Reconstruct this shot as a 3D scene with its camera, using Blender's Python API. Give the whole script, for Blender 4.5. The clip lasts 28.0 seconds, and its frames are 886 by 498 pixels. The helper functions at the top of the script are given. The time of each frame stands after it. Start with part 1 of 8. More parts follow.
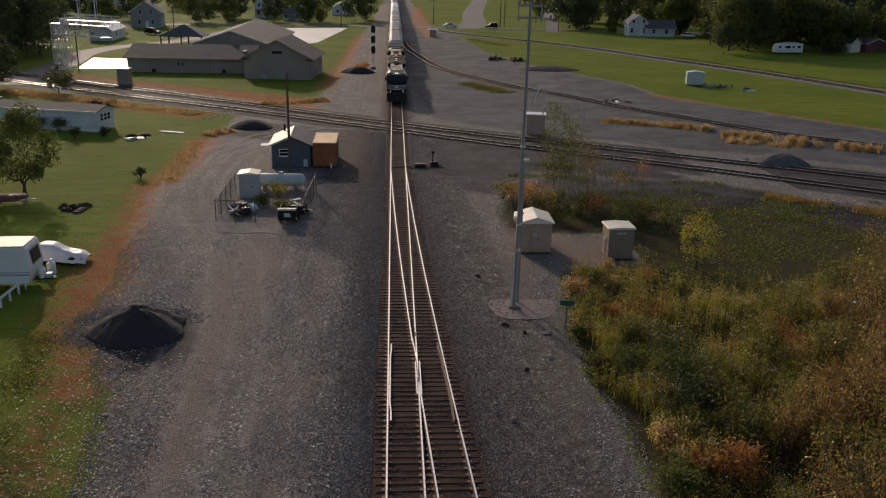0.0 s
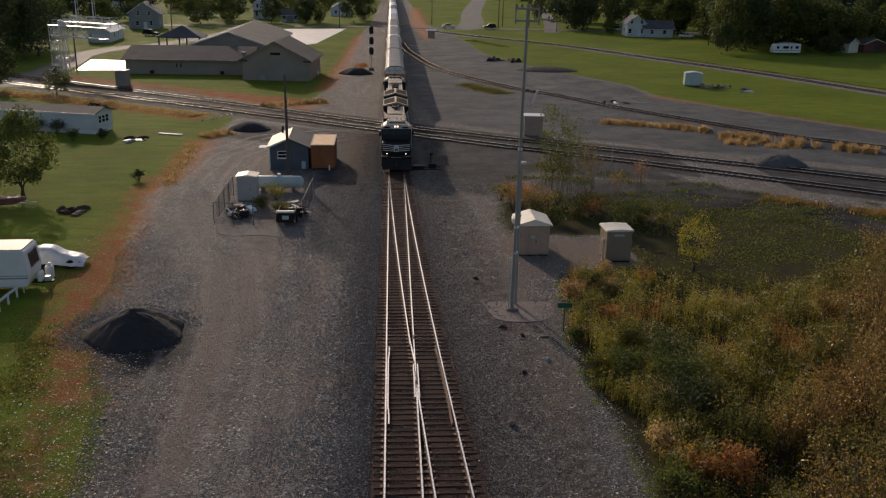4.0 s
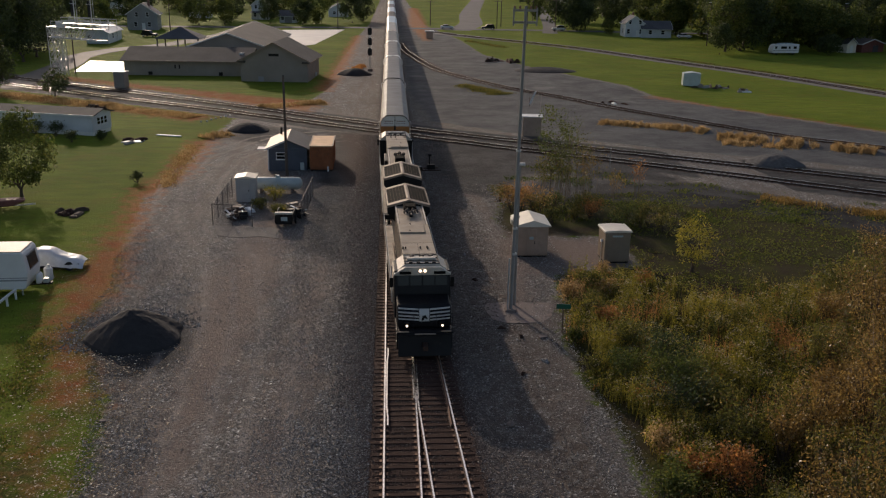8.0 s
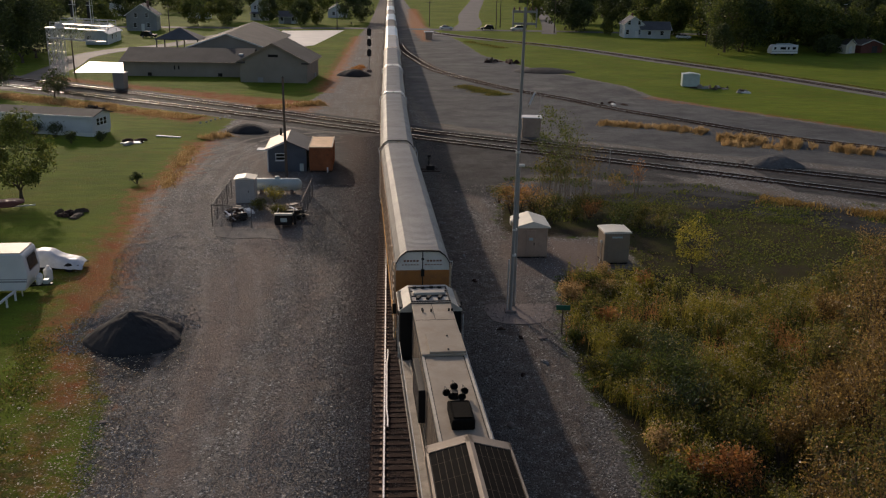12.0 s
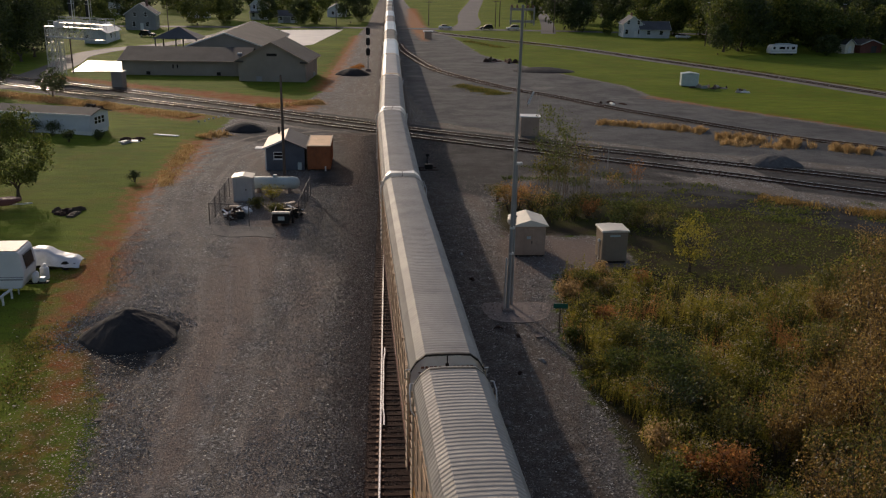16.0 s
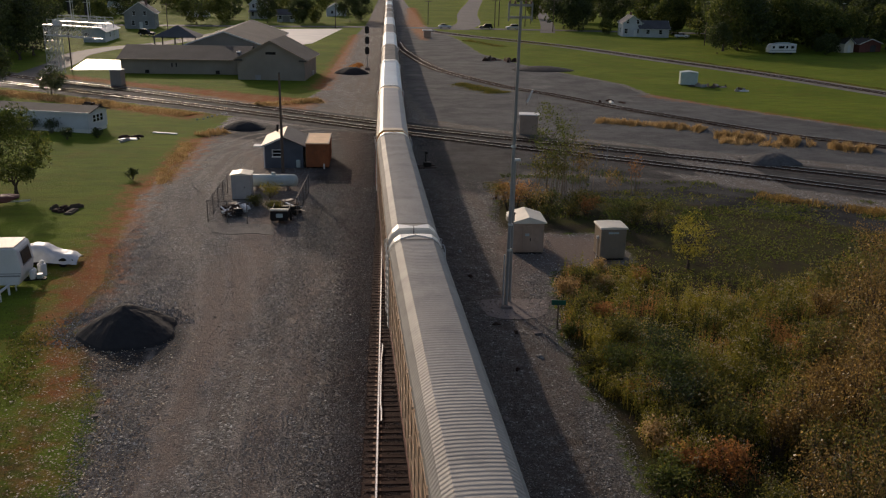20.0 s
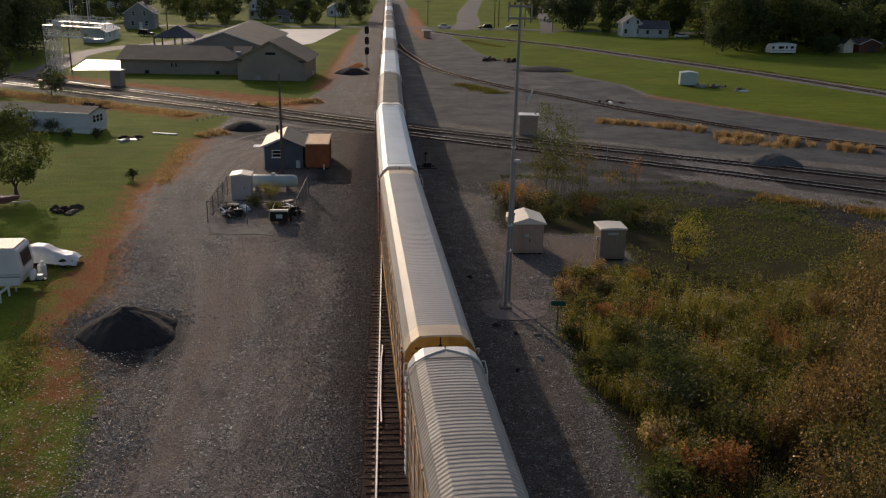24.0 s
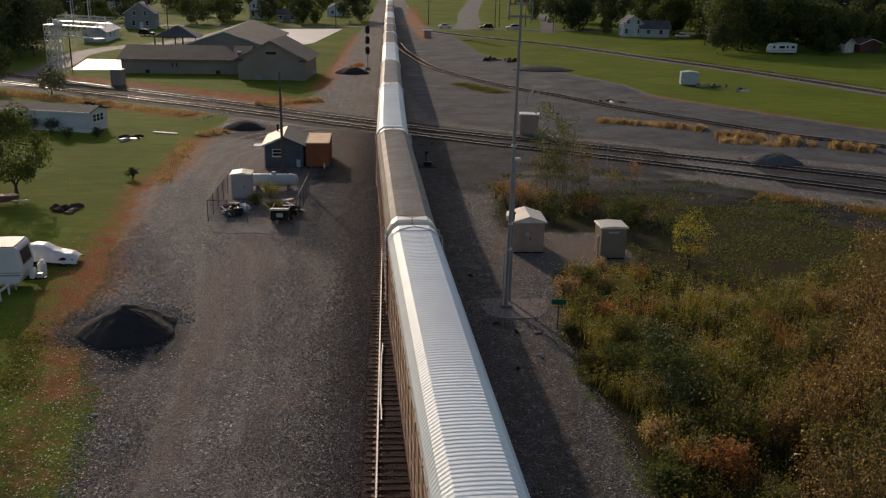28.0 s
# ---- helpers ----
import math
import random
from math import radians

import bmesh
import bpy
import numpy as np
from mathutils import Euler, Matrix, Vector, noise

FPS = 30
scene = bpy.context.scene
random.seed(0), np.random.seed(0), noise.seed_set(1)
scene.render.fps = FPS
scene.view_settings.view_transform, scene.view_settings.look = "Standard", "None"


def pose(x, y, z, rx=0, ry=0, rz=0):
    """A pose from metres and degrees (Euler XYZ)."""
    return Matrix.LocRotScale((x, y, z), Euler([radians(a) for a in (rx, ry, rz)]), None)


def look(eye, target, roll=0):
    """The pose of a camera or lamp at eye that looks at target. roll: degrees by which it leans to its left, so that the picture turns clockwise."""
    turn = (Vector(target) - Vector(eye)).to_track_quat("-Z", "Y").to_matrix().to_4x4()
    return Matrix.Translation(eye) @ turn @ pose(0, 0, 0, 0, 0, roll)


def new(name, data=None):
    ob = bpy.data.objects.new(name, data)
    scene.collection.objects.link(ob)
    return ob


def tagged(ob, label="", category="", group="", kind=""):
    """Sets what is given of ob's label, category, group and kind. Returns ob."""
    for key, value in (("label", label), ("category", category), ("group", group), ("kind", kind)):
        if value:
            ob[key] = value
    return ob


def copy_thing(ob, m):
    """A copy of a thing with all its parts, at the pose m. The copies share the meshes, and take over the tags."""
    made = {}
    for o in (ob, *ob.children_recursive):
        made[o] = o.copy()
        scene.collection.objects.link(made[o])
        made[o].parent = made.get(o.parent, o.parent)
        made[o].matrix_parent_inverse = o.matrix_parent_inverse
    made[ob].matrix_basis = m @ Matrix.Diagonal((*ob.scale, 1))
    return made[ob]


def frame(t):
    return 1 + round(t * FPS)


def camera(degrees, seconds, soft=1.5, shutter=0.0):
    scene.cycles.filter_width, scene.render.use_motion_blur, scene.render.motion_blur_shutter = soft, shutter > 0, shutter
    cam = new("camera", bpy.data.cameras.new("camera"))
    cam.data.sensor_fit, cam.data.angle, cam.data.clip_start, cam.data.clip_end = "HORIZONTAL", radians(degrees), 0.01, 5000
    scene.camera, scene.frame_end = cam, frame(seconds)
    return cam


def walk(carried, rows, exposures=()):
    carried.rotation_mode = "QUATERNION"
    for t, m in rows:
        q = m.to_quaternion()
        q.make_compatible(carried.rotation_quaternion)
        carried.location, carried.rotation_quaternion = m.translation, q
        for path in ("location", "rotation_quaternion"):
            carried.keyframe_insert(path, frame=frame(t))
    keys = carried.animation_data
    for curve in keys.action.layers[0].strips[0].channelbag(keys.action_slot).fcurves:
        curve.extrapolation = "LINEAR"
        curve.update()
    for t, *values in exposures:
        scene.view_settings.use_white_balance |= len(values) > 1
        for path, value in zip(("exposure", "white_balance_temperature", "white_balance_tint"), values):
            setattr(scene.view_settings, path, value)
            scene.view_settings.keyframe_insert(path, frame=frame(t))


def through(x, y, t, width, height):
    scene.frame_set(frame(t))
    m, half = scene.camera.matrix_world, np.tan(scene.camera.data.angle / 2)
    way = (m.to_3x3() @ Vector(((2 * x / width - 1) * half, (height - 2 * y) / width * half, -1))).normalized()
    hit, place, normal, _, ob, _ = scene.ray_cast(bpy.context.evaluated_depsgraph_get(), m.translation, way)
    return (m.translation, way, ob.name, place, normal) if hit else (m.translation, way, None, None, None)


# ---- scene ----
# ---- camera and path ----
cam = camera(53.08, 28.0, soft=1.2)
walk(cam, [
    (0, look((-0.533, -0.007, 19.796), (2.860, 57.074, 1.621), 1.167)),
    (1, look((-0.523, -0.021, 19.820), (2.883, 57.056, 1.639), 1.152)),
    (2, look((-0.498, -0.045, 19.873), (2.934, 57.029, 1.686), 1.137)),
    (3, look((-0.484, -0.043, 19.913), (2.967, 57.033, 1.737), 1.106)),
    (3.5, look((-0.484, -0.037, 19.922), (2.977, 57.042, 1.754), 1.103)),
    (5.5, look((-0.465, -0.040, 20.099), (3.062, 57.043, 1.959), 1.038)),
    (6.5, look((-0.478, -0.055, 20.090), (3.073, 57.028, 1.955), 1.041)),
    (8, look((-0.470, -0.077, 20.027), (3.081, 57.009, 1.900), 1.009)),
    (9.5, look((-0.491, -0.093, 20.049), (3.079, 56.994, 1.927), 1.002)),
    (11, look((-0.497, -0.092, 20.089), (3.097, 56.996, 1.976), 1.004)),
    (12.5, look((-0.486, -0.088, 20.052), (3.116, 57.008, 1.967), 1.001)),
    (14.5, look((-0.348, -0.056, 19.963), (3.272, 57.039, 1.879), 1.054)),
    (16, look((-0.363, -0.015, 19.940), (3.281, 57.075, 1.844), 1.068)),
    (17, look((-0.338, 0.002, 19.901), (3.311, 57.088, 1.794), 1.073)),
    (18, look((-0.296, -0.002, 19.826), (3.363, 57.085, 1.721), 1.087)),
    (19, look((-0.272, -0.014, 19.752), (3.398, 57.071, 1.648), 1.093)),
    (20, look((-0.274, -0.001, 19.732), (3.407, 57.082, 1.623), 1.107)),
    (21.5, look((-0.273, 0.012, 19.809), (3.420, 57.090, 1.687), 1.112)),
    (23.5, look((-0.274, -0.001, 19.807), (3.425, 57.079, 1.692), 1.102)),
    (25, look((-0.264, -0.055, 19.711), (3.410, 57.033, 1.615), 1.078)),
    (26.5, look((-0.274, 0.004, 19.634), (3.387, 57.096, 1.547), 1.092)),
    (28, look((-0.256, 0.020, 19.663), (3.396, 57.110, 1.570), 1.102)),
], exposures=[(0, -0.44, 6560, 17), (12, -0.48, 6560, 17), (28, -0.54, 6620, 17)])

# ---- world and sun ----
SUN_DIR = Vector((-0.365, 1.0, 0.385)).normalized()
world = bpy.data.worlds.new("world")
scene.world = world
world.use_nodes = True
wn = world.node_tree.nodes
sky = wn.new("ShaderNodeTexSky")
sky.sky_type = "NISHITA"
sky.sun_disc = False
sky.sun_elevation = math.asin(SUN_DIR.z)
sky.sun_rotation = math.atan2(SUN_DIR.x, SUN_DIR.y)
sky.dust_density = 2.0
sky.air_density = 1.0
world.node_tree.links.new(sky.outputs[0], wn["Background"].inputs[0])
wn["Background"].inputs[1].default_value = 0.13
sun = new("sun", bpy.data.lights.new("sun", "SUN"))
sun.data.energy = 3.05
sun.data.angle = radians(0.9)
sun.data.color = (1.0, 0.85, 0.66)
sun.matrix_world = look(SUN_DIR * 100, (0, 0, 0))


# ---- mesh and material helpers ----
class Build:
    """Collects faces of one mesh."""

    def __init__(self):
        self.v, self.f, self.m = [], [], []

    def face(self, pts, mi=0):
        n = len(self.v)
        self.v.extend(tuple(p) for p in pts)
        self.f.append(tuple(range(n, n + len(pts))))
        self.m.append(mi)
        return self

    def box(self, x0, x1, y0, y1, z0, z1, mi=0, tx=0.0, ty=0.0):
        """A box; tx, ty: how far each side leans in at the top."""
        n = len(self.v)
        self.v += [(x0, y0, z0), (x1, y0, z0), (x1, y1, z0), (x0, y1, z0),
                   (x0 + tx, y0 + ty, z1), (x1 - tx, y0 + ty, z1), (x1 - tx, y1 - ty, z1), (x0 + tx, y1 - ty, z1)]
        for q in ((0, 3, 2, 1), (4, 5, 6, 7), (0, 1, 5, 4), (1, 2, 6, 5), (2, 3, 7, 6), (3, 0, 4, 7)):
            self.f.append(tuple(n + i for i in q))
            self.m.append(mi)
        return self

    def prism(self, prof, axis, c0, c1, mi=0):
        """A closed outline (a, b) drawn out along an axis: 'x' takes (y, z), 'y' takes (x, z), 'z' takes (x, y)."""
        n, k = len(self.v), len(prof)
        for c in (c0, c1):
            for a, b in prof:
                self.v.append({"x": (c, a, b), "y": (a, c, b), "z": (a, b, c)}[axis])
        self.f += [tuple(range(n, n + k)), tuple(range(n + 2 * k - 1, n + k - 1, -1))]
        self.m += [mi, mi]
        for i in range(k):
            j = (i + 1) % k
            self.f.append((n + i, n + k + i, n + k + j, n + j))
            self.m.append(mi)
        return self

    def cyl(self, p0, p1, r0, r1=None, k=8, mi=0):
        p0, p1 = Vector(p0), Vector(p1)
        r1 = r0 if r1 is None else r1
        d = (p1 - p0).normalized()
        u = d.orthogonal().normalized()
        w = d.cross(u)
        n = len(self.v)
        for p, r in ((p0, r0), (p1, r1)):
            for i in range(k):
                a = 2 * math.pi * i / k
                self.v.append(tuple(p + (u * math.cos(a) + w * math.sin(a)) * r))
        for i in range(k):
            j = (i + 1) % k
            self.f.append((n + i, n + j, n + k + j, n + k + i))
            self.m.append(mi)
        self.f += [tuple(range(n + k - 1, n - 1, -1)), tuple(range(n + k, n + 2 * k))]
        self.m += [mi, mi]
        return self

    def tube(self, pts, r, k=6, mi=0):
        for a, b in zip(pts, pts[1:]):
            self.cyl(a, b, r, r, k, mi)
        return self

    def lathe(self, prof, k=16, mi=0, c=(0, 0, 0), axis="z"):
        """Turns (radius, height) round an axis."""
        n, m = len(self.v), len(prof)
        for r, h in prof:
            for i in range(k):
                a = 2 * math.pi * i / k
                p = (r * math.cos(a), r * math.sin(a), h)
                if axis == "x":
                    p = (h, p[0], p[1])
                elif axis == "y":
                    p = (p[1], h, p[0])
                self.v.append((c[0] + p[0], c[1] + p[1], c[2] + p[2]))
        for t in range(m - 1):
            for i in range(k):
                j = (i + 1) % k
                self.f.append((n + t * k + i, n + t * k + j, n + (t + 1) * k + j, n + (t + 1) * k + i))
                self.m.append(mi)
        return self

    def mesh(self, name, mats, bevel=0.0, smooth=False):
        me = bpy.data.meshes.new(name)
        me.from_pydata(self.v, [], self.f)
        for m in mats:
            me.materials.append(m)
        me.polygons.foreach_set("material_index", self.m)
        bm = bmesh.new()
        bm.from_mesh(me)
        bmesh.ops.recalc_face_normals(bm, faces=bm.faces)
        if bevel:
            bmesh.ops.bevel(bm, geom=list(bm.edges), offset=bevel, segments=1, affect="EDGES")
        if smooth:
            for f in bm.faces:
                f.smooth = True
        bm.to_mesh(me)
        bm.free()
        return me


def aslist(m):
    return m if isinstance(m, (list, tuple)) else [m]


def part(name, b, mats, parent, label="", bevel=0.0, smooth=False, at=None):
    ob = new(name, b.mesh(name, aslist(mats), bevel, smooth) if isinstance(b, Build) else b)
    ob.parent = parent
    if at is not None:
        ob.matrix_basis = at
    if label:
        ob["label"] = label
    return ob


def thing(name, x, y, z, rz, label, category, group="", kind=""):
    ob = new(name)
    ob.empty_display_size = 0.3
    ob.matrix_basis = pose(x, y, z, 0, 0, rz)
    return tagged(ob, label, category, group, kind)


def single(name, b, mats, x, y, z, rz, label, category, group="", kind="", bevel=0.0, smooth=False):
    ob = new(name, b.mesh(name, aslist(mats), bevel, smooth) if isinstance(b, Build) else b)
    ob.matrix_basis = pose(x, y, z, 0, 0, rz)
    return tagged(ob, label, category, group, kind)


def fast_mesh(name, verts, faces, mats, idx=None):
    me = bpy.data.meshes.new(name)
    me.from_pydata(verts, [], faces)
    for m in aslist(mats):
        me.materials.append(m)
    if idx is not None:
        me.polygons.foreach_set("material_index", idx)
    return me


class Nodes:
    """Short ways to lay out a material's nodes."""

    def __init__(self, name):
        self.mat = bpy.data.materials.new(name)
        self.mat.use_nodes = True
        self.t = self.mat.node_tree
        self.bsdf = self.t.nodes["Principled BSDF"]
        self.out = self.t.nodes["Material Output"]

    def add(self, kind, **inputs):
        n = self.t.nodes.new("ShaderNode" + kind)
        for k, val in inputs.items():
            self.put(n, k, val)
        return n

    def put(self, n, k, val):
        sock = n.inputs[int(k[1:])] if k[0] == "i" and k[1:].isdigit() else n.inputs[k.replace("_", " ")]
        if isinstance(val, bpy.types.NodeSocket):
            self.t.links.new(val, sock)
        else:
            sock.default_value = val

    def coords(self, which="Object"):
        return self.add("TexCoord").outputs[which]

    def noise(self, vec, scale, detail=4.0, rough=0.55):
        return self.add("TexNoise", Vector=vec, Scale=scale, Detail=detail, Roughness=rough).outputs[0]

    def ramp(self, fac, stops, linear=True):
        n = self.add("ValToRGB", Fac=fac)
        e = n.color_ramp.elements
        while len(e) < len(stops):
            e.new(0.5)
        for el, (pos, col) in zip(e, stops):
            el.position = pos
            el.color = (*col, 1) if isinstance(col, (tuple, list)) else (col, col, col, 1)
        return n.outputs[0]

    def mix(self, fac, a, b, blend="MIX"):
        n = self.t.nodes.new("ShaderNodeMix")
        n.data_type = "RGBA"
        n.blend_type = blend
        for sock, val in ((n.inputs[0], fac), (n.inputs[6], a), (n.inputs[7], b)):
            if isinstance(val, bpy.types.NodeSocket):
                self.t.links.new(val, sock)
            else:
                sock.default_value = (*val, 1) if isinstance(val, tuple) else val
        return n.outputs[2]

    def math(self, op, a, b=0.5, clamp=False):
        n = self.t.nodes.new("ShaderNodeMath")
        n.operation = op
        n.use_clamp = clamp
        for sock, val in zip(n.inputs, (a, b)):
            if isinstance(val, bpy.types.NodeSocket):
                self.t.links.new(val, sock)
            else:
                sock.default_value = val
        return n.outputs[0]

    def bump(self, height, strength=0.3, dist=0.02):
        self.put(self.bsdf, "Normal", self.add("Bump", Height=height, Strength=strength, Distance=dist).outputs[0])

    def set(self, **kw):
        for k, val in kw.items():
            self.put(self.bsdf, k, (*val, 1) if isinstance(val, tuple) and len(val) == 3 else val)
        return self.mat


def tone(c, k):
    return tuple(max(0.0, min(1.0, a * k)) for a in c)


def surface(name, base, rough=0.6, metal=0.0, var=0.25, scale=0.8, fine=14.0, bump=0.15, dirt=None, dirt_amount=0.45, stretch=None, spec=0.25):
    """A worn surface: two scales of tone, dirt in patches and a fine relief."""
    n = Nodes(name)
    co = n.coords()
    if stretch:
        co = n.add("Mapping", Vector=co, Scale=stretch).outputs[0]
    big, small = n.noise(co, scale), n.noise(co, fine, 5.0, 0.65)
    col = n.mix(n.ramp(big, [(0.3, 0.0), (0.7, 1.0)]), tone(base, 1 - var), tone(base, 1 + var))
    col = n.mix(n.math("MULTIPLY", n.ramp(small, [(0.35, 0.0), (0.7, 1.0)]), var * 1.2, True), col, tone(base, 0.72))
    info = n.add("ObjectInfo").outputs["Random"]
    col = n.mix(n.math("MULTIPLY", info, var * 0.8), col, tone(base, 0.7))
    if dirt:
        patch = n.ramp(n.noise(co, scale * 2.3, 6.0, 0.7), [(dirt_amount, 0.0), (dirt_amount + 0.22, 1.0)])
        col = n.mix(n.math("MULTIPLY", patch, 0.75), col, dirt)
    n.bump(small, bump)
    r = n.ramp(small, [(0.3, max(0.05, rough - 0.12)), (0.75, min(1.0, rough + 0.12))])
    return n.set(Base_Color=col, Roughness=r, Metallic=metal, Specular_IOR_Level=spec)


def leaf(name, stops, through=0.45, patch=0.25, rough=0.6):
    """Leaves: a tone for each leaf, and light that comes through them."""
    n = Nodes(name)
    rnd = n.add("NewGeometry").outputs["Random Per Island"]
    big = n.noise(n.add("NewGeometry").outputs["Position"], patch, 3.0)
    fac = n.math("ADD", n.math("MULTIPLY", rnd, 0.55), n.math("MULTIPLY", n.math("SUBTRACT", big, 0.28), 1.05), True)
    col = n.ramp(fac, stops)
    n.set(Base_Color=col, Roughness=rough)
    tr = n.add("BsdfTranslucent", Color=col)
    mx = n.add("MixShader", Fac=through)
    n.t.links.new(n.bsdf.outputs[0], mx.inputs[1])
    n.t.links.new(tr.outputs[0], mx.inputs[2])
    n.t.links.new(mx.outputs[0], n.out.inputs[0])
    return n.mat


def glow(name, col, strength):
    n = Nodes(name)
    n.set(Base_Color=(0.8, 0.8, 0.75), Emission_Color=col, Emission_Strength=strength)
    return n.mat


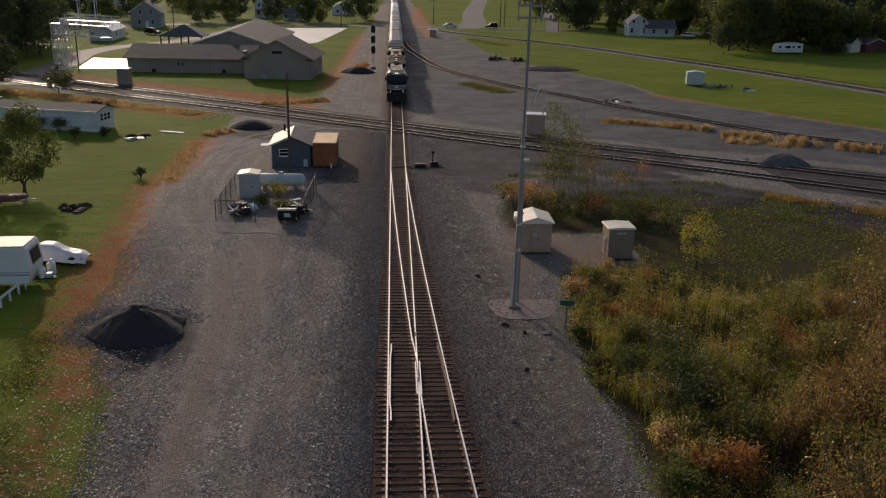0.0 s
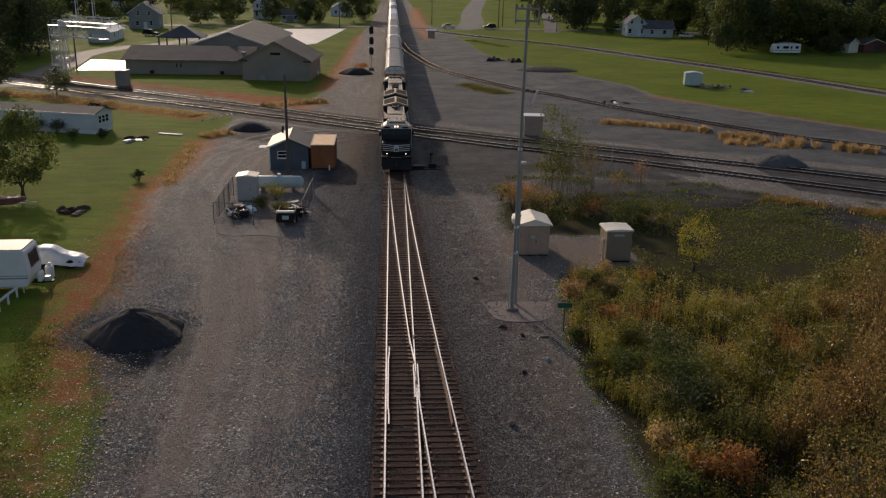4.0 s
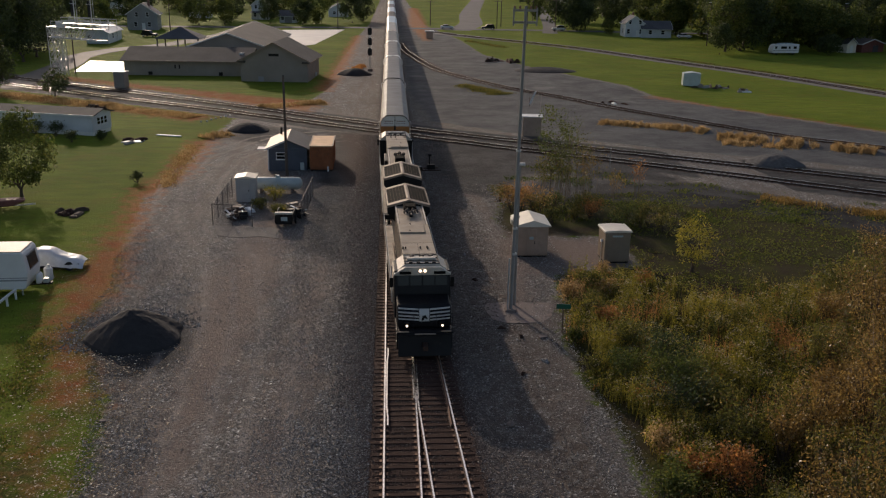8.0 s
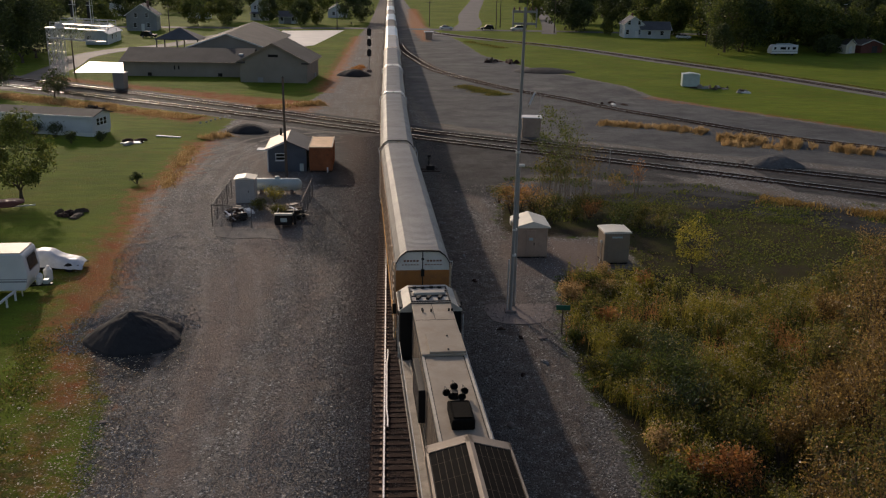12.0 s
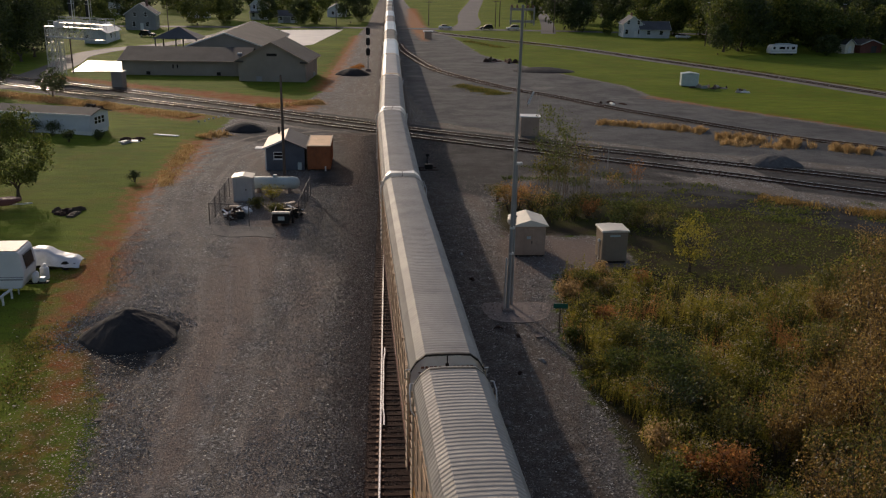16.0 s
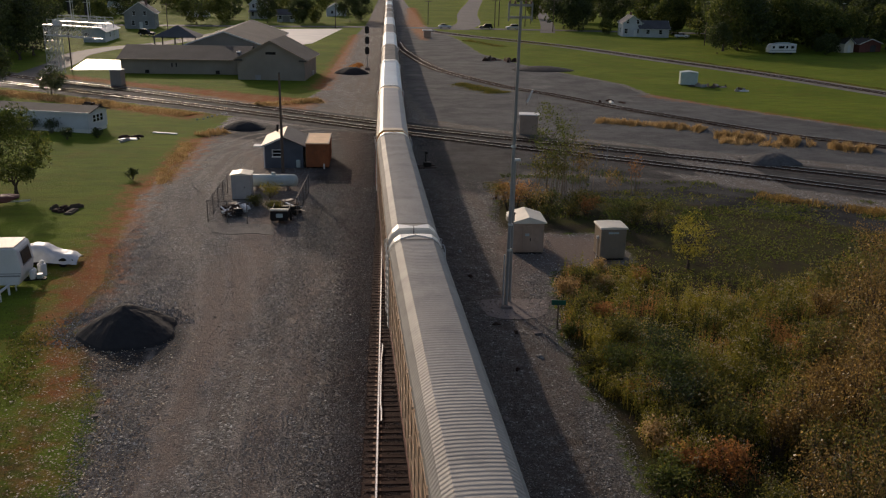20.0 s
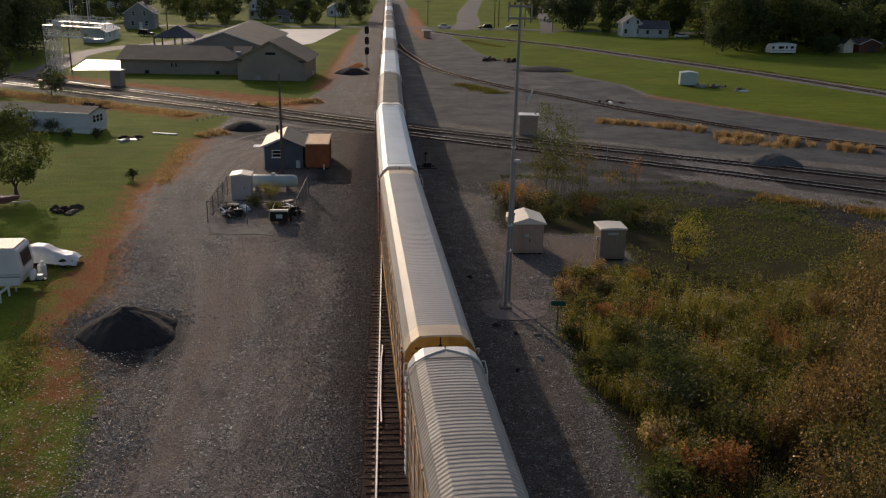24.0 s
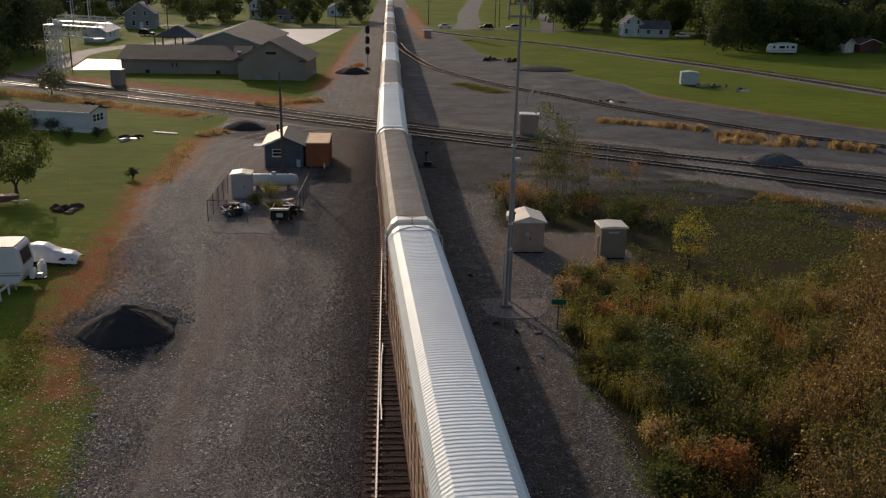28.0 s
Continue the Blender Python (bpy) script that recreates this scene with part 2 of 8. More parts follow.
M = {
    "rail_side": surface("rail_side", (0.075, 0.045, 0.032), 0.75, 0.2, 0.3, 1.0, 20, 0.3),
    "rail_head": surface("rail_head", (0.70, 0.66, 0.63), 0.31, 1.0, 0.1, 0.6, 9, 0.02),
    "tie": surface("tie", (0.058, 0.033, 0.025), 0.9, 0, 0.45, 1.6, 18, 0.5, (0.085, 0.05, 0.036), 0.58, (1, 6, 1), spec=0.1),
    "tie_plate": surface("tie_plate", (0.20, 0.115, 0.075), 0.7, 0.4, 0.3, 3, 20, 0.3),
    "steel_galv": surface("steel_galv", (0.66, 0.66, 0.64), 0.4, 0.35, 0.2, 0.7, 16, 0.08),
    "roof_grey": surface("roof_grey", (0.36, 0.34, 0.305), 0.6, 0.12, 0.14, 0.35, 8, 0.05, (0.24, 0.23, 0.21), 0.5),
    "roof_bright": surface("roof_bright", (0.79, 0.86, 0.86), 0.5, 0.15, 0.08, 0.3, 9, 0.04, (0.6, 0.58, 0.55), 0.62),
    "roof_pale": surface("roof_pale", (0.48, 0.46, 0.425), 0.45, 0.2, 0.1, 0.3, 8, 0.04, (0.37, 0.35, 0.32), 0.55),
    "roof_brown": surface("roof_brown", (0.30, 0.27, 0.225), 0.6, 0.12, 0.2, 0.4, 8, 0.06, (0.19, 0.16, 0.13), 0.46),
    "rack_side": surface("rack_side", (0.50, 0.36, 0.245), 0.6, 0.1, 0.25, 0.5, 10, 0.1, (0.26, 0.14, 0.075), 0.48),
    "car_yellow": surface("car_yellow", (0.62, 0.31, 0.055), 0.5, 0, 0.15, 0.7, 12, 0.06, (0.33, 0.19, 0.07), 0.52),
    "car_orange": surface("car_orange", (0.40, 0.17, 0.05), 0.55, 0, 0.2, 0.7, 12, 0.06, (0.2, 0.1, 0.05), 0.5),
    "car_brown": surface("car_brown", (0.20, 0.10, 0.07), 0.6, 0, 0.2, 0.7, 12, 0.08, (0.1, 0.06, 0.045), 0.5),
    "car_white": surface("car_white", (0.66, 0.66, 0.63), 0.5, 0.1, 0.12, 0.6, 12, 0.05, (0.42, 0.39, 0.35), 0.55),
    "cap_white": surface("cap_white", (0.80, 0.79, 0.76), 0.36, 0.15, 0.08, 0.6, 12, 0.03, (0.6, 0.57, 0.52), 0.6, spec=0.5),
    "car_red": surface("car_red", (0.29, 0.075, 0.045), 0.6, 0.1, 0.25, 0.9, 12, 0.1, (0.12, 0.06, 0.04), 0.5),
    "black_paint": surface("black_paint", (0.013, 0.013, 0.014), 0.5, 0, 0.3, 0.7, 12, 0.05, (0.045, 0.038, 0.033), 0.6, spec=0.2),
    "black_steel": surface("black_steel", (0.02, 0.019, 0.018), 0.6, 0.3, 0.3, 1.2, 14, 0.15),
    "loco_roof": surface("loco_roof", (0.40, 0.33, 0.25), 0.7, 0.0, 0.22, 0.55, 9, 0.06, (0.31, 0.235, 0.165), 0.5, spec=0.2),
    "cab_top": surface("cab_top", (0.56, 0.50, 0.415), 0.55, 0.0, 0.2, 0.9, 12, 0.06, (0.30, 0.26, 0.21), 0.52),
    "hood_side": surface("hood_side", (0.15, 0.115, 0.085), 0.6, 0.0, 0.35, 0.9, 12, 0.08, (0.33, 0.25, 0.18), 0.5),
    "walkway": surface("walkway", (0.52, 0.45, 0.355), 0.65, 0.0, 0.3, 1.1, 12, 0.15, (0.30, 0.22, 0.15), 0.5),
    "grille": surface("grille", (0.009, 0.008, 0.007), 0.9, 0.0, 0.3, 2, 24, 0.3, spec=0.05),
    "dusty_trim": surface("dusty_trim", (0.34, 0.27, 0.205), 0.65, 0.1, 0.2, 0.9, 14, 0.1),
    "stripe_white": surface("stripe_white", (0.58, 0.57, 0.54), 0.5, 0, 0.1, 1.0, 20, 0.03),
    "dark_glass": surface("dark_glass", (0.012, 0.014, 0.016), 0.08, 0, 0.1, 1, 5, 0.0),
    "rubber": surface("rubber", (0.02, 0.02, 0.02), 0.8, 0, 0.2, 3, 20, 0.1),
    "wood_pole": surface("wood_pole", (0.13, 0.10, 0.08), 0.85, 0, 0.3, 1, 20, 0.4, None, 0.5, (6, 6, 0.6)),
    "grey_pole": surface("grey_pole", (0.30, 0.29, 0.27), 0.8, 0, 0.2, 1.2, 18, 0.3, None, 0.5, (6, 6, 0.5)),
    "tan_metal": surface("tan_metal", (0.46, 0.325, 0.235), 0.55, 0.1, 0.15, 0.8, 14, 0.05, (0.27, 0.19, 0.14), 0.55),
    "tan_roof": surface("tan_roof", (0.76, 0.70, 0.58), 0.5, 0.1, 0.12, 0.8, 14, 0.05),
    "grey_cab": surface("grey_cab", (0.30, 0.235, 0.165), 0.55, 0.0, 0.15, 0.8, 14, 0.05, (0.2, 0.17, 0.14), 0.55),
    "concrete": surface("concrete", (0.215, 0.172, 0.15), 0.9, 0, 0.2, 0.5, 8, 0.2, (0.25, 0.21, 0.18), 0.5),
    "pale_concrete": surface("pale_concrete", (0.72, 0.66, 0.58), 0.6, 0, 0.08, 0.15, 3, 0.1, (0.6, 0.54, 0.47), 0.6, spec=0.3),
    # Dry concrete, kept pale and fairly shiny to give the driveway sun glare.
    "glare_concrete": surface("glare_concrete", (0.58, 0.54, 0.48), 0.42, 0, 0.1, 0.2, 3, 0.05, (0.5, 0.46, 0.4), 0.6, spec=0.35),
    "bar_dark": surface("bar_dark", (0.12, 0.095, 0.075), 0.8, 0, 0.2, 2, 20, 0.1, spec=0.05),
    "fence_wire": surface("fence_wire", (0.17, 0.155, 0.14), 0.6, 0.3, 0.2, 2, 20, 0.1),
    "asphalt": surface("asphalt", (0.095, 0.09, 0.088), 0.8, 0, 0.2, 0.12, 6, 0.2),
    "track_bed": surface("track_bed", (0.22, 0.205, 0.19), 0.9, 0, 0.3, 0.25, 9, 0.5, (0.10, 0.08, 0.066), 0.5, spec=0.05),
    "blue_siding": surface("blue_siding", (0.10, 0.115, 0.14), 0.65, 0, 0.15, 0.8, 10, 0.1),
    "shed_roof": surface("shed_roof", (0.40, 0.28, 0.19), 0.6, 0.1, 0.2, 0.7, 10, 0.1),
    "dark_roof": surface("dark_roof", (0.075, 0.075, 0.082), 0.7, 0, 0.2, 0.7, 10, 0.2),
    "orange_box": surface("orange_box", (0.33, 0.12, 0.05), 0.6, 0.1, 0.25, 0.9, 12, 0.1, (0.16, 0.07, 0.04), 0.5),
    "pale_tan": surface("pale_tan", (0.58, 0.47, 0.34), 0.5, 0.1, 0.15, 0.7, 12, 0.06, (0.4, 0.28, 0.16), 0.55),
    "cabin_grey": surface("cabin_grey", (0.44, 0.43, 0.41), 0.55, 0.1, 0.12, 0.8, 14, 0.05, (0.32, 0.29, 0.26), 0.56),
    "heap_grey": surface("heap_grey", (0.11, 0.106, 0.102), 0.9, 0, 0.4, 2.5, 18, 0.5),
    "slab_grey": surface("slab_grey", (0.11, 0.10, 0.092), 0.85, 0, 0.15, 0.5, 8, 0.1, (0.15, 0.13, 0.115), 0.5),
    "rust_lid": surface("rust_lid", (0.58, 0.36, 0.19), 0.6, 0.1, 0.15, 0.8, 12, 0.08),
    "white_paint": surface("white_paint", (0.74, 0.74, 0.72), 0.55, 0, 0.1, 0.8, 12, 0.05, (0.5, 0.47, 0.43), 0.6),
    "tank_white": surface("tank_white", (0.46, 0.53, 0.51), 0.45, 0, 0.12, 0.8, 12, 0.04, (0.33, 0.31, 0.28), 0.58),
    "tan_brick": surface("tan_brick", (0.30, 0.262, 0.218), 0.8, 0, 0.12, 0.3, 9, 0.2),
    "shingle": surface("shingle", (0.078, 0.072, 0.066), 0.85, 0, 0.2, 0.3, 6, 0.3),
    "shingle_grey": surface("shingle_grey", (0.11, 0.11, 0.115), 0.85, 0, 0.2, 0.3, 6, 0.3),
    "siding_white": surface("siding_white", (0.62, 0.64, 0.66), 0.6, 0, 0.1, 0.5, 9, 0.08),
    "siding_grey": surface("siding_grey", (0.30, 0.30, 0.30), 0.65, 0, 0.12, 0.5, 9, 0.08),
    "mobile_roof": surface("mobile_roof", (0.065, 0.063, 0.06), 0.8, 0.0, 0.2, 0.5, 9, 0.1),
    "camper_white": surface("camper_white", (0.70, 0.70, 0.69), 0.4, 0, 0.08, 0.6, 9, 0.03),
    "camper_roof": surface("camper_roof", (0.60, 0.49, 0.36), 0.55, 0, 0.12, 0.6, 9, 0.05),
    "red_trim": surface("red_trim", (0.18, 0.07, 0.06), 0.6, 0, 0.2, 1, 9, 0.05),
    "trunk": surface("trunk", (0.10, 0.075, 0.055), 0.9, 0, 0.3, 2, 16, 0.5, None, 0.5, (3, 3, 0.7)),
    "bare_twig": surface("bare_twig", (0.30, 0.225, 0.155), 0.8, 0, 0.2, 2, 16, 0.2),
    "coal": surface("coal", (0.036, 0.034, 0.034), 0.9, 0, 0.3, 1.2, 12, 0.6),
    "stone": surface("stone", (0.25, 0.24, 0.235), 0.85, 0, 0.5, 3, 20, 0.2),
    "signal_black": surface("signal_black", (0.02, 0.02, 0.02), 0.6, 0, 0.2, 1, 10, 0.05),
    "sign_green": surface("sign_green", (0.02, 0.12, 0.075), 0.5, 0, 0.1, 1, 10, 0.02),
    "car_dark": surface("car_dark", (0.02, 0.022, 0.025), 0.25, 0.3, 0.1, 1, 8, 0.0),
    "car_silver": surface("car_silver", (0.55, 0.56, 0.57), 0.3, 0.5, 0.1, 1, 8, 0.0),
    "cover_cloth": surface("cover_cloth", (0.66, 0.67, 0.68), 0.5, 0.1, 0.12, 2.5, 14, 0.4),
    "brick_red": surface("brick_red", (0.23, 0.13, 0.10), 0.85, 0, 0.25, 1, 10, 0.2),
    "lamp_white": glow("lamp_white", (1.0, 0.80, 0.58), 3.2),
    "leaf_green": leaf("leaf_green", [(0.0, (0.032, 0.048, 0.012)), (0.5, (0.09, 0.12, 0.022)), (1.0, (0.24, 0.23, 0.05))], 0.5),
    "leaf_dark": leaf("leaf_dark", [(0.0, (0.022, 0.030, 0.012)), (0.6, (0.068, 0.092, 0.026)), (1.0, (0.16, 0.19, 0.048))], 0.42),
    # The near-white last tone stands in for glints on the autumn leaves.
    "leaf_autumn": leaf("leaf_autumn", [(0.0, (0.075, 0.062, 0.02)), (0.35, (0.20, 0.132, 0.04)), (0.7, (0.36, 0.22, 0.062)), (0.9, (0.52, 0.40, 0.14)), (1.0, (0.92, 0.86, 0.62))], 0.55, 0.5, 0.4),
    "leaf_weed": leaf("leaf_weed", [(0.0, (0.035, 0.04, 0.011)), (0.4, (0.11, 0.115, 0.022)), (0.7, (0.24, 0.21, 0.04)), (0.88, (0.33, 0.21, 0.07)), (1.0, (0.5, 0.42, 0.2))], 0.5, 0.55),
    "leaf_gold": leaf("leaf_gold", [(0.0, (0.21, 0.135, 0.055)), (0.5, (0.43, 0.285, 0.12)), (1.0, (0.68, 0.49, 0.25))], 0.62, 0.3),
    "leaf_rust": leaf("leaf_rust", [(0.0, (0.22, 0.10, 0.035)), (0.5, (0.42, 0.19, 0.06)), (1.0, (0.58, 0.34, 0.12))], 0.6, 0.3),
    "leaf_lawn": leaf("leaf_lawn", [(0.0, (0.08, 0.105, 0.016)), (0.5, (0.135, 0.16, 0.025)), (1.0, (0.24, 0.22, 0.05))], 0.6, 0.25),
    "leaf_yellow": leaf("leaf_yellow", [(0.0, (0.10, 0.11, 0.015)), (0.5, (0.28, 0.25, 0.03)), (1.0, (0.48, 0.38, 0.06))], 0.55, 0.3),
    # Pale leaves; the lightest tones are sun glints put into the colour.
    "leaf_glint": leaf("leaf_glint", [(0.0, (0.09, 0.10, 0.025)), (0.6, (0.22, 0.21, 0.06)), (0.88, (0.40, 0.37, 0.18)), (1.0, (0.8, 0.77, 0.58))], 0.5, 0.4, 0.35),
    "seed_head": leaf("seed_head", [(0.0, (0.30, 0.25, 0.14)), (1.0, (0.56, 0.48, 0.32))], 0.45, 0.4),
}


# ---- the plan ----
def bend(y):
    """How far the diverging track's centre line lies east of the straight one."""
    s = 89.0 - y
    if s <= 0:
        return 0.0
    if s <= 62:
        return 0.017 * s + 0.000287 * s * s
    return 2.157 + 0.0526 * (s - 62)


def smooth_line(pts, n=8):
    """A smooth curve through points of the plan."""
    out = []
    p = [Vector(a) for a in pts]
    p = [p[0] * 2 - p[1]] + p + [p[-1] * 2 - p[-2]]
    for i in range(1, len(p) - 2):
        for k in range(n):
            t = k / n
            a, b, c, d = p[i - 1:i + 3]
            v = 0.5 * ((2 * b) + (c - a) * t + (2 * a - 5 * b + 4 * c - d) * t * t + (3 * b - a - 3 * c + d) * t ** 3)
            out.append((v.x, v.y))
    out.append(tuple(pts[-1]))
    return out


CROSS_A = smooth_line([(-170, 236), (-110, 193), (-65, 162.4), (-41, 146), (-25, 134.5), (-4, 118.8), (10, 109.3), (31, 97), (49.6, 85.8), (80, 66), (125, 38)])
CROSS_B = smooth_line([(-170, 224), (-110, 184.5), (-61, 152.3), (-38, 137.3), (-24.5, 128.4), (-3.8, 113.8), (9.8, 104.2), (30, 91.4), (46.5, 80.2), (80, 57.5), (125, 27)])


SPUR = [(2.2, 250), (3.0, 232), (4.7, 215), (9.6, 183.4), (19.8, 157.5), (27.7, 145.3), (34.2, 133.5), (40.2, 124.9), (50.6, 110.7), (58.4, 104.3), (75, 90), (110, 62)]
LANE = [(14, 296), (22.8, 280), (46.6, 247), (62.9, 212), (76.3, 183), (86.8, 154), (97, 122), (112, 70)]
GRAVEL = [(-11.5, 5), (-12.4, 30), (-13.8, 38), (-15.6, 43), (-18.4, 49), (-18, 55), (-20.4, 65), (-22.6, 79), (-21.2, 88), (-22.2, 105), (-21.5, 122),
          (-14, 131), (-11.5, 150), (-11.5, 183), (-10, 277), (-8, 330), (-5, 900), (6, 900), (12, 330), (20, 264), (22, 220), (30, 191), (43, 162), (44, 148), (52, 135),
          (66, 115), (125, 65), (120, 20), (70, 55), (42, 74), (31, 79), (24, 81.5), (15.5, 79), (9.5, 77), (8.3, 71), (8.6, 66), (17, 66.5), (17.3, 59), (11, 57.2), (9.3, 46), (9.3, 40), (9.9, 35), (9.9, 31), (9, 5)]
DEAD = [[(-23, 24), (-19.5, 33), (-17.5, 39), (-14.8, 39.5), (-12.4, 33), (-10.5, 24)], [(-16.6, 37.5), (-18.2, 43), (-20.6, 48), (-22.0, 57), (-22.6, 70), (-24.4, 80), (-23.4, 88), (-24.2, 106), (-21, 107), (-20.2, 88), (-21.6, 79), (-19.4, 65), (-17.4, 55), (-17.8, 49), (-15.6, 42), (-14.2, 39)],
        [(-13.5, 150), (-12.5, 185), (-11.5, 277), (-9, 277), (-9.3, 185), (-10.2, 150)],
        [(-12, 128), (-20, 133), (-35, 146), (-62, 164), (-62, 169), (-33, 151), (-16, 141), (-10, 138)],
        [(-27, 119), (-45, 131), (-62, 141), (-62, 147), (-42, 134), (-24, 123)],
        [(41, 146), (52, 132.5), (66, 113), (70, 113), (54, 134), (44, 150)],
        [(6, 330), (9, 260), (11, 260), (13, 330), (14, 480), (9, 480)]]
SCRUB = [(9, 5), (9.9, 31), (9.9, 35), (9.3, 40), (9.3, 46), (11, 57.2), (17.3, 59), (17, 66.5), (8.6, 66), (8.3, 71), (9.5, 77), (15.5, 79), (24, 81.5), (31, 79), (42, 74), (70, 55), (120, 15), (120, -40), (9, -40)]
# Dark bare ground; the last outline darkens the mound's spill and cast shadow.
BALD_SHADE = [[(-8, 62), (-2.5, 58), (-2, 112), (-20, 118), (-21, 106), (-9, 100)], [(2.5, 108), (3.0, 70), (3.6, 62), (6.5, 66), (6, 80), (9, 78), (14, 88), (30, 84), (26, 95), (10, 106)], [(8.5, 77), (15, 87), (30, 85), (44, 73), (60, 58), (60, 50), (40, 66), (30, 74), (24, 77), (15, 76)],
        [(-17, 44), (-15.5, 41.8), (-13.5, 41), (-12, 42), (-11.2, 45), (-11.5, 48), (-17.5, 48)]]
DRIVE = [(-8.5, 5), (-8.2, 30), (-9.6, 48), (-11.6, 60), (-16.5, 72), (-18.6, 84), (-18.2, 96), (-14, 106), (-8, 109)]
DUSTY = [[(-9, 24), (-7.5, 45), (-7, 70), (-9, 85), (-15, 100), (-17.5, 99), (-13, 84), (-12.5, 66), (-13.5, 55), (-12, 40), (-11.5, 24)],
         [(-4.4, 24), (-4.0, 60), (-3.6, 90), (-6, 90), (-6.4, 60), (-7, 40), (-7, 24)], [(3.6, 88), (5.8, 80), (7.5, 66), (9, 60), (16, 60), (16, 66), (9, 69), (8, 80), (5.5, 92)],
         [(8, 38), (7.5, 46), (6, 52), (7, 58), (10, 57), (9, 46), (9.5, 38)],
         [(6.4, 56), (6.6, 66), (9, 67.5), (13, 66.5), (17.5, 66), (17.2, 58.5), (12, 57), (9, 55)], [(4.8, 47.2), (5.0, 52.8), (8, 53.2), (10.6, 52), (10, 47.4), (7.5, 46.4)]]


def inside(px, py, poly):
    """Signed distance to an outline, in metres: positive inside."""
    d = np.full(px.shape, 1e9)
    odd = np.zeros(px.shape, bool)
    for (ax, ay), (bx, by) in zip(poly, poly[1:] + poly[:1]):
        ex, ey = bx - ax, by - ay
        t = np.clip(((px - ax) * ex + (py - ay) * ey) / (ex * ex + ey * ey + 1e-9), 0, 1)
        d = np.minimum(d, np.hypot(px - ax - t * ex, py - ay - t * ey))
        c = (ay > py) != (by > py)
        with np.errstate(divide="ignore", invalid="ignore"):
            xi = ax + (py - ay) * ex / (ey if ey else 1e-9)
        odd ^= c & (px < xi)
    return np.where(odd, d, -d)


def from_line(px, py, line):
    d = np.full(px.shape, 1e9)
    for (ax, ay), (bx, by) in zip(line, line[1:]):
        ex, ey = bx - ax, by - ay
        t = np.clip(((px - ax) * ex + (py - ay) * ey) / (ex * ex + ey * ey), 0, 1)
        d = np.minimum(d, np.hypot(px - ax - t * ex, py - ay - t * ey))
    return d


def soft(d, w):
    return np.clip(d / w * 0.5 + 0.5, 0, 1)


MAIN_A = [(0, 900), (0, -260)]
MAIN_B = [(bend(y), y) for y in range(100, -261, -10)]


# ---- ground ----
def ground_material():
    n = Nodes("ground")
    pos = n.add("NewGeometry").outputs["Position"]

    def zone(name, scale=0.9, amount=0.55, lo=0.42, hi=0.58):
        a = n.add("Attribute")
        a.attribute_name = name
        f = n.math("ADD", a.outputs["Fac"], n.math("MULTIPLY", n.math("SUBTRACT", n.noise(pos, scale, 6.0, 0.65), 0.5), amount))
        return n.ramp(f, [(lo, 0.0), (hi, 1.0)])

    wide, mid = n.noise(pos, 0.055, 4.0), n.noise(pos, 0.45, 5.0, 0.6)
    fine, grain = n.noise(pos, 5.0, 6.0, 0.7), n.noise(pos, 22.0, 3.0, 0.7)
    lawn = n.mix(n.ramp(wide, [(0.35, 0.0), (0.65, 1.0)]), (0.115, 0.17, 0.018), (0.19, 0.248, 0.028))
    lawn = n.mix(n.ramp(mid, [(0.48, 0.0), (0.78, 0.6)]), lawn, (0.21, 0.185, 0.025))
    lawn = n.mix(n.ramp(n.noise(n.add("Mapping", Vector=pos, Scale=(0.5, 1.6, 1.0)).outputs[0], 0.5, 5.0, 0.6), [(0.4, 0.0), (0.65, 0.6)]), lawn, (0.095, 0.125, 0.020))
    near = n.ramp(n.noise(pos, 0.16, 5.0, 0.7), [(0.52, 0.0), (0.68, 0.4)])
    lawn = n.mix(near, lawn, (0.18, 0.14, 0.03))
    lawn = n.mix(n.ramp(fine, [(0.45, 0.0), (0.8, 0.55)]), lawn, (0.09, 0.105, 0.020))
    deadc = n.mix(n.ramp(mid, [(0.35, 0.0), (0.65, 1.0)]), (0.37, 0.115, 0.036), (0.38, 0.185, 0.07))
    deadc = n.mix(n.ramp(fine, [(0.42, 0.0), (0.72, 0.8)]), deadc, (0.12, 0.062, 0.03))
    cell = n.add("TexVoronoi", Vector=pos, Scale=11.0)
    stones = n.ramp(n.add("SeparateColor", Color=cell.outputs["Color"]).outputs[0], [(0.0, (0.06, 0.056, 0.05)), (0.5, (0.168, 0.156, 0.138)), (0.9, (0.32, 0.302, 0.272)), (1.0, (0.80, 0.78, 0.74))])
    big_cell = n.add("TexVoronoi", Vector=pos, Scale=4.3)
    stones = n.mix(n.ramp(n.add("SeparateColor", Color=big_cell.outputs["Color"]).outputs[2], [(0.0, 0.35), (0.5, 0.0), (1.0, 0.0)]), stones, (0.06, 0.057, 0.056))
    stones = n.mix(n.ramp(n.add("SeparateColor", Color=big_cell.outputs["Color"]).outputs[1], [(0.9, 0.0), (1.0, 0.5)]), stones, (0.34, 0.32, 0.30))
    fines = n.mix(n.ramp(mid, [(0.3, 0.0), (0.7, 1.0)]), (0.135, 0.112, 0.092), (0.22, 0.184, 0.152))
    gravel = n.mix(n.ramp(n.noise(pos, 0.5, 6.0, 0.75), [(0.38, 0.3), (0.55, 1.0)]), fines, stones)
    track_co = n.add("Mapping", Vector=pos, Scale=(1.1, 0.09, 1.0)).outputs[0]
    gravel = n.mix(n.ramp(n.noise(track_co, 0.9, 5.0, 0.65), [(0.47, 0.0), (0.64, 0.75)]), gravel, (0.165, 0.13, 0.106))
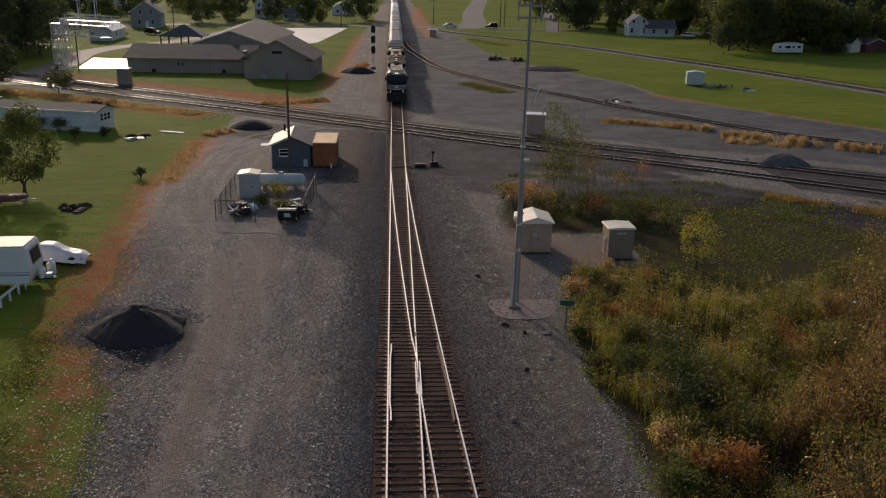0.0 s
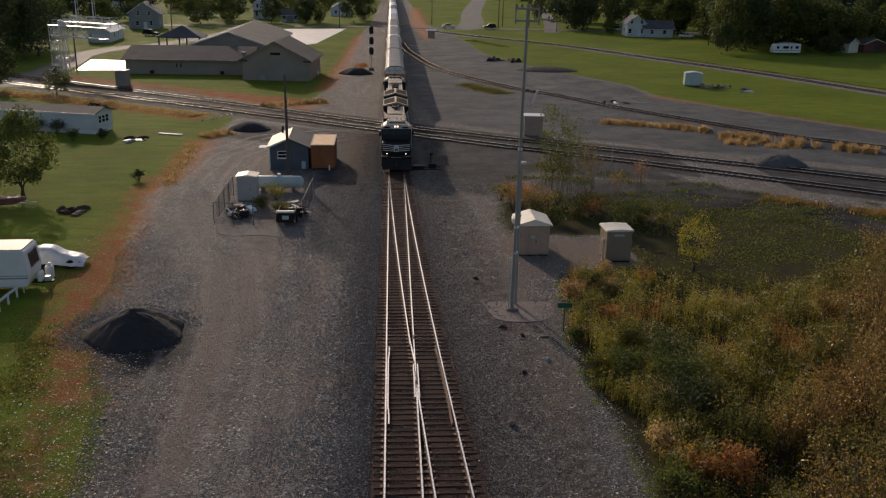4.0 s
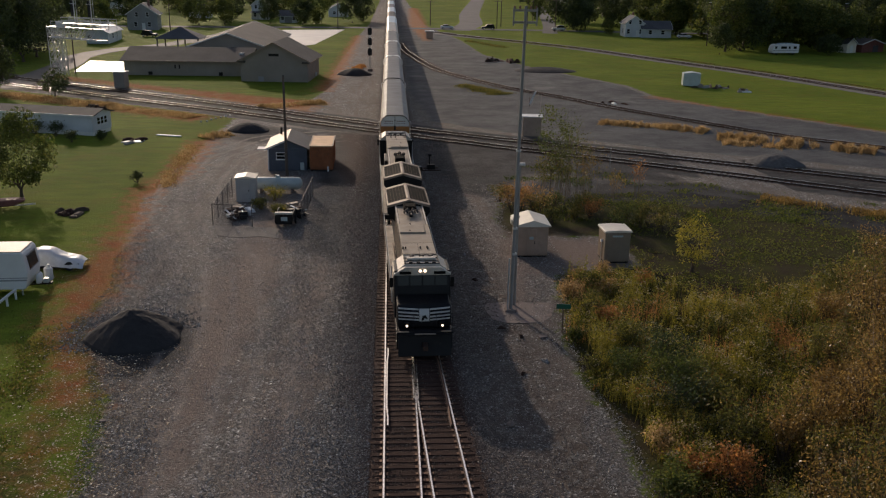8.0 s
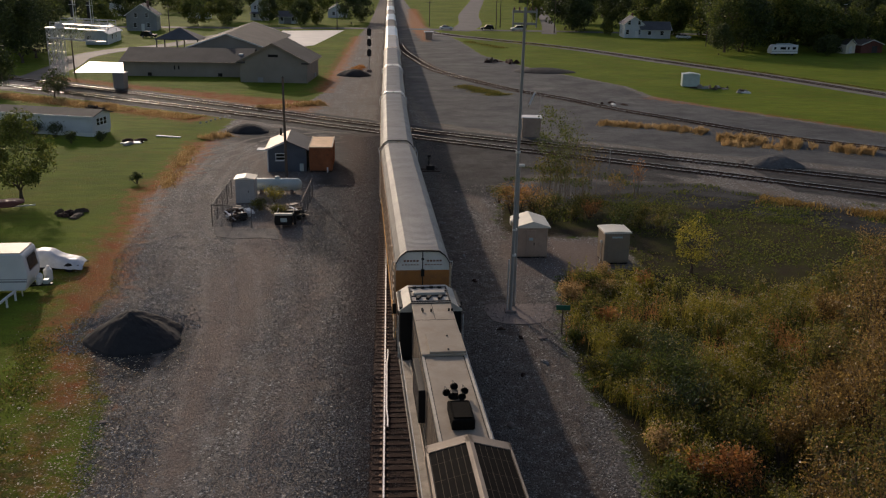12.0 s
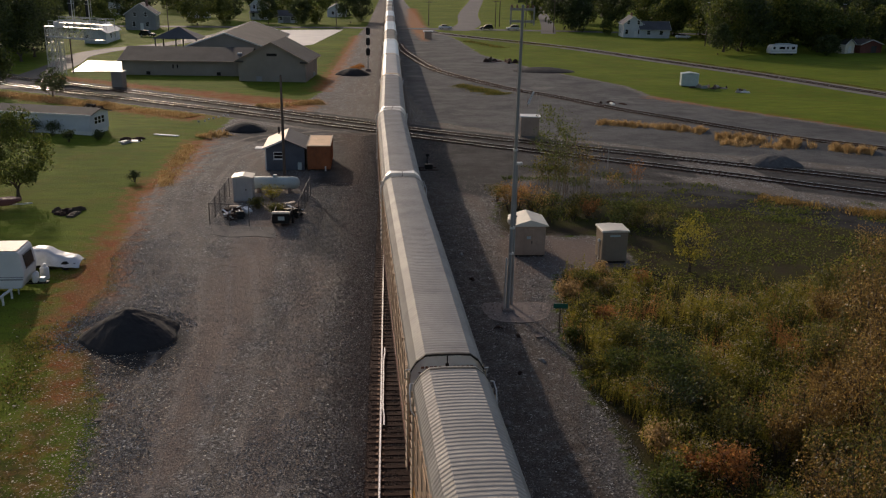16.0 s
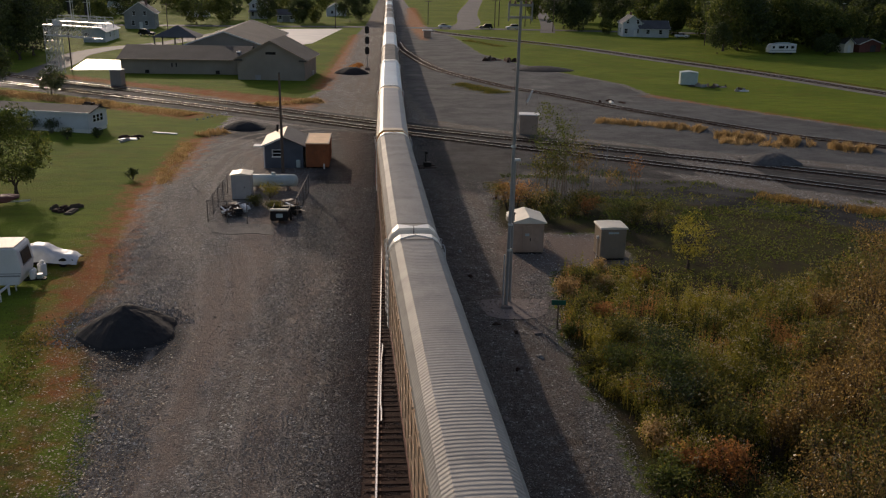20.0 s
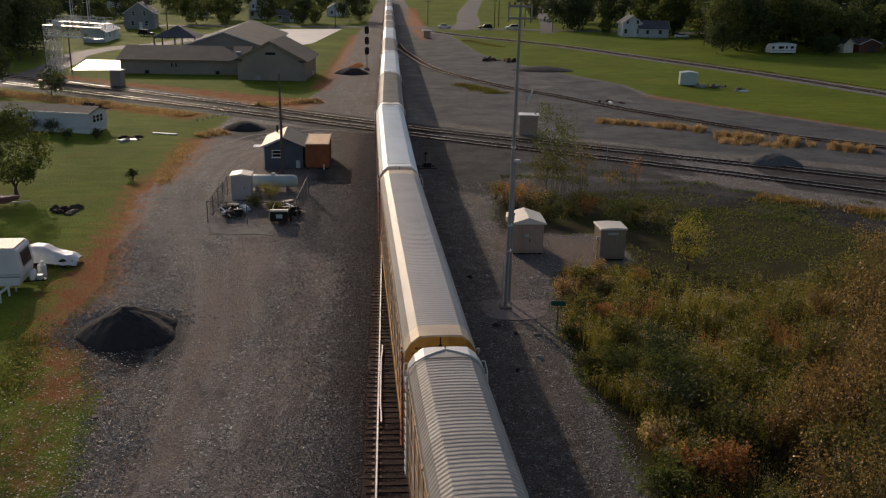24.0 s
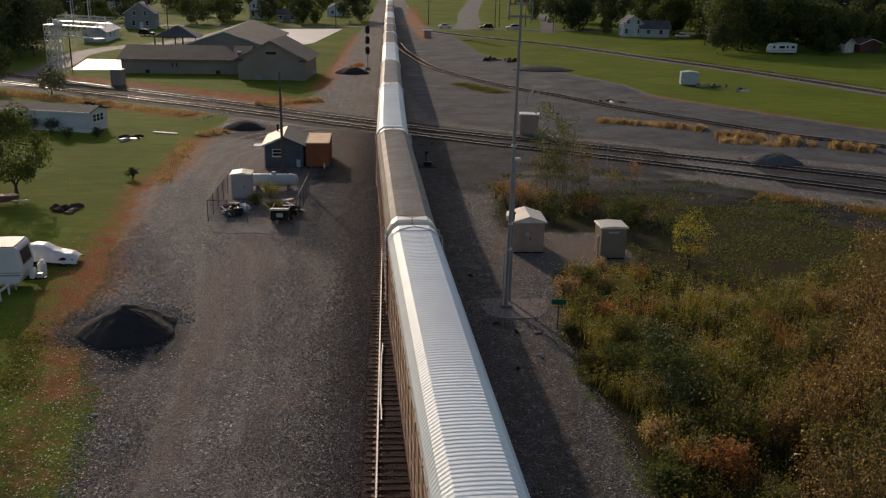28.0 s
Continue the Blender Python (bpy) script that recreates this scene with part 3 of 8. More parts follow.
    gravel = n.mix(n.ramp(n.noise(pos, 0.23, 5.0, 0.7), [(0.52, 0.0), (0.66, 0.65)]), gravel, (0.13, 0.108, 0.092))
    gravel = n.mix(n.ramp(wide, [(0.45, 0.0), (0.75, 0.6)]), gravel, (0.135, 0.126, 0.116))
    dusty = n.mix(n.ramp(fine, [(0.35, 0.0), (0.7, 1.0)]), (0.16, 0.122, 0.10), (0.255, 0.20, 0.166))
    ballast = n.ramp(n.add("SeparateColor", Color=cell.outputs["Color"]).outputs[1], [(0.0, (0.045, 0.04, 0.037)), (0.7, (0.115, 0.10, 0.09)), (1.0, (0.26, 0.235, 0.21))])
    ballast = n.mix(n.ramp(mid, [(0.4, 0.0), (0.7, 0.55)]), ballast, (0.10, 0.06, 0.045))
    # Dark soil colour, also laid over the shadow before the yard mound.
    tar_shade = n.mix(n.ramp(n.noise(pos, 0.28, 6.0, 0.72), [(0.4, 0.0), (0.6, 1.0)]), (0.033, 0.032, 0.031), (0.067, 0.066, 0.064))
    tar_shade = n.mix(n.ramp(n.noise(pos, 0.12, 5.0, 0.7), [(0.55, 0.0), (0.66, 0.7)]), tar_shade, (0.095, 0.094, 0.092))
    scrub = n.mix(n.ramp(mid, [(0.35, 0.0), (0.62, 1.0)]), (0.05, 0.039, 0.029), (0.066, 0.07, 0.02))
    scrub = n.mix(n.ramp(fine, [(0.45, 0.0), (0.7, 0.8)]), scrub, (0.075, 0.055, 0.032))
    col = n.mix(zone("scrub"), lawn, scrub)
    col = n.mix(zone("gravel", 0.9, 1.25, 0.4, 0.6), col, gravel)
    col = n.mix(zone("dusty", 0.8, 0.9, 0.4, 0.75), col, dusty)
    grey = n.mix(n.ramp(n.noise(pos, 0.16, 6.0, 0.7), [(0.38, 0.0), (0.62, 1.0)]), (0.074, 0.076, 0.077), (0.132, 0.134, 0.132))
    grey = n.mix(n.ramp(n.noise(pos, 0.7, 5.0, 0.7), [(0.5, 0.0), (0.72, 0.6)]), grey, (0.062, 0.061, 0.06))
    grey = n.mix(n.ramp(n.noise(pos, 0.09, 4.0, 0.6), [(0.6, 0.0), (0.68, 0.6)]), grey, (0.20, 0.196, 0.186))
    col = n.mix(zone("grey", 0.5, 0.7, 0.4, 0.65), col, grey)
    col = n.mix(zone("tar_shade", 0.5, 0.6, 0.4, 0.7), col, tar_shade)
    soil = n.mix(n.ramp(mid, [(0.35, 0.0), (0.65, 1.0)]), (0.085, 0.066, 0.053), (0.14, 0.115, 0.096))
    soil = n.mix(n.ramp(n.noise(pos, 1.3, 6.0, 0.75), [(0.45, 0.0), (0.62, 0.8)]), soil, stones)
    col = n.mix(zone("soil", 0.7, 0.7, 0.35, 0.7), col, soil)
    col = n.mix(zone("dead", 0.8, 1.4, 0.34, 0.78), col, deadc)
    col = n.mix(zone("rut", 1.2, 0.9, 0.42, 0.8), col, (0.26, 0.23, 0.20))
    col = n.mix(zone("ballast", 1.6, 0.5, 0.4, 0.62), col, ballast)
    col = n.mix(zone("rust", 1.4, 0.5, 0.35, 0.75), col, n.mix(n.ramp(fine, [(0.35, 0.0), (0.7, 1.0)]), (0.04, 0.026, 0.022), (0.085, 0.05, 0.038)))
    rough = n.ramp(fine, [(0.3, 0.72), (0.7, 0.95)])
    h = n.math("ADD", n.math("MULTIPLY", cell.outputs["Distance"], -0.6), n.math("ADD", grain, n.math("MULTIPLY", fine, 1.5)))
    n.bump(h, 0.8, 0.06)
    return n.set(Base_Color=col, Roughness=rough, Specular_IOR_Level=n.math("ADD", n.math("MULTIPLY", zone("gravel", 0.9, 1.25, 0.4, 0.6), 0.08), 0.02))


def axis_steps(lo, a, b, hi, fine, grow):
    out = list(np.arange(a, b + 1e-6, fine))
    s, x = fine, b
    while x < hi:
        s *= grow
        x += s
        out.append(x)
    s, x = fine, a
    while x > lo:
        s *= grow
        x -= s
        out.insert(0, x)
    return np.array(out)


def make_ground():
    xs = axis_steps(-2600, -42, 52, 2600, 0.45, 1.10)
    ys = axis_steps(-400, 20, 130, 3000, 0.5, 1.055)
    gx, gy = np.meshgrid(xs, ys)
    px, py = gx.ravel(), gy.ravel()
    gd = inside(px, py, GRAVEL)
    rails = np.minimum(from_line(px, py, MAIN_A), from_line(px, py, MAIN_B))
    cross = np.minimum(from_line(px, py, CROSS_A), from_line(px, py, CROSS_B))
    spur = from_line(px, py, SPUR)
    dust = [(-1.0, 36), (-3.2, 38), (-4.0, 60), (-5.2, 80), (-6.5, 100), (-8.5, 112), (-1.0, 112)]
    shoulder = [(3.0, 20), (9.0, 20), (8.6, 45), (7.4, 60), (5.0, 84), (2.2, 100), (1.6, 84)]
    open_bed = 1 - soft(3.4 - np.abs(px - 35), 0.6)
    zones = {
        "gravel": np.maximum.reduce([soft(gd, 1.2), soft(3.6 - cross, 1.0), soft(2.6 - spur, 0.8)]),
        "dead": np.maximum.reduce([soft(inside(px, py, d), 2.6) * (0.46 if k == 0 else 0.72 if k == 5 else 1.0) for k, d in enumerate(DEAD)]),
        "scrub": np.maximum(soft(inside(px, py, SCRUB), 1.5), 0.52 * soft(inside(px, py, DEAD[0]), 3.0)),
        "dusty": np.maximum.reduce([soft(inside(px, py, d), 2.5) for d in DUSTY]) * 0.8,
        "soil": soft(inside(px, py, shoulder), 2.4),
        "grey": soft(inside(px, py, [(2.5, 330), (2.6, 150), (5, 121), (14, 113), (34, 101), (52, 92), (90, 80), (66, 113), (52, 133), (43, 148), (42, 162), (30, 190), (22, 220), (20, 262), (12, 330)]), 2.0),
        "tar_shade": np.maximum(0.95 * soft(3.4 - cross, 1.2) * open_bed, np.maximum.reduce([(1.0 if k else 0.8) * soft(inside(px, py, d), 1.5 if k == 3 else 2.4) for k, d in enumerate(BALD_SHADE)])),
        "ballast": np.maximum.reduce([soft(2.35 - rails, 1.6), 0.5 * soft(2.3 - cross, 0.8) * open_bed, soft(1.6 - spur, 0.6)]),
        "rust": np.maximum(np.maximum(soft(1.75 - rails, 0.7), 0.78 * soft(inside(px, py, dust), 2.4)), np.maximum(0.42 * soft(1.5 - cross, 0.9) * open_bed, 0.7 * soft(1.2 - spur, 0.5))),
        "rut": np.maximum.reduce([soft(0.35 - np.abs(from_line(px, py, DRIVE) - w), 0.5) for w in (0.0, 1.7, 3.6)]) * 0.85,
    }
    rough = np.array([noise.noise((x * 0.35, y * 0.35, 0.0)) + 0.5 * noise.noise((x * 1.1, y * 1.1, 3.0)) for x, y in zip(px, py)])
    near_track = np.clip((np.minimum(rails, np.minimum(cross, spur)) - 2.2) / 2.0, 0, 1)
    pz = (rough * 0.035 - 0.01) * near_track
    verts = np.stack([px, py, pz], 1).tolist()
    w, h = len(xs), len(ys)
    faces = [(j * w + i, j * w + i + 1, (j + 1) * w + i + 1, (j + 1) * w + i) for j in range(h - 1) for i in range(w - 1)]
    me = fast_mesh("ground", verts, faces, ground_material())
    for key, val in zones.items():
        me.attributes.new(key, "FLOAT", "POINT").data.foreach_set("value", val.astype(np.float32))
    me.polygons.foreach_set("use_smooth", [True] * len(faces))
    tagged(new("ground", me), "open ground of lawn, grey gravel, ballast and scrub", "ground", "", "structure")


make_ground()


# ---- railway tracks ----
RAIL = [(-0.07, 0), (-0.07, 0.014), (-0.012, 0.03), (-0.012, 0.105), (-0.038, 0.118), (-0.036, 0.14), (0.036, 0.14), (0.038, 0.118), (0.012, 0.105), (0.012, 0.03), (0.07, 0.014), (0.07, 0)]


def rail_mesh(line, z=0.03, scale=1.0):
    """A rail of real section along a line in plan; its top is worn bright."""
    verts, faces, idx = [], [], []
    k = len(RAIL)
    for i, (x, y) in enumerate(line):
        ax, ay = line[max(i - 1, 0)]
        bx, by = line[min(i + 1, len(line) - 1)]
        ln = math.hypot(bx - ax, by - ay)
        nx, ny = (by - ay) / ln, -(bx - ax) / ln
        for a, b in RAIL:
            verts.append((x + nx * a * scale, y + ny * a * scale, z + b))
        if i:
            p, q = (i - 1) * k, i * k
            for j in range(k):
                j2 = (j + 1) % k
                faces.append((p + j, p + j2, q + j2, q + j))
                idx.append(1 if j == 5 else 0)
    faces += [tuple(range(k)), tuple(range(len(verts) - 1, len(verts) - k - 1, -1))]
    idx += [0, 0]
    return fast_mesh("rail", verts, faces, [M["rail_side"], M["rail_head"]], idx)


def rail(line, parent, label="", z=0.03):
    me = rail_mesh(line, z)
    bm = bmesh.new()
    bm.from_mesh(me)
    bmesh.ops.recalc_face_normals(bm, faces=bm.faces)
    bm.to_mesh(me)
    bm.free()
    return part("rail", me, None, parent, label)


def steps(a, b, d):
    n = max(2, int(abs(b - a) / d) + 1)
    return [a + (b - a) * i / (n - 1) for i in range(n)]


G = 0.7525
track = thing("railway_track", 0, 0, 0, 0, "straight main line with rusty rails and dark wooden ties", "railway track", "", "structure")
turnout = thing("railway_turnout", 0, 0, 0, 0, "railway switch with curved rails joining the main line", "railway switch", "", "structure")
rail([(-G, y) for y in steps(700, -260, 20)], track, "polished running rail")
rail([(G, y) for y in steps(88.0, 45.6, 6)] , track)
rail([(G, y) for y in steps(41.4, -260, 20)], track)
rail([(G + bend(y), y) for y in steps(700, 90, 30) + steps(88, -260, 3)], turnout)
rail([(-G + bend(y), y) for y in steps(87.6, 44.8, 2)], turnout)
rail([(-G + bend(y), y) for y in steps(40.4, -260, 3)], turnout)
frog = Build()
yf = 42.6
frog.prism([(G - 0.035, yf + 3.6), (G + 0.035, yf + 3.6), (G + 0.05, yf - 2.4), (bend(yf - 2.4) - G + 0.04, yf - 2.6), (bend(yf - 2.6) - G - 0.03, yf - 2.6), (G - 0.03, yf + 0.3)], "z", 0.05, 0.17, 0)
frog.prism([(bend(yf + 3.4) - G - 0.04, yf + 3.4), (bend(yf + 3.4) - G + 0.04, yf + 3.4), (G + 0.06, yf - 0.4), (G + 0.0, yf - 0.6)], "z", 0.05, 0.165, 0)
part("frog", frog, [M["rail_head"]], turnout, "cast steel crossing nose", 0.006)
for off, side in ((-G + 0.10, 0), (G - 0.10, 1)):
    line = [(off + (bend(y) if side else 0) + (0.05 if abs(y - 40.3) > 3.4 else 0) * (1 if not side else -1), y) for y in steps(44.6, 36.0, 0.8)]
    guard = part("guard_rail", rail_mesh(line, 0.03, 0.9), None, turnout, "short rusty guard rail")
    if side:
        guard.data.materials[1] = M["tie_plate"]
for k in range(2):
    line = [(G + (-0.09 if k else 0.12) + (bend(y) - bend(42) if k else 0) * 0.0, y) for y in steps(42.4, 38.6, 0.6)]
    part("wing_rail", rail_mesh(line, 0.03, 0.9), None, turnout)

tie_b = Build().box(-0.5, 0.5, -0.115, 0.115, -0.14, 0.03)
tie_me = tie_b.mesh("tie", [M["tie"]], 0.012)
plate_me = Build().box(-0.17, 0.17, -0.1, 0.1, 0.0, 0.014).box(-0.12, -0.085, -0.07, 0.07, 0.014, 0.03).box(0.085, 0.12, -0.07, 0.07, 0.014, 0.03).mesh("tie_plate", [M["tie_plate"]])
rng = random.Random(5)


def main_ties():
    y, i = 24.0, 0
    far_t = Build()
    while y < 430:
        wid = (2.55 + (bend(y) if y < 88 else 0)) * rng.uniform(0.955, 1.035)
        cx = (bend(y) if y < 88 else 0) / 2 + rng.uniform(-0.06, 0.06)
        if y < 150:
            ob = new("tie", tie_me)
            ob.parent = track
            ob.matrix_basis = pose(cx, y + rng.uniform(-0.03, 0.03), rng.uniform(-0.012, 0.006), rng.uniform(-1, 1), 0, rng.uniform(-1.2, 1.2)) @ Matrix.Diagonal((wid, 1, 1, 1))
        else:
            far_t.box(cx - wid / 2, cx + wid / 2, y - 0.11, y + 0.11, -0.1, 0.03)
        y += 0.51
        i += 1
    rest = part("tie_row", far_t, [M["tie"]], track, "far wooden ties")
    rest["kind"] = "stuff"
    y = 23.5
    far_t = Build()
    while y > -260:
        for cx in (0, bend(y)):
            far_t.box(cx - 1.2, cx + 1.2, y - 0.11, y + 0.11, -0.1, 0.03)
        y -= 0.51
    part("tie_row", far_t, [M["tie"]], track, "wooden ties")["kind"] = "stuff"
    plates = Build()
    y = 24.0
    while y < 100:
        xs = {-G, G, bend(y) + G, bend(y) - G} if y < 87 else {-G, G}
        for x in xs:
            for s in (-1, 1):
                plates.box(x + s * 0.13 - 0.055, x + s * 0.13 + 0.055, y - 0.09, y + 0.09, 0.028, 0.045)
        y += 0.51
    part("tie_plate", plates, [M["tie_plate"]], track, "rusty rail fastenings")["kind"] = "stuff"


main_ties()


def line_track(name, line, label, gap=0.6):
    """A track along a line in plan, with its ties in one piece."""
    t = thing(name, 0, 0, 0, 0, label, "railway track", "crossing tracks" if "crossing" in name else "", "structure")
    pts = [Vector((x, y)) for x, y in line]
    sides = {-1: [], 1: []}
    tb = Build()
    for i, p in enumerate(pts):
        d = (pts[min(i + 1, len(pts) - 1)] - pts[max(i - 1, 0)]).normalized()
        nrm = Vector((d.y, -d.x))
        for s in sides:
            q = p + nrm * s * G
            sides[s].append((q.x, q.y))
    for a, b in zip(pts, pts[1:]):
        d = (b - a)
        ln = d.length
        d.normalize()
        nrm = Vector((d.y, -d.x))
        for j in range(int(ln / gap)):
            c = a + d * (j * gap)
            if abs(c.x) < 1.5 and "crossing" in name:
                continue
            o = [c + nrm * sx * 1.3 + d * sy * 0.11 for sx, sy in ((-1, -1), (1, -1), (1, 1), (-1, 1))]
            tb.face([(*v, 0.03) for v in o])
            tb.face([(*o[0], -0.1), (*o[1], -0.1), (*o[1], 0.03), (*o[0], 0.03)])
            tb.face([(*o[2], -0.1), (*o[3], -0.1), (*o[3], 0.03), (*o[2], 0.03)])
    for s in sides:
        rail(sides[s], t)
    part("tie_row", tb, [M["tie"]], t, "dark wooden ties")["kind"] = "stuff"
    return t


line_track("crossing_track", CROSS_A, "double-track line crossing the main line, bright worn rails")
line_track("crossing_track", CROSS_B, "double-track line crossing the main line, bright worn rails")


line_track("spur_track", smooth_line(SPUR), "single curved siding with dull rails in gravel", 0.8)


def ribbon(name, line, width, mats, label, z=0.006, category="road"):
    """A strip of road with a real thickness along a line."""
    pts = [Vector(p) for p in line]
    b = Build()
    prev = None
    for i, p in enumerate(pts):
        d = (pts[min(i + 1, len(pts) - 1)] - pts[max(i - 1, 0)]).normalized()
        nrm = Vector((d.y, -d.x)) * width / 2
        cur = (p - nrm, p + nrm)
        if prev:
            b.face([(*prev[0], z), (*prev[1], z), (*cur[1], z), (*cur[0], z)])
            for s in (0, 1):
                b.face([(*prev[s], z), (*cur[s], z), (*cur[s], -0.15), (*prev[s], -0.15)])
        prev = cur
    return single(name, b, mats, 0, 0, 0, 0, label, category, "", "structure")


ribbon("track_bed", smooth_line(LANE), 7.0, [M["track_bed"]], "pale ballast bed of the branch line", 0.02, "railway bed")
line_track("branch_track", smooth_line(LANE), "branch line with dark rails beside the lawn", 0.7)
ribbon("road", [(-160, 300), (-56, 308), (-11, 314), (16, 313.5), (56, 312), (110, 306), (200, 294)], 7.5, [M["asphalt"]], "grey street crossing the railway", 0.045)
ribbon("road", smooth_line([(22, 306), (30, 345), (36, 420), (52, 560), (75, 760)]), 9, [M["asphalt"]], "grey road running away from the level crossing", 0.03)
ribbon("road", smooth_line([(-64, 150), (-66, 185), (-69, 204), (-66, 222), (-57, 240), (-49, 280), (-45, 305)]), 6, [M["asphalt"]], "grey village street", 0.03)
ribbon("road", smooth_line([(52, 297), (60, 345), (72, 430), (95, 600)]), 5, [M["asphalt"]], "grey side road", 0.03)
single("parking_lot", Build().prism([(-35, 238), (-23.5, 238), (-20.5, 243), (-15.5, 303), (-35, 297)], "z", -0.1, 0.05), [M["pale_concrete"]], 0, 0, 0, 0, "pale concrete parking lot", "parking lot", "", "structure")
single("parking_lot", Build().prism([(-60.5, 174.5), (-52, 175.5), (-52.5, 193), (-64, 195)], "z", -0.1, 0.05), [M["glare_concrete"]], 0, 0, 0, 0, "pale concrete driveway", "parking lot", "", "structure")


# ---- train ----
def speed_way(t):
    """How far the train has rolled after t seconds."""
    way = 0.0
    for (ta, va), (tb, vb) in zip(SPEEDS, SPEEDS[1:]):
        if t <= ta:
            break
        d = min(t, tb) - ta
        way += va * d + (vb - va) * d * d / (2 * (tb - ta))
    return way


SPEEDS = [(0, 11.51), (10, 11.127), (14, 11.225), (18, 11.734), (28, 11.616)]
CAR_L, CAR_STEP = 30.42, 31.62


def autorack(roof, side, end_roof, end_top, end_low, label, split=3.3, ladder="car_white", ends=("plain", "plain"), sheet=None):
    """A tri-level motor-vehicle carrier; its front looks to -y, the rail top is z = 0.17.
    ends: how the front and the rear of its roof are finished (plain, crown or strip)."""
    car = thing("autorack_wagon", 0, 0, 0, 0, label, "rail wagon", "train wagons")
    h = CAR_L / 2
    hips = [(-1.47, 4.72), (-1.44, 5.06), (-1.20, 5.46), (-0.87, 5.72), (-0.4, 5.75), (0.4, 5.75), (0.87, 5.72), (1.20, 5.46), (1.44, 5.06), (1.47, 4.72)]
    bare = {"plain": 0.04, "crown": 1.05, "strip": 1.1}
    sheet = sheet or end_roof
    b = Build()
    ys, y = [], -h + bare[ends[0]]
    while y < h - bare[ends[1]]:
        ys += [(y, 0.0), (y + 0.07, 0.0), (y + 0.12, 0.016), (y + 0.19, 0.016)]
        y += 0.235
    rows = []
    for yy, up in ys:
        rows.append([(x * (1 + up * 0.25), yy, z + (up if z > 5.1 else up * 0.2)) for x, z in hips])
    for r0, r1 in zip(rows, rows[1:]):
        for i in range(len(hips) - 1):
            b.face([r0[i], r0[i + 1], r1[i + 1], r1[i]])
    part("roof", b, [roof], car, "corrugated steel roof")
    for s, style in zip((-1, 1), ends):
        n = bare[style]
        y0, y1 = s * (h - n - 0.02), s * h
        inset = 0.0 if style == "crown" else 0.16
        if style != "plain":
            e = Build()
            for a, c in zip(hips, hips[1:]):
                e.face([(a[0], y0, a[1] + 0.018), (c[0], y0, c[1] + 0.018), (c[0], y1, c[1] + 0.018), (a[0], y1, a[1] + 0.018)])
            part("roof_end", e, [sheet], car, "plain roof end sheet")
        if style == "crown":
            # two folded white sheets that meet in a notch over the doors
            back = {1.47: 0.12, 1.44: 0.42, 1.20: 0.66, 0.87: 0.78, 0.4: 0.46}
            for q in (-1, 1):
                cr = Build()
                pts = [(x, z) for x, z in hips if x * q > 0] + [(q * 0.03, 5.75)]
                pts.sort(key=lambda p: p[0] * q)
                for a, c in zip(pts, pts[1:]):
                    ba, bc = back.get(abs(a[0]), 0.24), back.get(abs(c[0]), 0.24)
                    cr.face([(a[0], s * (h + 0.03), a[1] + 0.05), (c[0], s * (h + 0.03), c[1] + 0.05), (c[0], s * (h - bc), c[1] + 0.07), (a[0], s * (h - ba), a[1] + 0.07)])
                    cr.face([(a[0], s * (h + 0.03), a[1] + 0.05), (c[0], s * (h + 0.03), c[1] + 0.05), (c[0], s * (h + 0.03), c[1] - 0.08), (a[0], s * (h + 0.03), a[1] - 0.08)])
                    cr.face([(a[0], s * (h - ba), a[1] + 0.07), (c[0], s * (h - bc), c[1] + 0.07), (c[0], s * (h - bc), c[1] + 0.015), (a[0], s * (h - ba), a[1] + 0.015)])
                part("door_cap", cr, [end_roof], car, "folded white sheet over the end door")
            band = Build()
            for a, c in zip(hips[1:], hips[2:-1]):
                ya, yb = sorted((s * (h - 0.98), s * (h - 0.9)))
                band.face([(a[0], ya, a[1] + 0.03), (c[0], ya, c[1] + 0.03), (c[0], yb, c[1] + 0.03), (a[0], yb, a[1] + 0.03)])
            part("roof_band", band, [M["bar_dark"]], car, "dark sealing band")
        else:
            lip = Build()
            for a, c in zip(hips, hips[1:]):
                ya, yb = sorted((s * (h - 0.09), s * (h + 0.02)))
                lip.face([(a[0], ya, a[1] + 0.035), (c[0], ya, c[1] + 0.035), (c[0], yb, c[1] + 0.035), (a[0], yb, a[1] + 0.035)])
                lip.face([(a[0], s * (h + 0.02), a[1] + 0.035), (c[0], s * (h + 0.02), c[1] + 0.035), (c[0], s * (h + 0.02), c[1] - 0.05), (a[0], s * (h + 0.02), a[1] - 0.05)])
            part("end_strip", lip, [M["black_steel"] if style == "plain" else end_roof], car)
        yd = s * (h - inset)
        for q in (-1, 1):
            d = Build()
            top = sorted([(x * 0.975, z - 0.03) for x, z in hips if x * q > 0], key=lambda p: p[0] * q)
            outline = [(q * 0.02, split), (q * 0.02, 5.72)] + top + [(q * 1.433, split)]
            d.prism(outline, "y", yd, yd - s * 0.06)
            for xr in (0.34, 0.72, 1.1):
                d.box(min(q * xr, q * (xr + 0.05)), max(q * xr, q * (xr + 0.05)), min(yd, yd + s * 0.025), max(yd, yd + s * 0.025), split + 0.05, 5.6 if xr < 0.8 else 5.35)
            part("upper_door", d, [end_top], car)
            d = Build().box(min(q * 0.02, q * 1.43), max(q * 0.02, q * 1.43), min(yd, yd - s * 0.06), max(yd, yd - s * 0.06), 1.25, split - 0.01)
            for xr in (0.34, 0.72, 1.1):
                d.box(min(q * xr, q * (xr + 0.05)), max(q * xr, q * (xr + 0.05)), min(yd, yd + s * 0.025), max(yd, yd + s * 0.025), 1.3, split - 0.05)
            part("lower_door", d, [end_low], car)
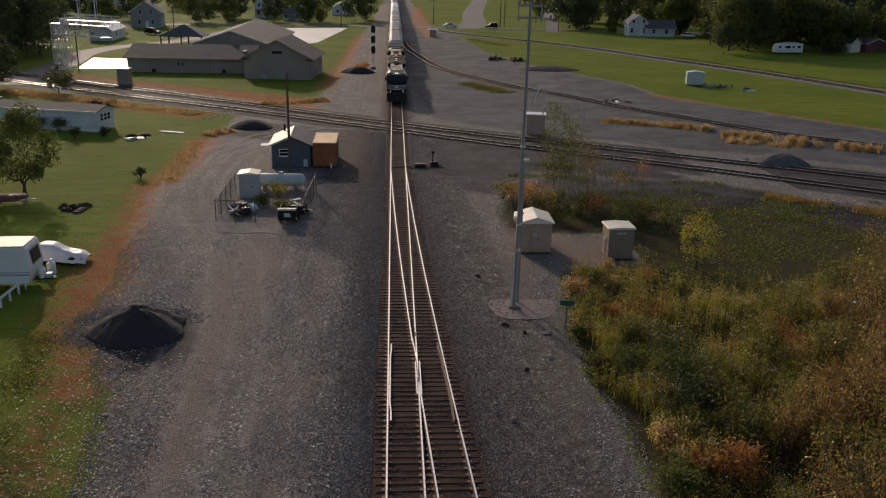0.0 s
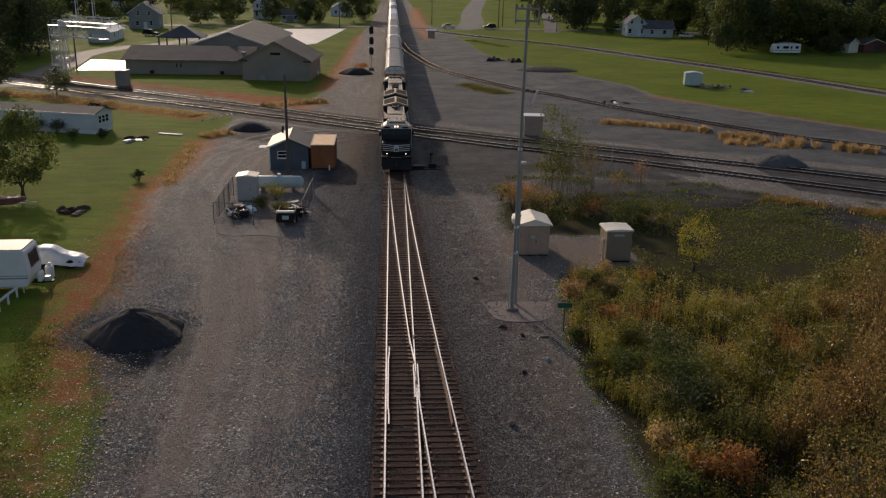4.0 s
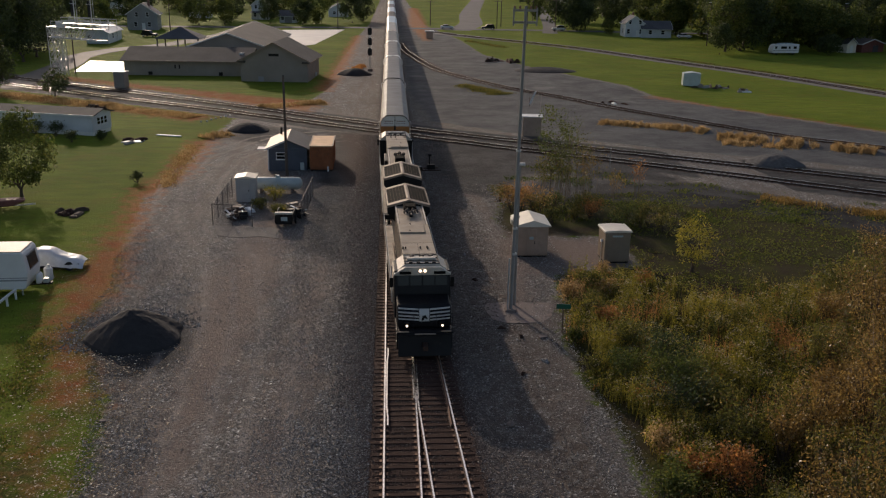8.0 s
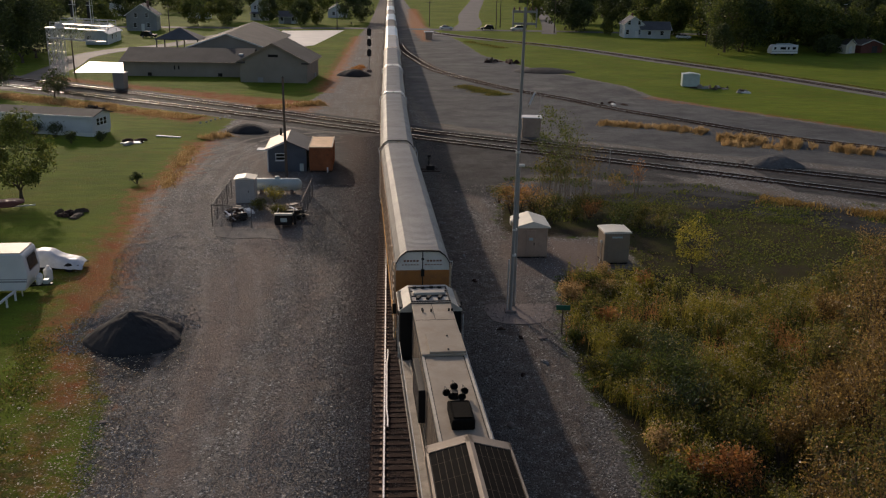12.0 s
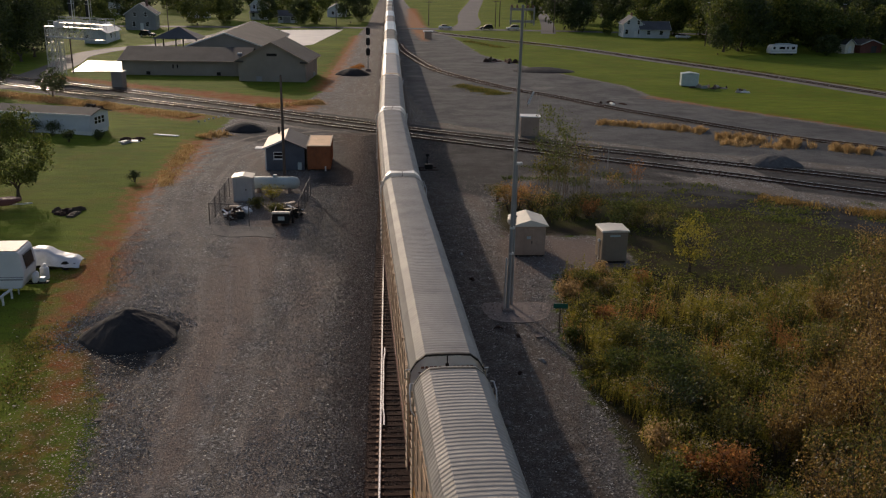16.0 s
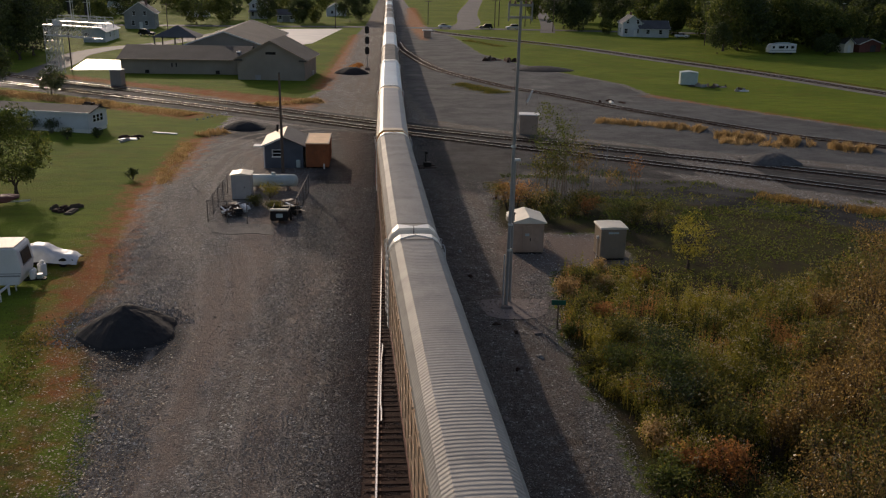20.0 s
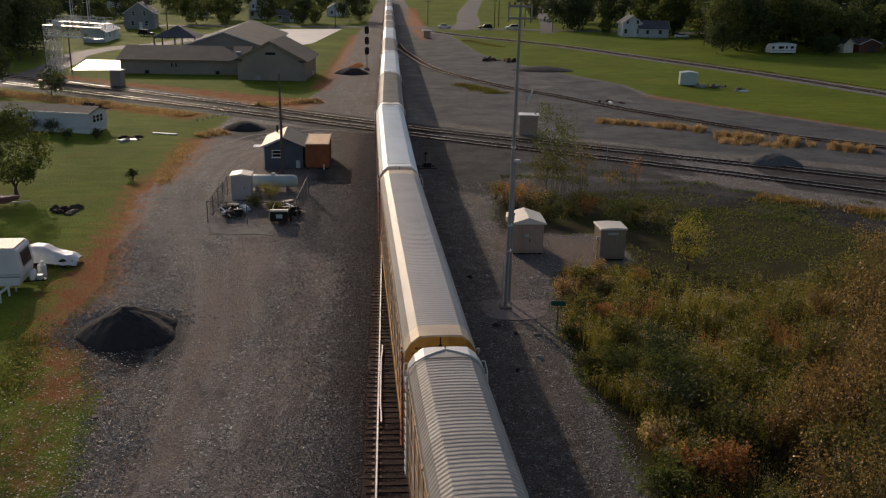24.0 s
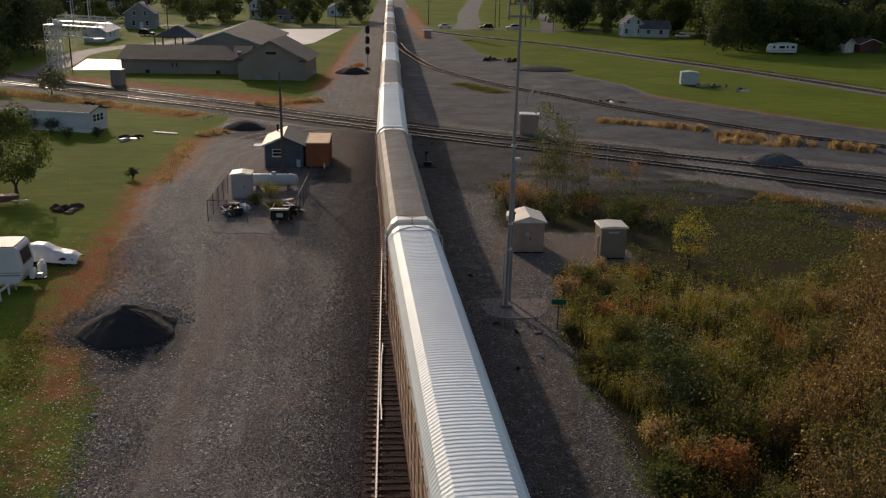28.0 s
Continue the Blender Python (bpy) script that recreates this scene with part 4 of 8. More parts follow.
        seam = Build().box(-0.025, 0.025, min(yd, yd + s * 0.02), max(yd, yd + s * 0.02), 1.3, 5.60)
        seam.box(-0.09, 0.09, min(yd, yd + s * 0.06), max(yd, yd + s * 0.06), split - 0.35, split + 0.05)
        for z in (1.6, 2.6, 4.3, 5.2):
            seam.box(-0.07, 0.07, min(yd, yd + s * 0.045), max(yd, yd + s * 0.045), z, z + 0.1)
        part("door_seam", seam, [M["black_steel"]], car, "dark locking bar")
        for x in (-0.62, 0.62):
            bars = Build()
            for k in range(5):
                bars.box(x - 0.4 + 0.17 * k, x - 0.28 + 0.17 * k, min(yd, yd + s * 0.03), max(yd, yd + s * 0.03), 5.1, 5.19)
            for k in range(6):
                bars.box(x - 0.5 + 0.16 * k, x - 0.4 + 0.16 * k, min(yd, yd + s * 0.03), max(yd, yd + s * 0.03), 4.9, 4.95)
            part("text_bar", bars, [M["car_brown"]], car, "plain bars of faded lettering")["kind"] = "stuff"
        for x in (-1, 1):
            ring = Build()
            yy = s * (h - 0.35)
            ring.tube([(x * 1.48, yy - s * 0.5, 4.3), (x * 1.60, yy - s * 0.4, 4.45), (x * 1.63, yy, 4.95), (x * 1.58, yy + s * 0.35, 5.15), (x * 1.45, yy + s * 0.38, 5.15)], 0.026, 6)
            part("grab_rail", ring, [M["car_white"]], car)
            lad = Build()
            for k in range(12):
                z = 0.7 + k * 0.36
                lad.box(x * 1.54 - 0.04, x * 1.54 + 0.04, min(s * (h - 0.75), s * (h - 0.2)), max(s * (h - 0.75), s * (h - 0.2)), z, z + 0.035)
            for yl in (h - 0.75, h - 0.2):
                lad.box(x * 1.52 - 0.03, x * 1.52 + 0.03, s * yl - 0.02, s * yl + 0.02, 0.6, 4.95)
            part("ladder", lad, [M[ladder]], car)
    for x in (-1, 1):
        w = Build()
        w.box(min(x * 1.40, x * 1.44), max(x * 1.40, x * 1.44), -h + 0.17, h - 0.17, 1.0, 4.85)
        part("side_wall", w, [side], car, "perforated steel side screens")
        p = Build()
        n = 19
        for k in range(n):
            yy = -h + 0.4 + (CAR_L - 0.8) * k / (n - 1)
            p.box(min(x * 1.44, x * 1.475), max(x * 1.44, x * 1.475), yy - 0.07, yy + 0.07, 0.9, 4.9)
        for z in (1.9, 2.95, 4.0):
            p.box(min(x * 1.44, x * 1.465), max(x * 1.44, x * 1.465), -h + 0.2, h - 0.2, z - 0.04, z + 0.04)
        part("side_frame", p, [side], car)
        sill = Build().box(min(x * 1.3, x * 1.5), max(x * 1.3, x * 1.5), -h + 0.1, h - 0.1, 0.75, 1.05)
        part("side_sill", sill, [M["car_yellow"] if end_low is not M["car_brown"] else M["car_brown"]], car)
        gut = Build()
        for k in range(11):
            yy = -h + 1.3 + (CAR_L - 2.6) * k / 10
            gut.box(min(x * 1.45, x * 1.53), max(x * 1.45, x * 1.53), yy - 0.16, yy + 0.16, 4.68, 4.79)
        gut.box(min(x * 1.45, x * 1.50), max(x * 1.45, x * 1.50), -h + 0.4, h - 0.4, 4.70, 4.76)
        part("roof_rail", gut, [side], car)
    part("floor", Build().box(-1.39, 1.39, -h + 0.2, h - 0.2, 0.85, 1.1), [M["black_steel"]], car)
    part("center_sill", Build().box(-0.3, 0.3, -h - 0.3, h + 0.3, 0.55, 0.9), [M["black_steel"]], car)
    for s in (-1, 1):
        part("coupler", Build().box(-0.12, 0.12, min(s * h, s * (h + 0.62)), max(s * h, s * (h + 0.62)), 0.75, 1.02), [M["rail_side"]], car)
        bogie(car, s * (h - 4.2), 2, 0.42)
    return car


def bogie(veh, y, axles, r, spread=1.75):
    """A truck: side frames, bolster and wheel sets."""
    z = 0.17 + r
    f = Build()
    ln = spread * (axles - 1) / 2
    for x in (-1, 1):
        f.box(x * 1.05 - 0.08, x * 1.05 + 0.08, y - ln - 0.35, y + ln + 0.35, z - 0.12, z + 0.16)
        f.box(x * 1.05 - 0.1, x * 1.05 + 0.1, y - 0.4, y + 0.4, z - 0.3, z + 0.02)
    f.box(-1.05, 1.05, y - 0.2, y + 0.2, z - 0.1, z + 0.2)
    tr = part("bogie", f, [M["black_steel"]], veh)
    for k in range(axles):
        yy = y - ln + k * spread
        w = Build()
        for x in (-1, 1):
            w.lathe([(0.02, x * 0.68), (r * 0.98, x * 0.68), (r + 0.025, x * 0.70), (r, x * 0.735), (r - 0.02, x * 0.82), (r * 0.6, x * 0.80), (0.02, x * 0.80)], 18, 0, (0, yy, z), "x")
        w.cyl((-0.7, yy, z), (0.7, yy, z), 0.085, None, 8)
        part("wheelset", w, [M["rail_side"]], tr)


def locomotive(label, stations):
    """A six-axle diesel with a wide cab; u runs back from its front coupler, which is at y = -11.4.
    stations: where its bulkheads lie, against those of the basic type."""
    lo = thing("diesel_locomotive", 0, 0, 0, 0, label, "locomotive", "locomotives")
    basic = [p for p, _ in stations]
    own = [p for _, p in stations]

    def u(a):
        return float(np.interp(a, basic, own)) - 11.4
    blk, steel = [M["black_paint"]], [M["black_steel"]]
    part("frame", Build().box(-1.5, 1.5, u(0.9), u(21.9), 1.25, 1.62), blk, lo, "", 0.02)
    for x in (-1, 1):
        part("walkway", Build().box(min(x * 0.955, x * 1.58), max(x * 0.955, x * 1.58), u(6.4), u(21.6), 1.62, 1.655), [M["walkway"]], lo, "dusty steel walkway")
        part("kick_plate", Build().box(min(x * 1.55, x * 1.59), max(x * 1.55, x * 1.59), u(6.4), u(21.6), 1.655, 1.76), [M["walkway"]], lo)
        part("pipe", Build().tube([(x * 1.04, u(6.6), 1.74), (x * 1.04, u(12.4), 1.74), (x * 1.1, u(12.6), 1.74), (x * 1.1, u(17.0), 1.74)], 0.05, 6), [M["dusty_trim"]], lo)
        for k in range(11):
            a = 6.7 + k * 0.98
            part("hood_door", Build().box(min(x * 0.925, x * 0.95), max(x * 0.925, x * 0.95), u(a), u(a + 0.9), 1.85, 4.0), [M["hood_side"]], lo, "dusty black engine-room door")
    # nose and cab
    part("nose", Build().prism([(u(1.35), 1.62), (u(1.30), 2.35), (u(1.62), 2.82), (u(3.1), 2.98), (u(3.1), 1.62)], "x", -1.44, 1.44), blk, lo, "black wide short hood", 0.07)
    cabp = [(u(2.95), 1.62), (u(2.95), 3.0), (u(3.35), 4.15), (u(3.2), 4.28), (u(5.9), 4.28), (u(5.9), 1.62)]
    part("cab", Build().prism(cabp, "x", -1.53, 1.53), blk, lo, "black wide cab", 0.04)
    roofp = [(-1.56, 4.12), (-0.98, 4.56), (0.98, 4.56), (1.56, 4.12), (1.56, 4.05), (-1.56, 4.05)]
    part("cab_roof", Build().prism(roofp, "y", u(3.45), u(6.0)), [M["cab_top"]], lo, "dusty chamfered cab roof")
    brow = Build().prism([(-1.56, 4.05), (-1.56, 4.12), (-0.98, 4.5), (0.98, 4.5), (1.56, 4.12), (1.56, 4.05)], "y", u(3.0), u(3.46))
    part("brow", brow, [M["cab_top"]], lo, "dusty roof edge over the windshield", 0.02)
    for k, (x, y) in enumerate(((-0.62, 3.8), (-0.2, 3.75), (0.25, 3.8), (0.66, 3.78), (-0.5, 4.7), (0.1, 4.75), (0.6, 4.65))):
        part("roof_fitting", Build().box(x - 0.10, x + 0.10, u(y) - 0.07, u(y) + 0.07, 4.56, 4.66), steel, lo, "", 0.015)
    for a in (3.62, 4.25, 5.05, 5.85):
        part("roof_band", Build().box(-0.98, 0.98, u(a), u(a + 0.09), 4.56, 4.6), steel, lo)
    for x in (-0.97, 0.9):
        part("roof_band", Build().box(x, x + 0.07, u(3.62), u(5.94), 4.56, 4.61), steel, lo)
    part("cooling_unit", Build().box(-0.8, 0.8, u(4.45), u(4.95), 4.56, 4.70), [M["cab_top"]], lo, "dusty roof cooling unit", 0.03)
    for x in (-0.52, 0.05, 0.55):
        part("roof_fitting", Build().prism([(x - 0.14, u(5.25)), (x + 0.04, u(5.2)), (x + 0.16, u(5.6)), (x + 0.02, u(5.68))], "z", 4.56, 4.68), steel, lo)
    for x0, x1 in ((-1.36, -0.72), (-0.66, -0.04), (0.04, 0.66), (0.72, 1.36)):
        w = Build()
        w.face([(x0, u(3.10) - 0.03, 3.46), (x1, u(3.10) - 0.03, 3.46), (x1, u(3.28) - 0.03, 3.98), (x0, u(3.28) - 0.03, 3.98)])
        w.face([(x0, u(3.10), 3.46), (x1, u(3.10), 3.46), (x1, u(3.28), 3.98), (x0, u(3.28), 3.98)])
        part("windshield", w, [M["dark_glass"]], lo)
    for x in (-1, 1):
        part("side_window", Build().box(min(x * 1.53, x * 1.55), max(x * 1.53, x * 1.55), u(3.9), u(5.2), 3.1, 3.85), [M["dark_glass"]], lo)
        part("mirror", Build().box(min(x * 1.58, x * 1.78), max(x * 1.58, x * 1.78), u(3.7), u(3.76), 3.2, 3.75), steel, lo)
    for x in (-0.13, 0.13):
        hl = Build().cyl((x, u(3.02), 4.32), (x, u(2.95), 4.30), 0.075, 0.08, 14)
        part("headlight", hl, [M["lamp_white"]], lo, "lit white headlight")
    for x in (-0.95, 0.95):
        dl = Build().cyl((x, u(1.0), 1.86), (x, u(0.95), 1.86), 0.055, 0.06, 12)
        part("ditch_light", dl, [M["lamp_white"]], lo, "lit white ditch light")
        part("light_case", Build().box(x - 0.14, x + 0.14, u(1.02), u(1.25), 1.7, 2.02), steel, lo, "", 0.02)
    for x0, x1 in ((-1.25, -0.62), (0.62, 1.25)):
        part("number_board", Build().box(x0, x1, u(3.0) - 0.02, u(3.02), 4.12, 4.28), [M["stripe_white"]], lo).data.materials[0] = M["grille"]
    # nose stripes, as bars set proud of the paint
    for z in (2.62, 2.44, 2.26, 2.08):
        for s in (-1, 1):
            yb = u(1.305) - 0.012 if z < 2.36 else u(1.305 + (z - 2.35) * 0.6) - 0.015
            st = Build().prism([(s * 0.30, z - 0.05), (s * 1.0, z + 0.01), (s * 1.38, z + 0.05), (s * 1.38, z + 0.12), (s * 1.0, z + 0.085), (s * 0.30, z + 0.03)], "y", yb - 0.008, yb + 0.05)
            part("stripe", st, [M["stripe_white"]], lo)
    em = Build().box(-0.27, 0.27, u(1.27), u(1.30), 2.0, 2.36)
    em.prism([(u(1.27), 2.36), (u(1.30), 2.36), (u(1.46), 2.66), (u(1.43), 2.66)], "x", -0.27, 0.27)
    part("emblem_panel", em, [M["stripe_white"]], lo)
    ms = Build().prism([(-0.16, 2.05), (-0.05, 2.05), (0.02, 2.2), (0.12, 2.12), (0.17, 2.17), (0.06, 2.36), (-0.1, 2.3)], "y", u(1.255), u(1.27))
    part("emblem", ms, steel, lo, "plain dark emblem shape")
    part("platform", Build().box(-1.5, 1.5, u(0.7), u(1.3), 1.45, 1.6), blk, lo, "", 0.02)
    part("anticlimber", Build().box(-1.3, 1.3, u(0.6), u(0.72), 1.42, 1.52), blk, lo, "", 0.02)
    part("step_edge", Build().box(-0.55, 0.55, u(0.5), u(0.62), 1.52, 1.56), [M["dusty_trim"]], lo)
    for x in (-1, 1):
        part("step_edge", Build().box(min(x * 0.85, x * 1.4), max(x * 0.85, x * 1.4), u(0.68), u(0.74), 1.6, 1.65), [M["dusty_trim"]], lo)
    part("pilot", Build().prism([(u(0.75), 1.45), (u(0.62), 0.9), (u(0.45), 0.32), (u(0.6), 0.3), (u(0.9), 0.9), (u(0.95), 1.45)], "x", -1.42, 1.42), blk, lo, "black snow plow")
    for s in (u(0.0), u(22.8)):
        a, b2 = sorted((s, s + (0.95 if s < 0 else -0.95)))
        part("coupler", Build().box(-0.13, 0.13, a, b2, 0.78, 1.04), [M["rail_side"]], lo, "", 0.02)
    # long hood
    part("hood", Build().box(-0.93, 0.93, u(5.9), u(17.6), 1.62, 4.40), blk, lo, "black long hood", 0.03)
    part("hood_roof", Build().box(-0.96, 0.96, u(6.02), u(12.6), 4.40, 4.53), [M["loco_roof"]], lo, "dusty hood roof", 0.03)
    for a, b2, z in ((6.02, 6.14, 4.57), (8.35, 8.37, 4.536)):
        part("roof_seam", Build().box(-0.97, 0.97, u(a), u(b2), 4.53, z), steel, lo)
    part("roof_seam", Build().box(-0.012, 0.012, u(6.2), u(8.3), 4.53, 4.537), steel, lo)
    part("roof_hatch", Build().box(-0.95, 0.62, u(10.2), u(12.55), 4.53, 4.62), [M["loco_roof"]], lo, "dusty raised roof hatch", 0.02)
    for x, a in ((-0.9, 7.2), (-0.75, 7.2), (0.1, 7.25), (0.5, 7.3), (0.52, 7.1), (-0.3, 10.6), (-0.2, 12.3)):
        part("lifting_lug", Build().box(x - 0.04, x + 0.04, u(a) - 0.04, u(a) + 0.04, 4.53, 4.66), steel, lo)
    part("engine_roof", Build().prism([(-0.95, 4.2), (-0.8, 4.42), (0.8, 4.42), (0.95, 4.2)], "y", u(12.6), u(17.6)), [M["loco_roof"]], lo, "dusty engine hood roof", 0.02)
    st = Build().box(-0.42, 0.42, u(14.6), u(16.1), 4.42, 4.82).box(-0.34, 0.34, u(14.75), u(15.95), 4.82, 4.85)
    part("exhaust_housing", st, [M["grille"]], lo, "black exhaust housing", 0.05)
    hn = Build()
    for x, y in ((-0.25, 13.9), (0.0, 13.75), (0.25, 13.95), (0.12, 14.15), (-0.14, 14.2)):
        hn.lathe([(0.03, -0.3), (0.07, 0.0), (0.15, 0.18), (0.16, 0.22)], 10, 0, (x * 1.4, u(y), 4.72), "y")
    hn.box(-0.1, 0.1, u(13.9), u(14.1), 4.42, 4.7)
    part("horn", hn, steel, lo)
    # Black box that stands out from one side of the hood.
    part("equipment_blower", Build().box(0.93, 1.22, u(10.8), u(13.2), 2.2, 3.7), blk, lo, "black box beside the long hood", 0.03)
    for x in (-0.9, 0.9):
        part("roof_edge", Build().box(x - 0.05, x + 0.05, u(12.6), u(17.0), 4.3, 4.46), [M["cab_top"]], lo, "pale worn roof edge")
    # radiator section with its wide winged roof
    part("radiator_body", Build().box(-0.95, 0.95, u(17.4), u(21.5), 1.62, 3.7), blk, lo, "", 0.03)
    part("radiator_side", Build().prism([(-0.95, 3.3), (-1.46, 3.95), (-1.46, 4.42), (0, 4.82), (1.46, 4.42), (1.46, 3.95), (0.95, 3.3)], "y", u(17.05), u(21.75)), blk, lo, "flared black radiator housing")
    for s in (-1, 1):
        def rp(x, y, up=0.0):
            return (s * x, u(y), 4.83 - 0.4 * x / 1.46 + up)
        g = Build()
        g.face([rp(0.10, 17.3, 0.02), rp(1.36, 17.3, 0.02), rp(1.36, 21.45, 0.02), rp(0.10, 21.45, 0.02)])
        part("radiator_grille", g, [M["grille"]], lo, "black radiator screen")
        fr = Build()
        for xa, xb, ya, yb in ((0.0, 1.48, 17.0, 17.5), (0.0, 1.48, 21.34, 21.8), (1.40, 1.48, 17.0, 21.8), (0.0, 0.13, 17.0, 21.8)):
            q = [rp(xa, ya, 0.05), rp(xb, ya, 0.05), rp(xb, yb, 0.05), rp(xa, yb, 0.05)]
            fr.face(q)
            fr.face([(p[0], p[1], p[2] - 0.05) for p in q])
            for a2, b3 in ((0, 1), (1, 2), (2, 3), (3, 0)):
                fr.face([q[a2], q[b3], (q[b3][0], q[b3][1], q[b3][2] - 0.16), (q[a2][0], q[a2][1], q[a2][2] - 0.16)])
        part("radiator_frame", fr, [M["dusty_trim"]], lo, "dusty light frame round the screens")
        bars = Build()
        for k in range(1, 6):
            x = 0.1 + 1.26 * k / 6
            bars.face([rp(x - 0.008, 17.3, 0.035), rp(x + 0.008, 17.3, 0.035), rp(x + 0.008, 21.45, 0.035), rp(x - 0.008, 21.45, 0.035)])
        for k in range(1, 4):
            y = 17.3 + 4.15 * k / 4
            bars.face([rp(0.1, y - 0.006, 0.032), rp(1.36, y - 0.006, 0.032), rp(1.36, y + 0.006, 0.032), rp(0.1, y + 0.006, 0.032)])
        part("grille_bar", bars, [M["bar_dark"]], lo)["kind"] = "stuff"
    part("rear_hood", Build().box(-0.9, 0.9, u(21.5), u(21.95), 1.62, 3.75), blk, lo, "", 0.03)
    part("rear_lamp", Build().cyl((0, u(21.95), 3.55), (0, u(22.02), 3.55), 0.1, None, 10).cyl((0, u(21.95), 3.3), (0, u(22.02), 3.3), 0.1, None, 10), [M["stripe_white"]], lo)
    for x in (-0.52, 0.52):
        tx = bpy.data.curves.new("road_number", "FONT")
        tx.body = "9292"
        tx.size = 0.34
        tx.align_x = "CENTER"
        tx.extrude = 0.004
        tmp = bpy.data.objects.new("tmp", tx)
        me = bpy.data.meshes.new_from_object(tmp)
        bpy.data.objects.remove(tmp)
        me.materials.append(M["stripe_white"])
        part("road_number", me, None, lo, "white road number", at=pose(x, u(22.03), 3.2, 90, 0, 180))
    # handrails
    for x in (-1, 1):
        pts = [(x * 1.56, u(a), 2.62) for a in (6.3, 9, 12, 15, 18, 21.5)]
        part("handrail", Build().tube(pts, 0.022, 5), [M["stripe_white"]], lo, "worn white handrail")
        for a in (6.3, 8.2, 10.1, 12, 13.9, 15.8, 17.7, 19.6, 21.5):
            part("stanchion", Build().cyl((x * 1.56, u(a), 1.6), (x * 1.56, u(a), 2.62), 0.02, None, 5), [M["stripe_white"]], lo)
        part("front_handrail", Build().tube([(x * 1.45, u(0.8), 1.6), (x * 1.45, u(0.8), 2.6), (x * 0.6, u(0.75), 2.55), (x * 0.6, u(0.75), 1.6)], 0.012, 5), [M["black_steel"]], lo)
        part("step_well", Build().box(min(x * 1.15, x * 1.5), max(x * 1.15, x * 1.5), u(1.0), u(1.9), 0.5, 1.25), steel, lo)
        part("cab_handrail", Build().tube([(x * 1.6, u(6.05), 1.7), (x * 1.6, u(6.05), 3.9)], 0.025, 5), [M["stripe_white"]], lo)
    part("fuel_tank", Build().prism([(-1.35, 1.2), (-1.3, 0.7), (-0.9, 0.45), (0.9, 0.45), (1.3, 0.7), (1.35, 1.2)], "y", u(8.6), u(14.2)), blk, lo, "", 0.03)
    for a in (4.4, 18.4):
        bogie(lo, u(a), 3, 0.5, 2.0)
    return lo


def along(y):
    """The track's centre at a way y down the line."""
    return bend(y) if y < 89 else 0.0


def ride(front, length):
    """Rows that carry a vehicle down the line, front being its foremost place at 0 s."""
    rows = []
    for k in range(57):
        t = k * 0.5
        yc = front - speed_way(t) + length / 2
        ya, yb = yc - length * 0.34, yc + length * 0.34
        xa, xb = along(ya), along(yb)
        rows.append((t, pose((xa + xb) / 2, yc, 0, 0, 0, math.degrees(math.atan2(xa - xb, yb - ya)))))
    return rows


def turned(rows):
    return [(t, m @ pose(0, 0, 0, 0, 0, 180)) for t, m in rows]


LOCO_FRONT = 133.6
loco_a = locomotive("black diesel locomotive with white nose stripes and dusty roof",
                    [(0, 0), (1.3, 1.2), (3.0, 2.75), (5.9, 4.78), (8.35, 7.17), (10.2, 9.12), (12.6, 11.15), (13.9, 13.25), (14.6, 14.2), (16.1, 15.45), (17.0, 16.0), (21.8, 21.05), (22.8, 22.4)])
loco_b = locomotive("second black diesel locomotive, coupled back to back, dusty roof",
                    [(0, 0), (1.3, 0.5), (3.0, 1.55), (5.9, 4.1), (8.35, 6.4), (10.2, 8.2), (12.6, 10.25), (13.9, 13.9), (14.6, 15.0), (16.1, 16.6), (17.0, 17.65), (21.8, 22.3), (22.8, 23.9)])
RIDES = [(loco_a, ride(LOCO_FRONT, 22.8)), (loco_b, turned(ride(LOCO_FRONT + 23.6, 22.8)))]
CROWN = ("crown", "crown")
KINDS = {
    "first": autorack(M["roof_grey"], M["rack_side"], M["roof_grey"], M["car_white"], M["car_orange"], "grey-roofed car-carrier wagon with white and orange end doors", 4.62, "pale_tan"),
    "plain": autorack(M["roof_grey"], M["rack_side"], M["roof_grey"], M["car_white"], M["car_brown"], "car-carrier wagon with grey corrugated roof and pale end doors", 3.3, "pale_tan"),
    "grey": autorack(M["roof_grey"], M["rack_side"], M["cap_white"], M["car_white"], M["car_brown"], "car-carrier wagon with grey corrugated roof and white door caps", 3.3, "car_white", CROWN, M["roof_grey"]),
    "brown": autorack(M["roof_brown"], M["rack_side"], M["cap_white"], M["car_white"], M["car_brown"], "car-carrier wagon with dull brownish corrugated roof", 3.3, "car_white", CROWN, M["roof_brown"]),
    "bright": autorack(M["roof_bright"], M["rack_side"], M["roof_bright"], M["car_white"], M["car_brown"], "car-carrier wagon with bright galvanised roof", 3.3, "car_red", CROWN),
    "yellow": autorack(M["roof_pale"], M["rack_side"], M["pale_tan"], M["car_yellow"], M["car_yellow"], "car-carrier wagon with yellow end doors and pale grey roof", 3.3, "car_red", ("strip", "strip")),
}
ORDER = ["first", "plain", "grey", "grey", "yellow", "bright", "brown", "bright", "grey", "bright", "grey", "brown", "grey", "bright", "grey", "grey", "yellow", "bright", "grey", "brown"]
made = set()
for i, kind in enumerate(ORDER):
    src = KINDS[kind]
    ob = src if kind not in made else copy_thing(src, pose(0, 0, 0))
    made.add(kind)
    RIDES.append((ob, ride(180.27 + CAR_STEP * i, CAR_L)))


# ---- buildings ----
def slab_roof(b, prof, y0, y1, th=0.14):
    """Sloping roof sheets with a thickness over an outline (x, z) from eave to eave."""
    low = [(x, z - th) for x, z in prof]
    b.prism(prof + low[::-1], "y", y0, y1)


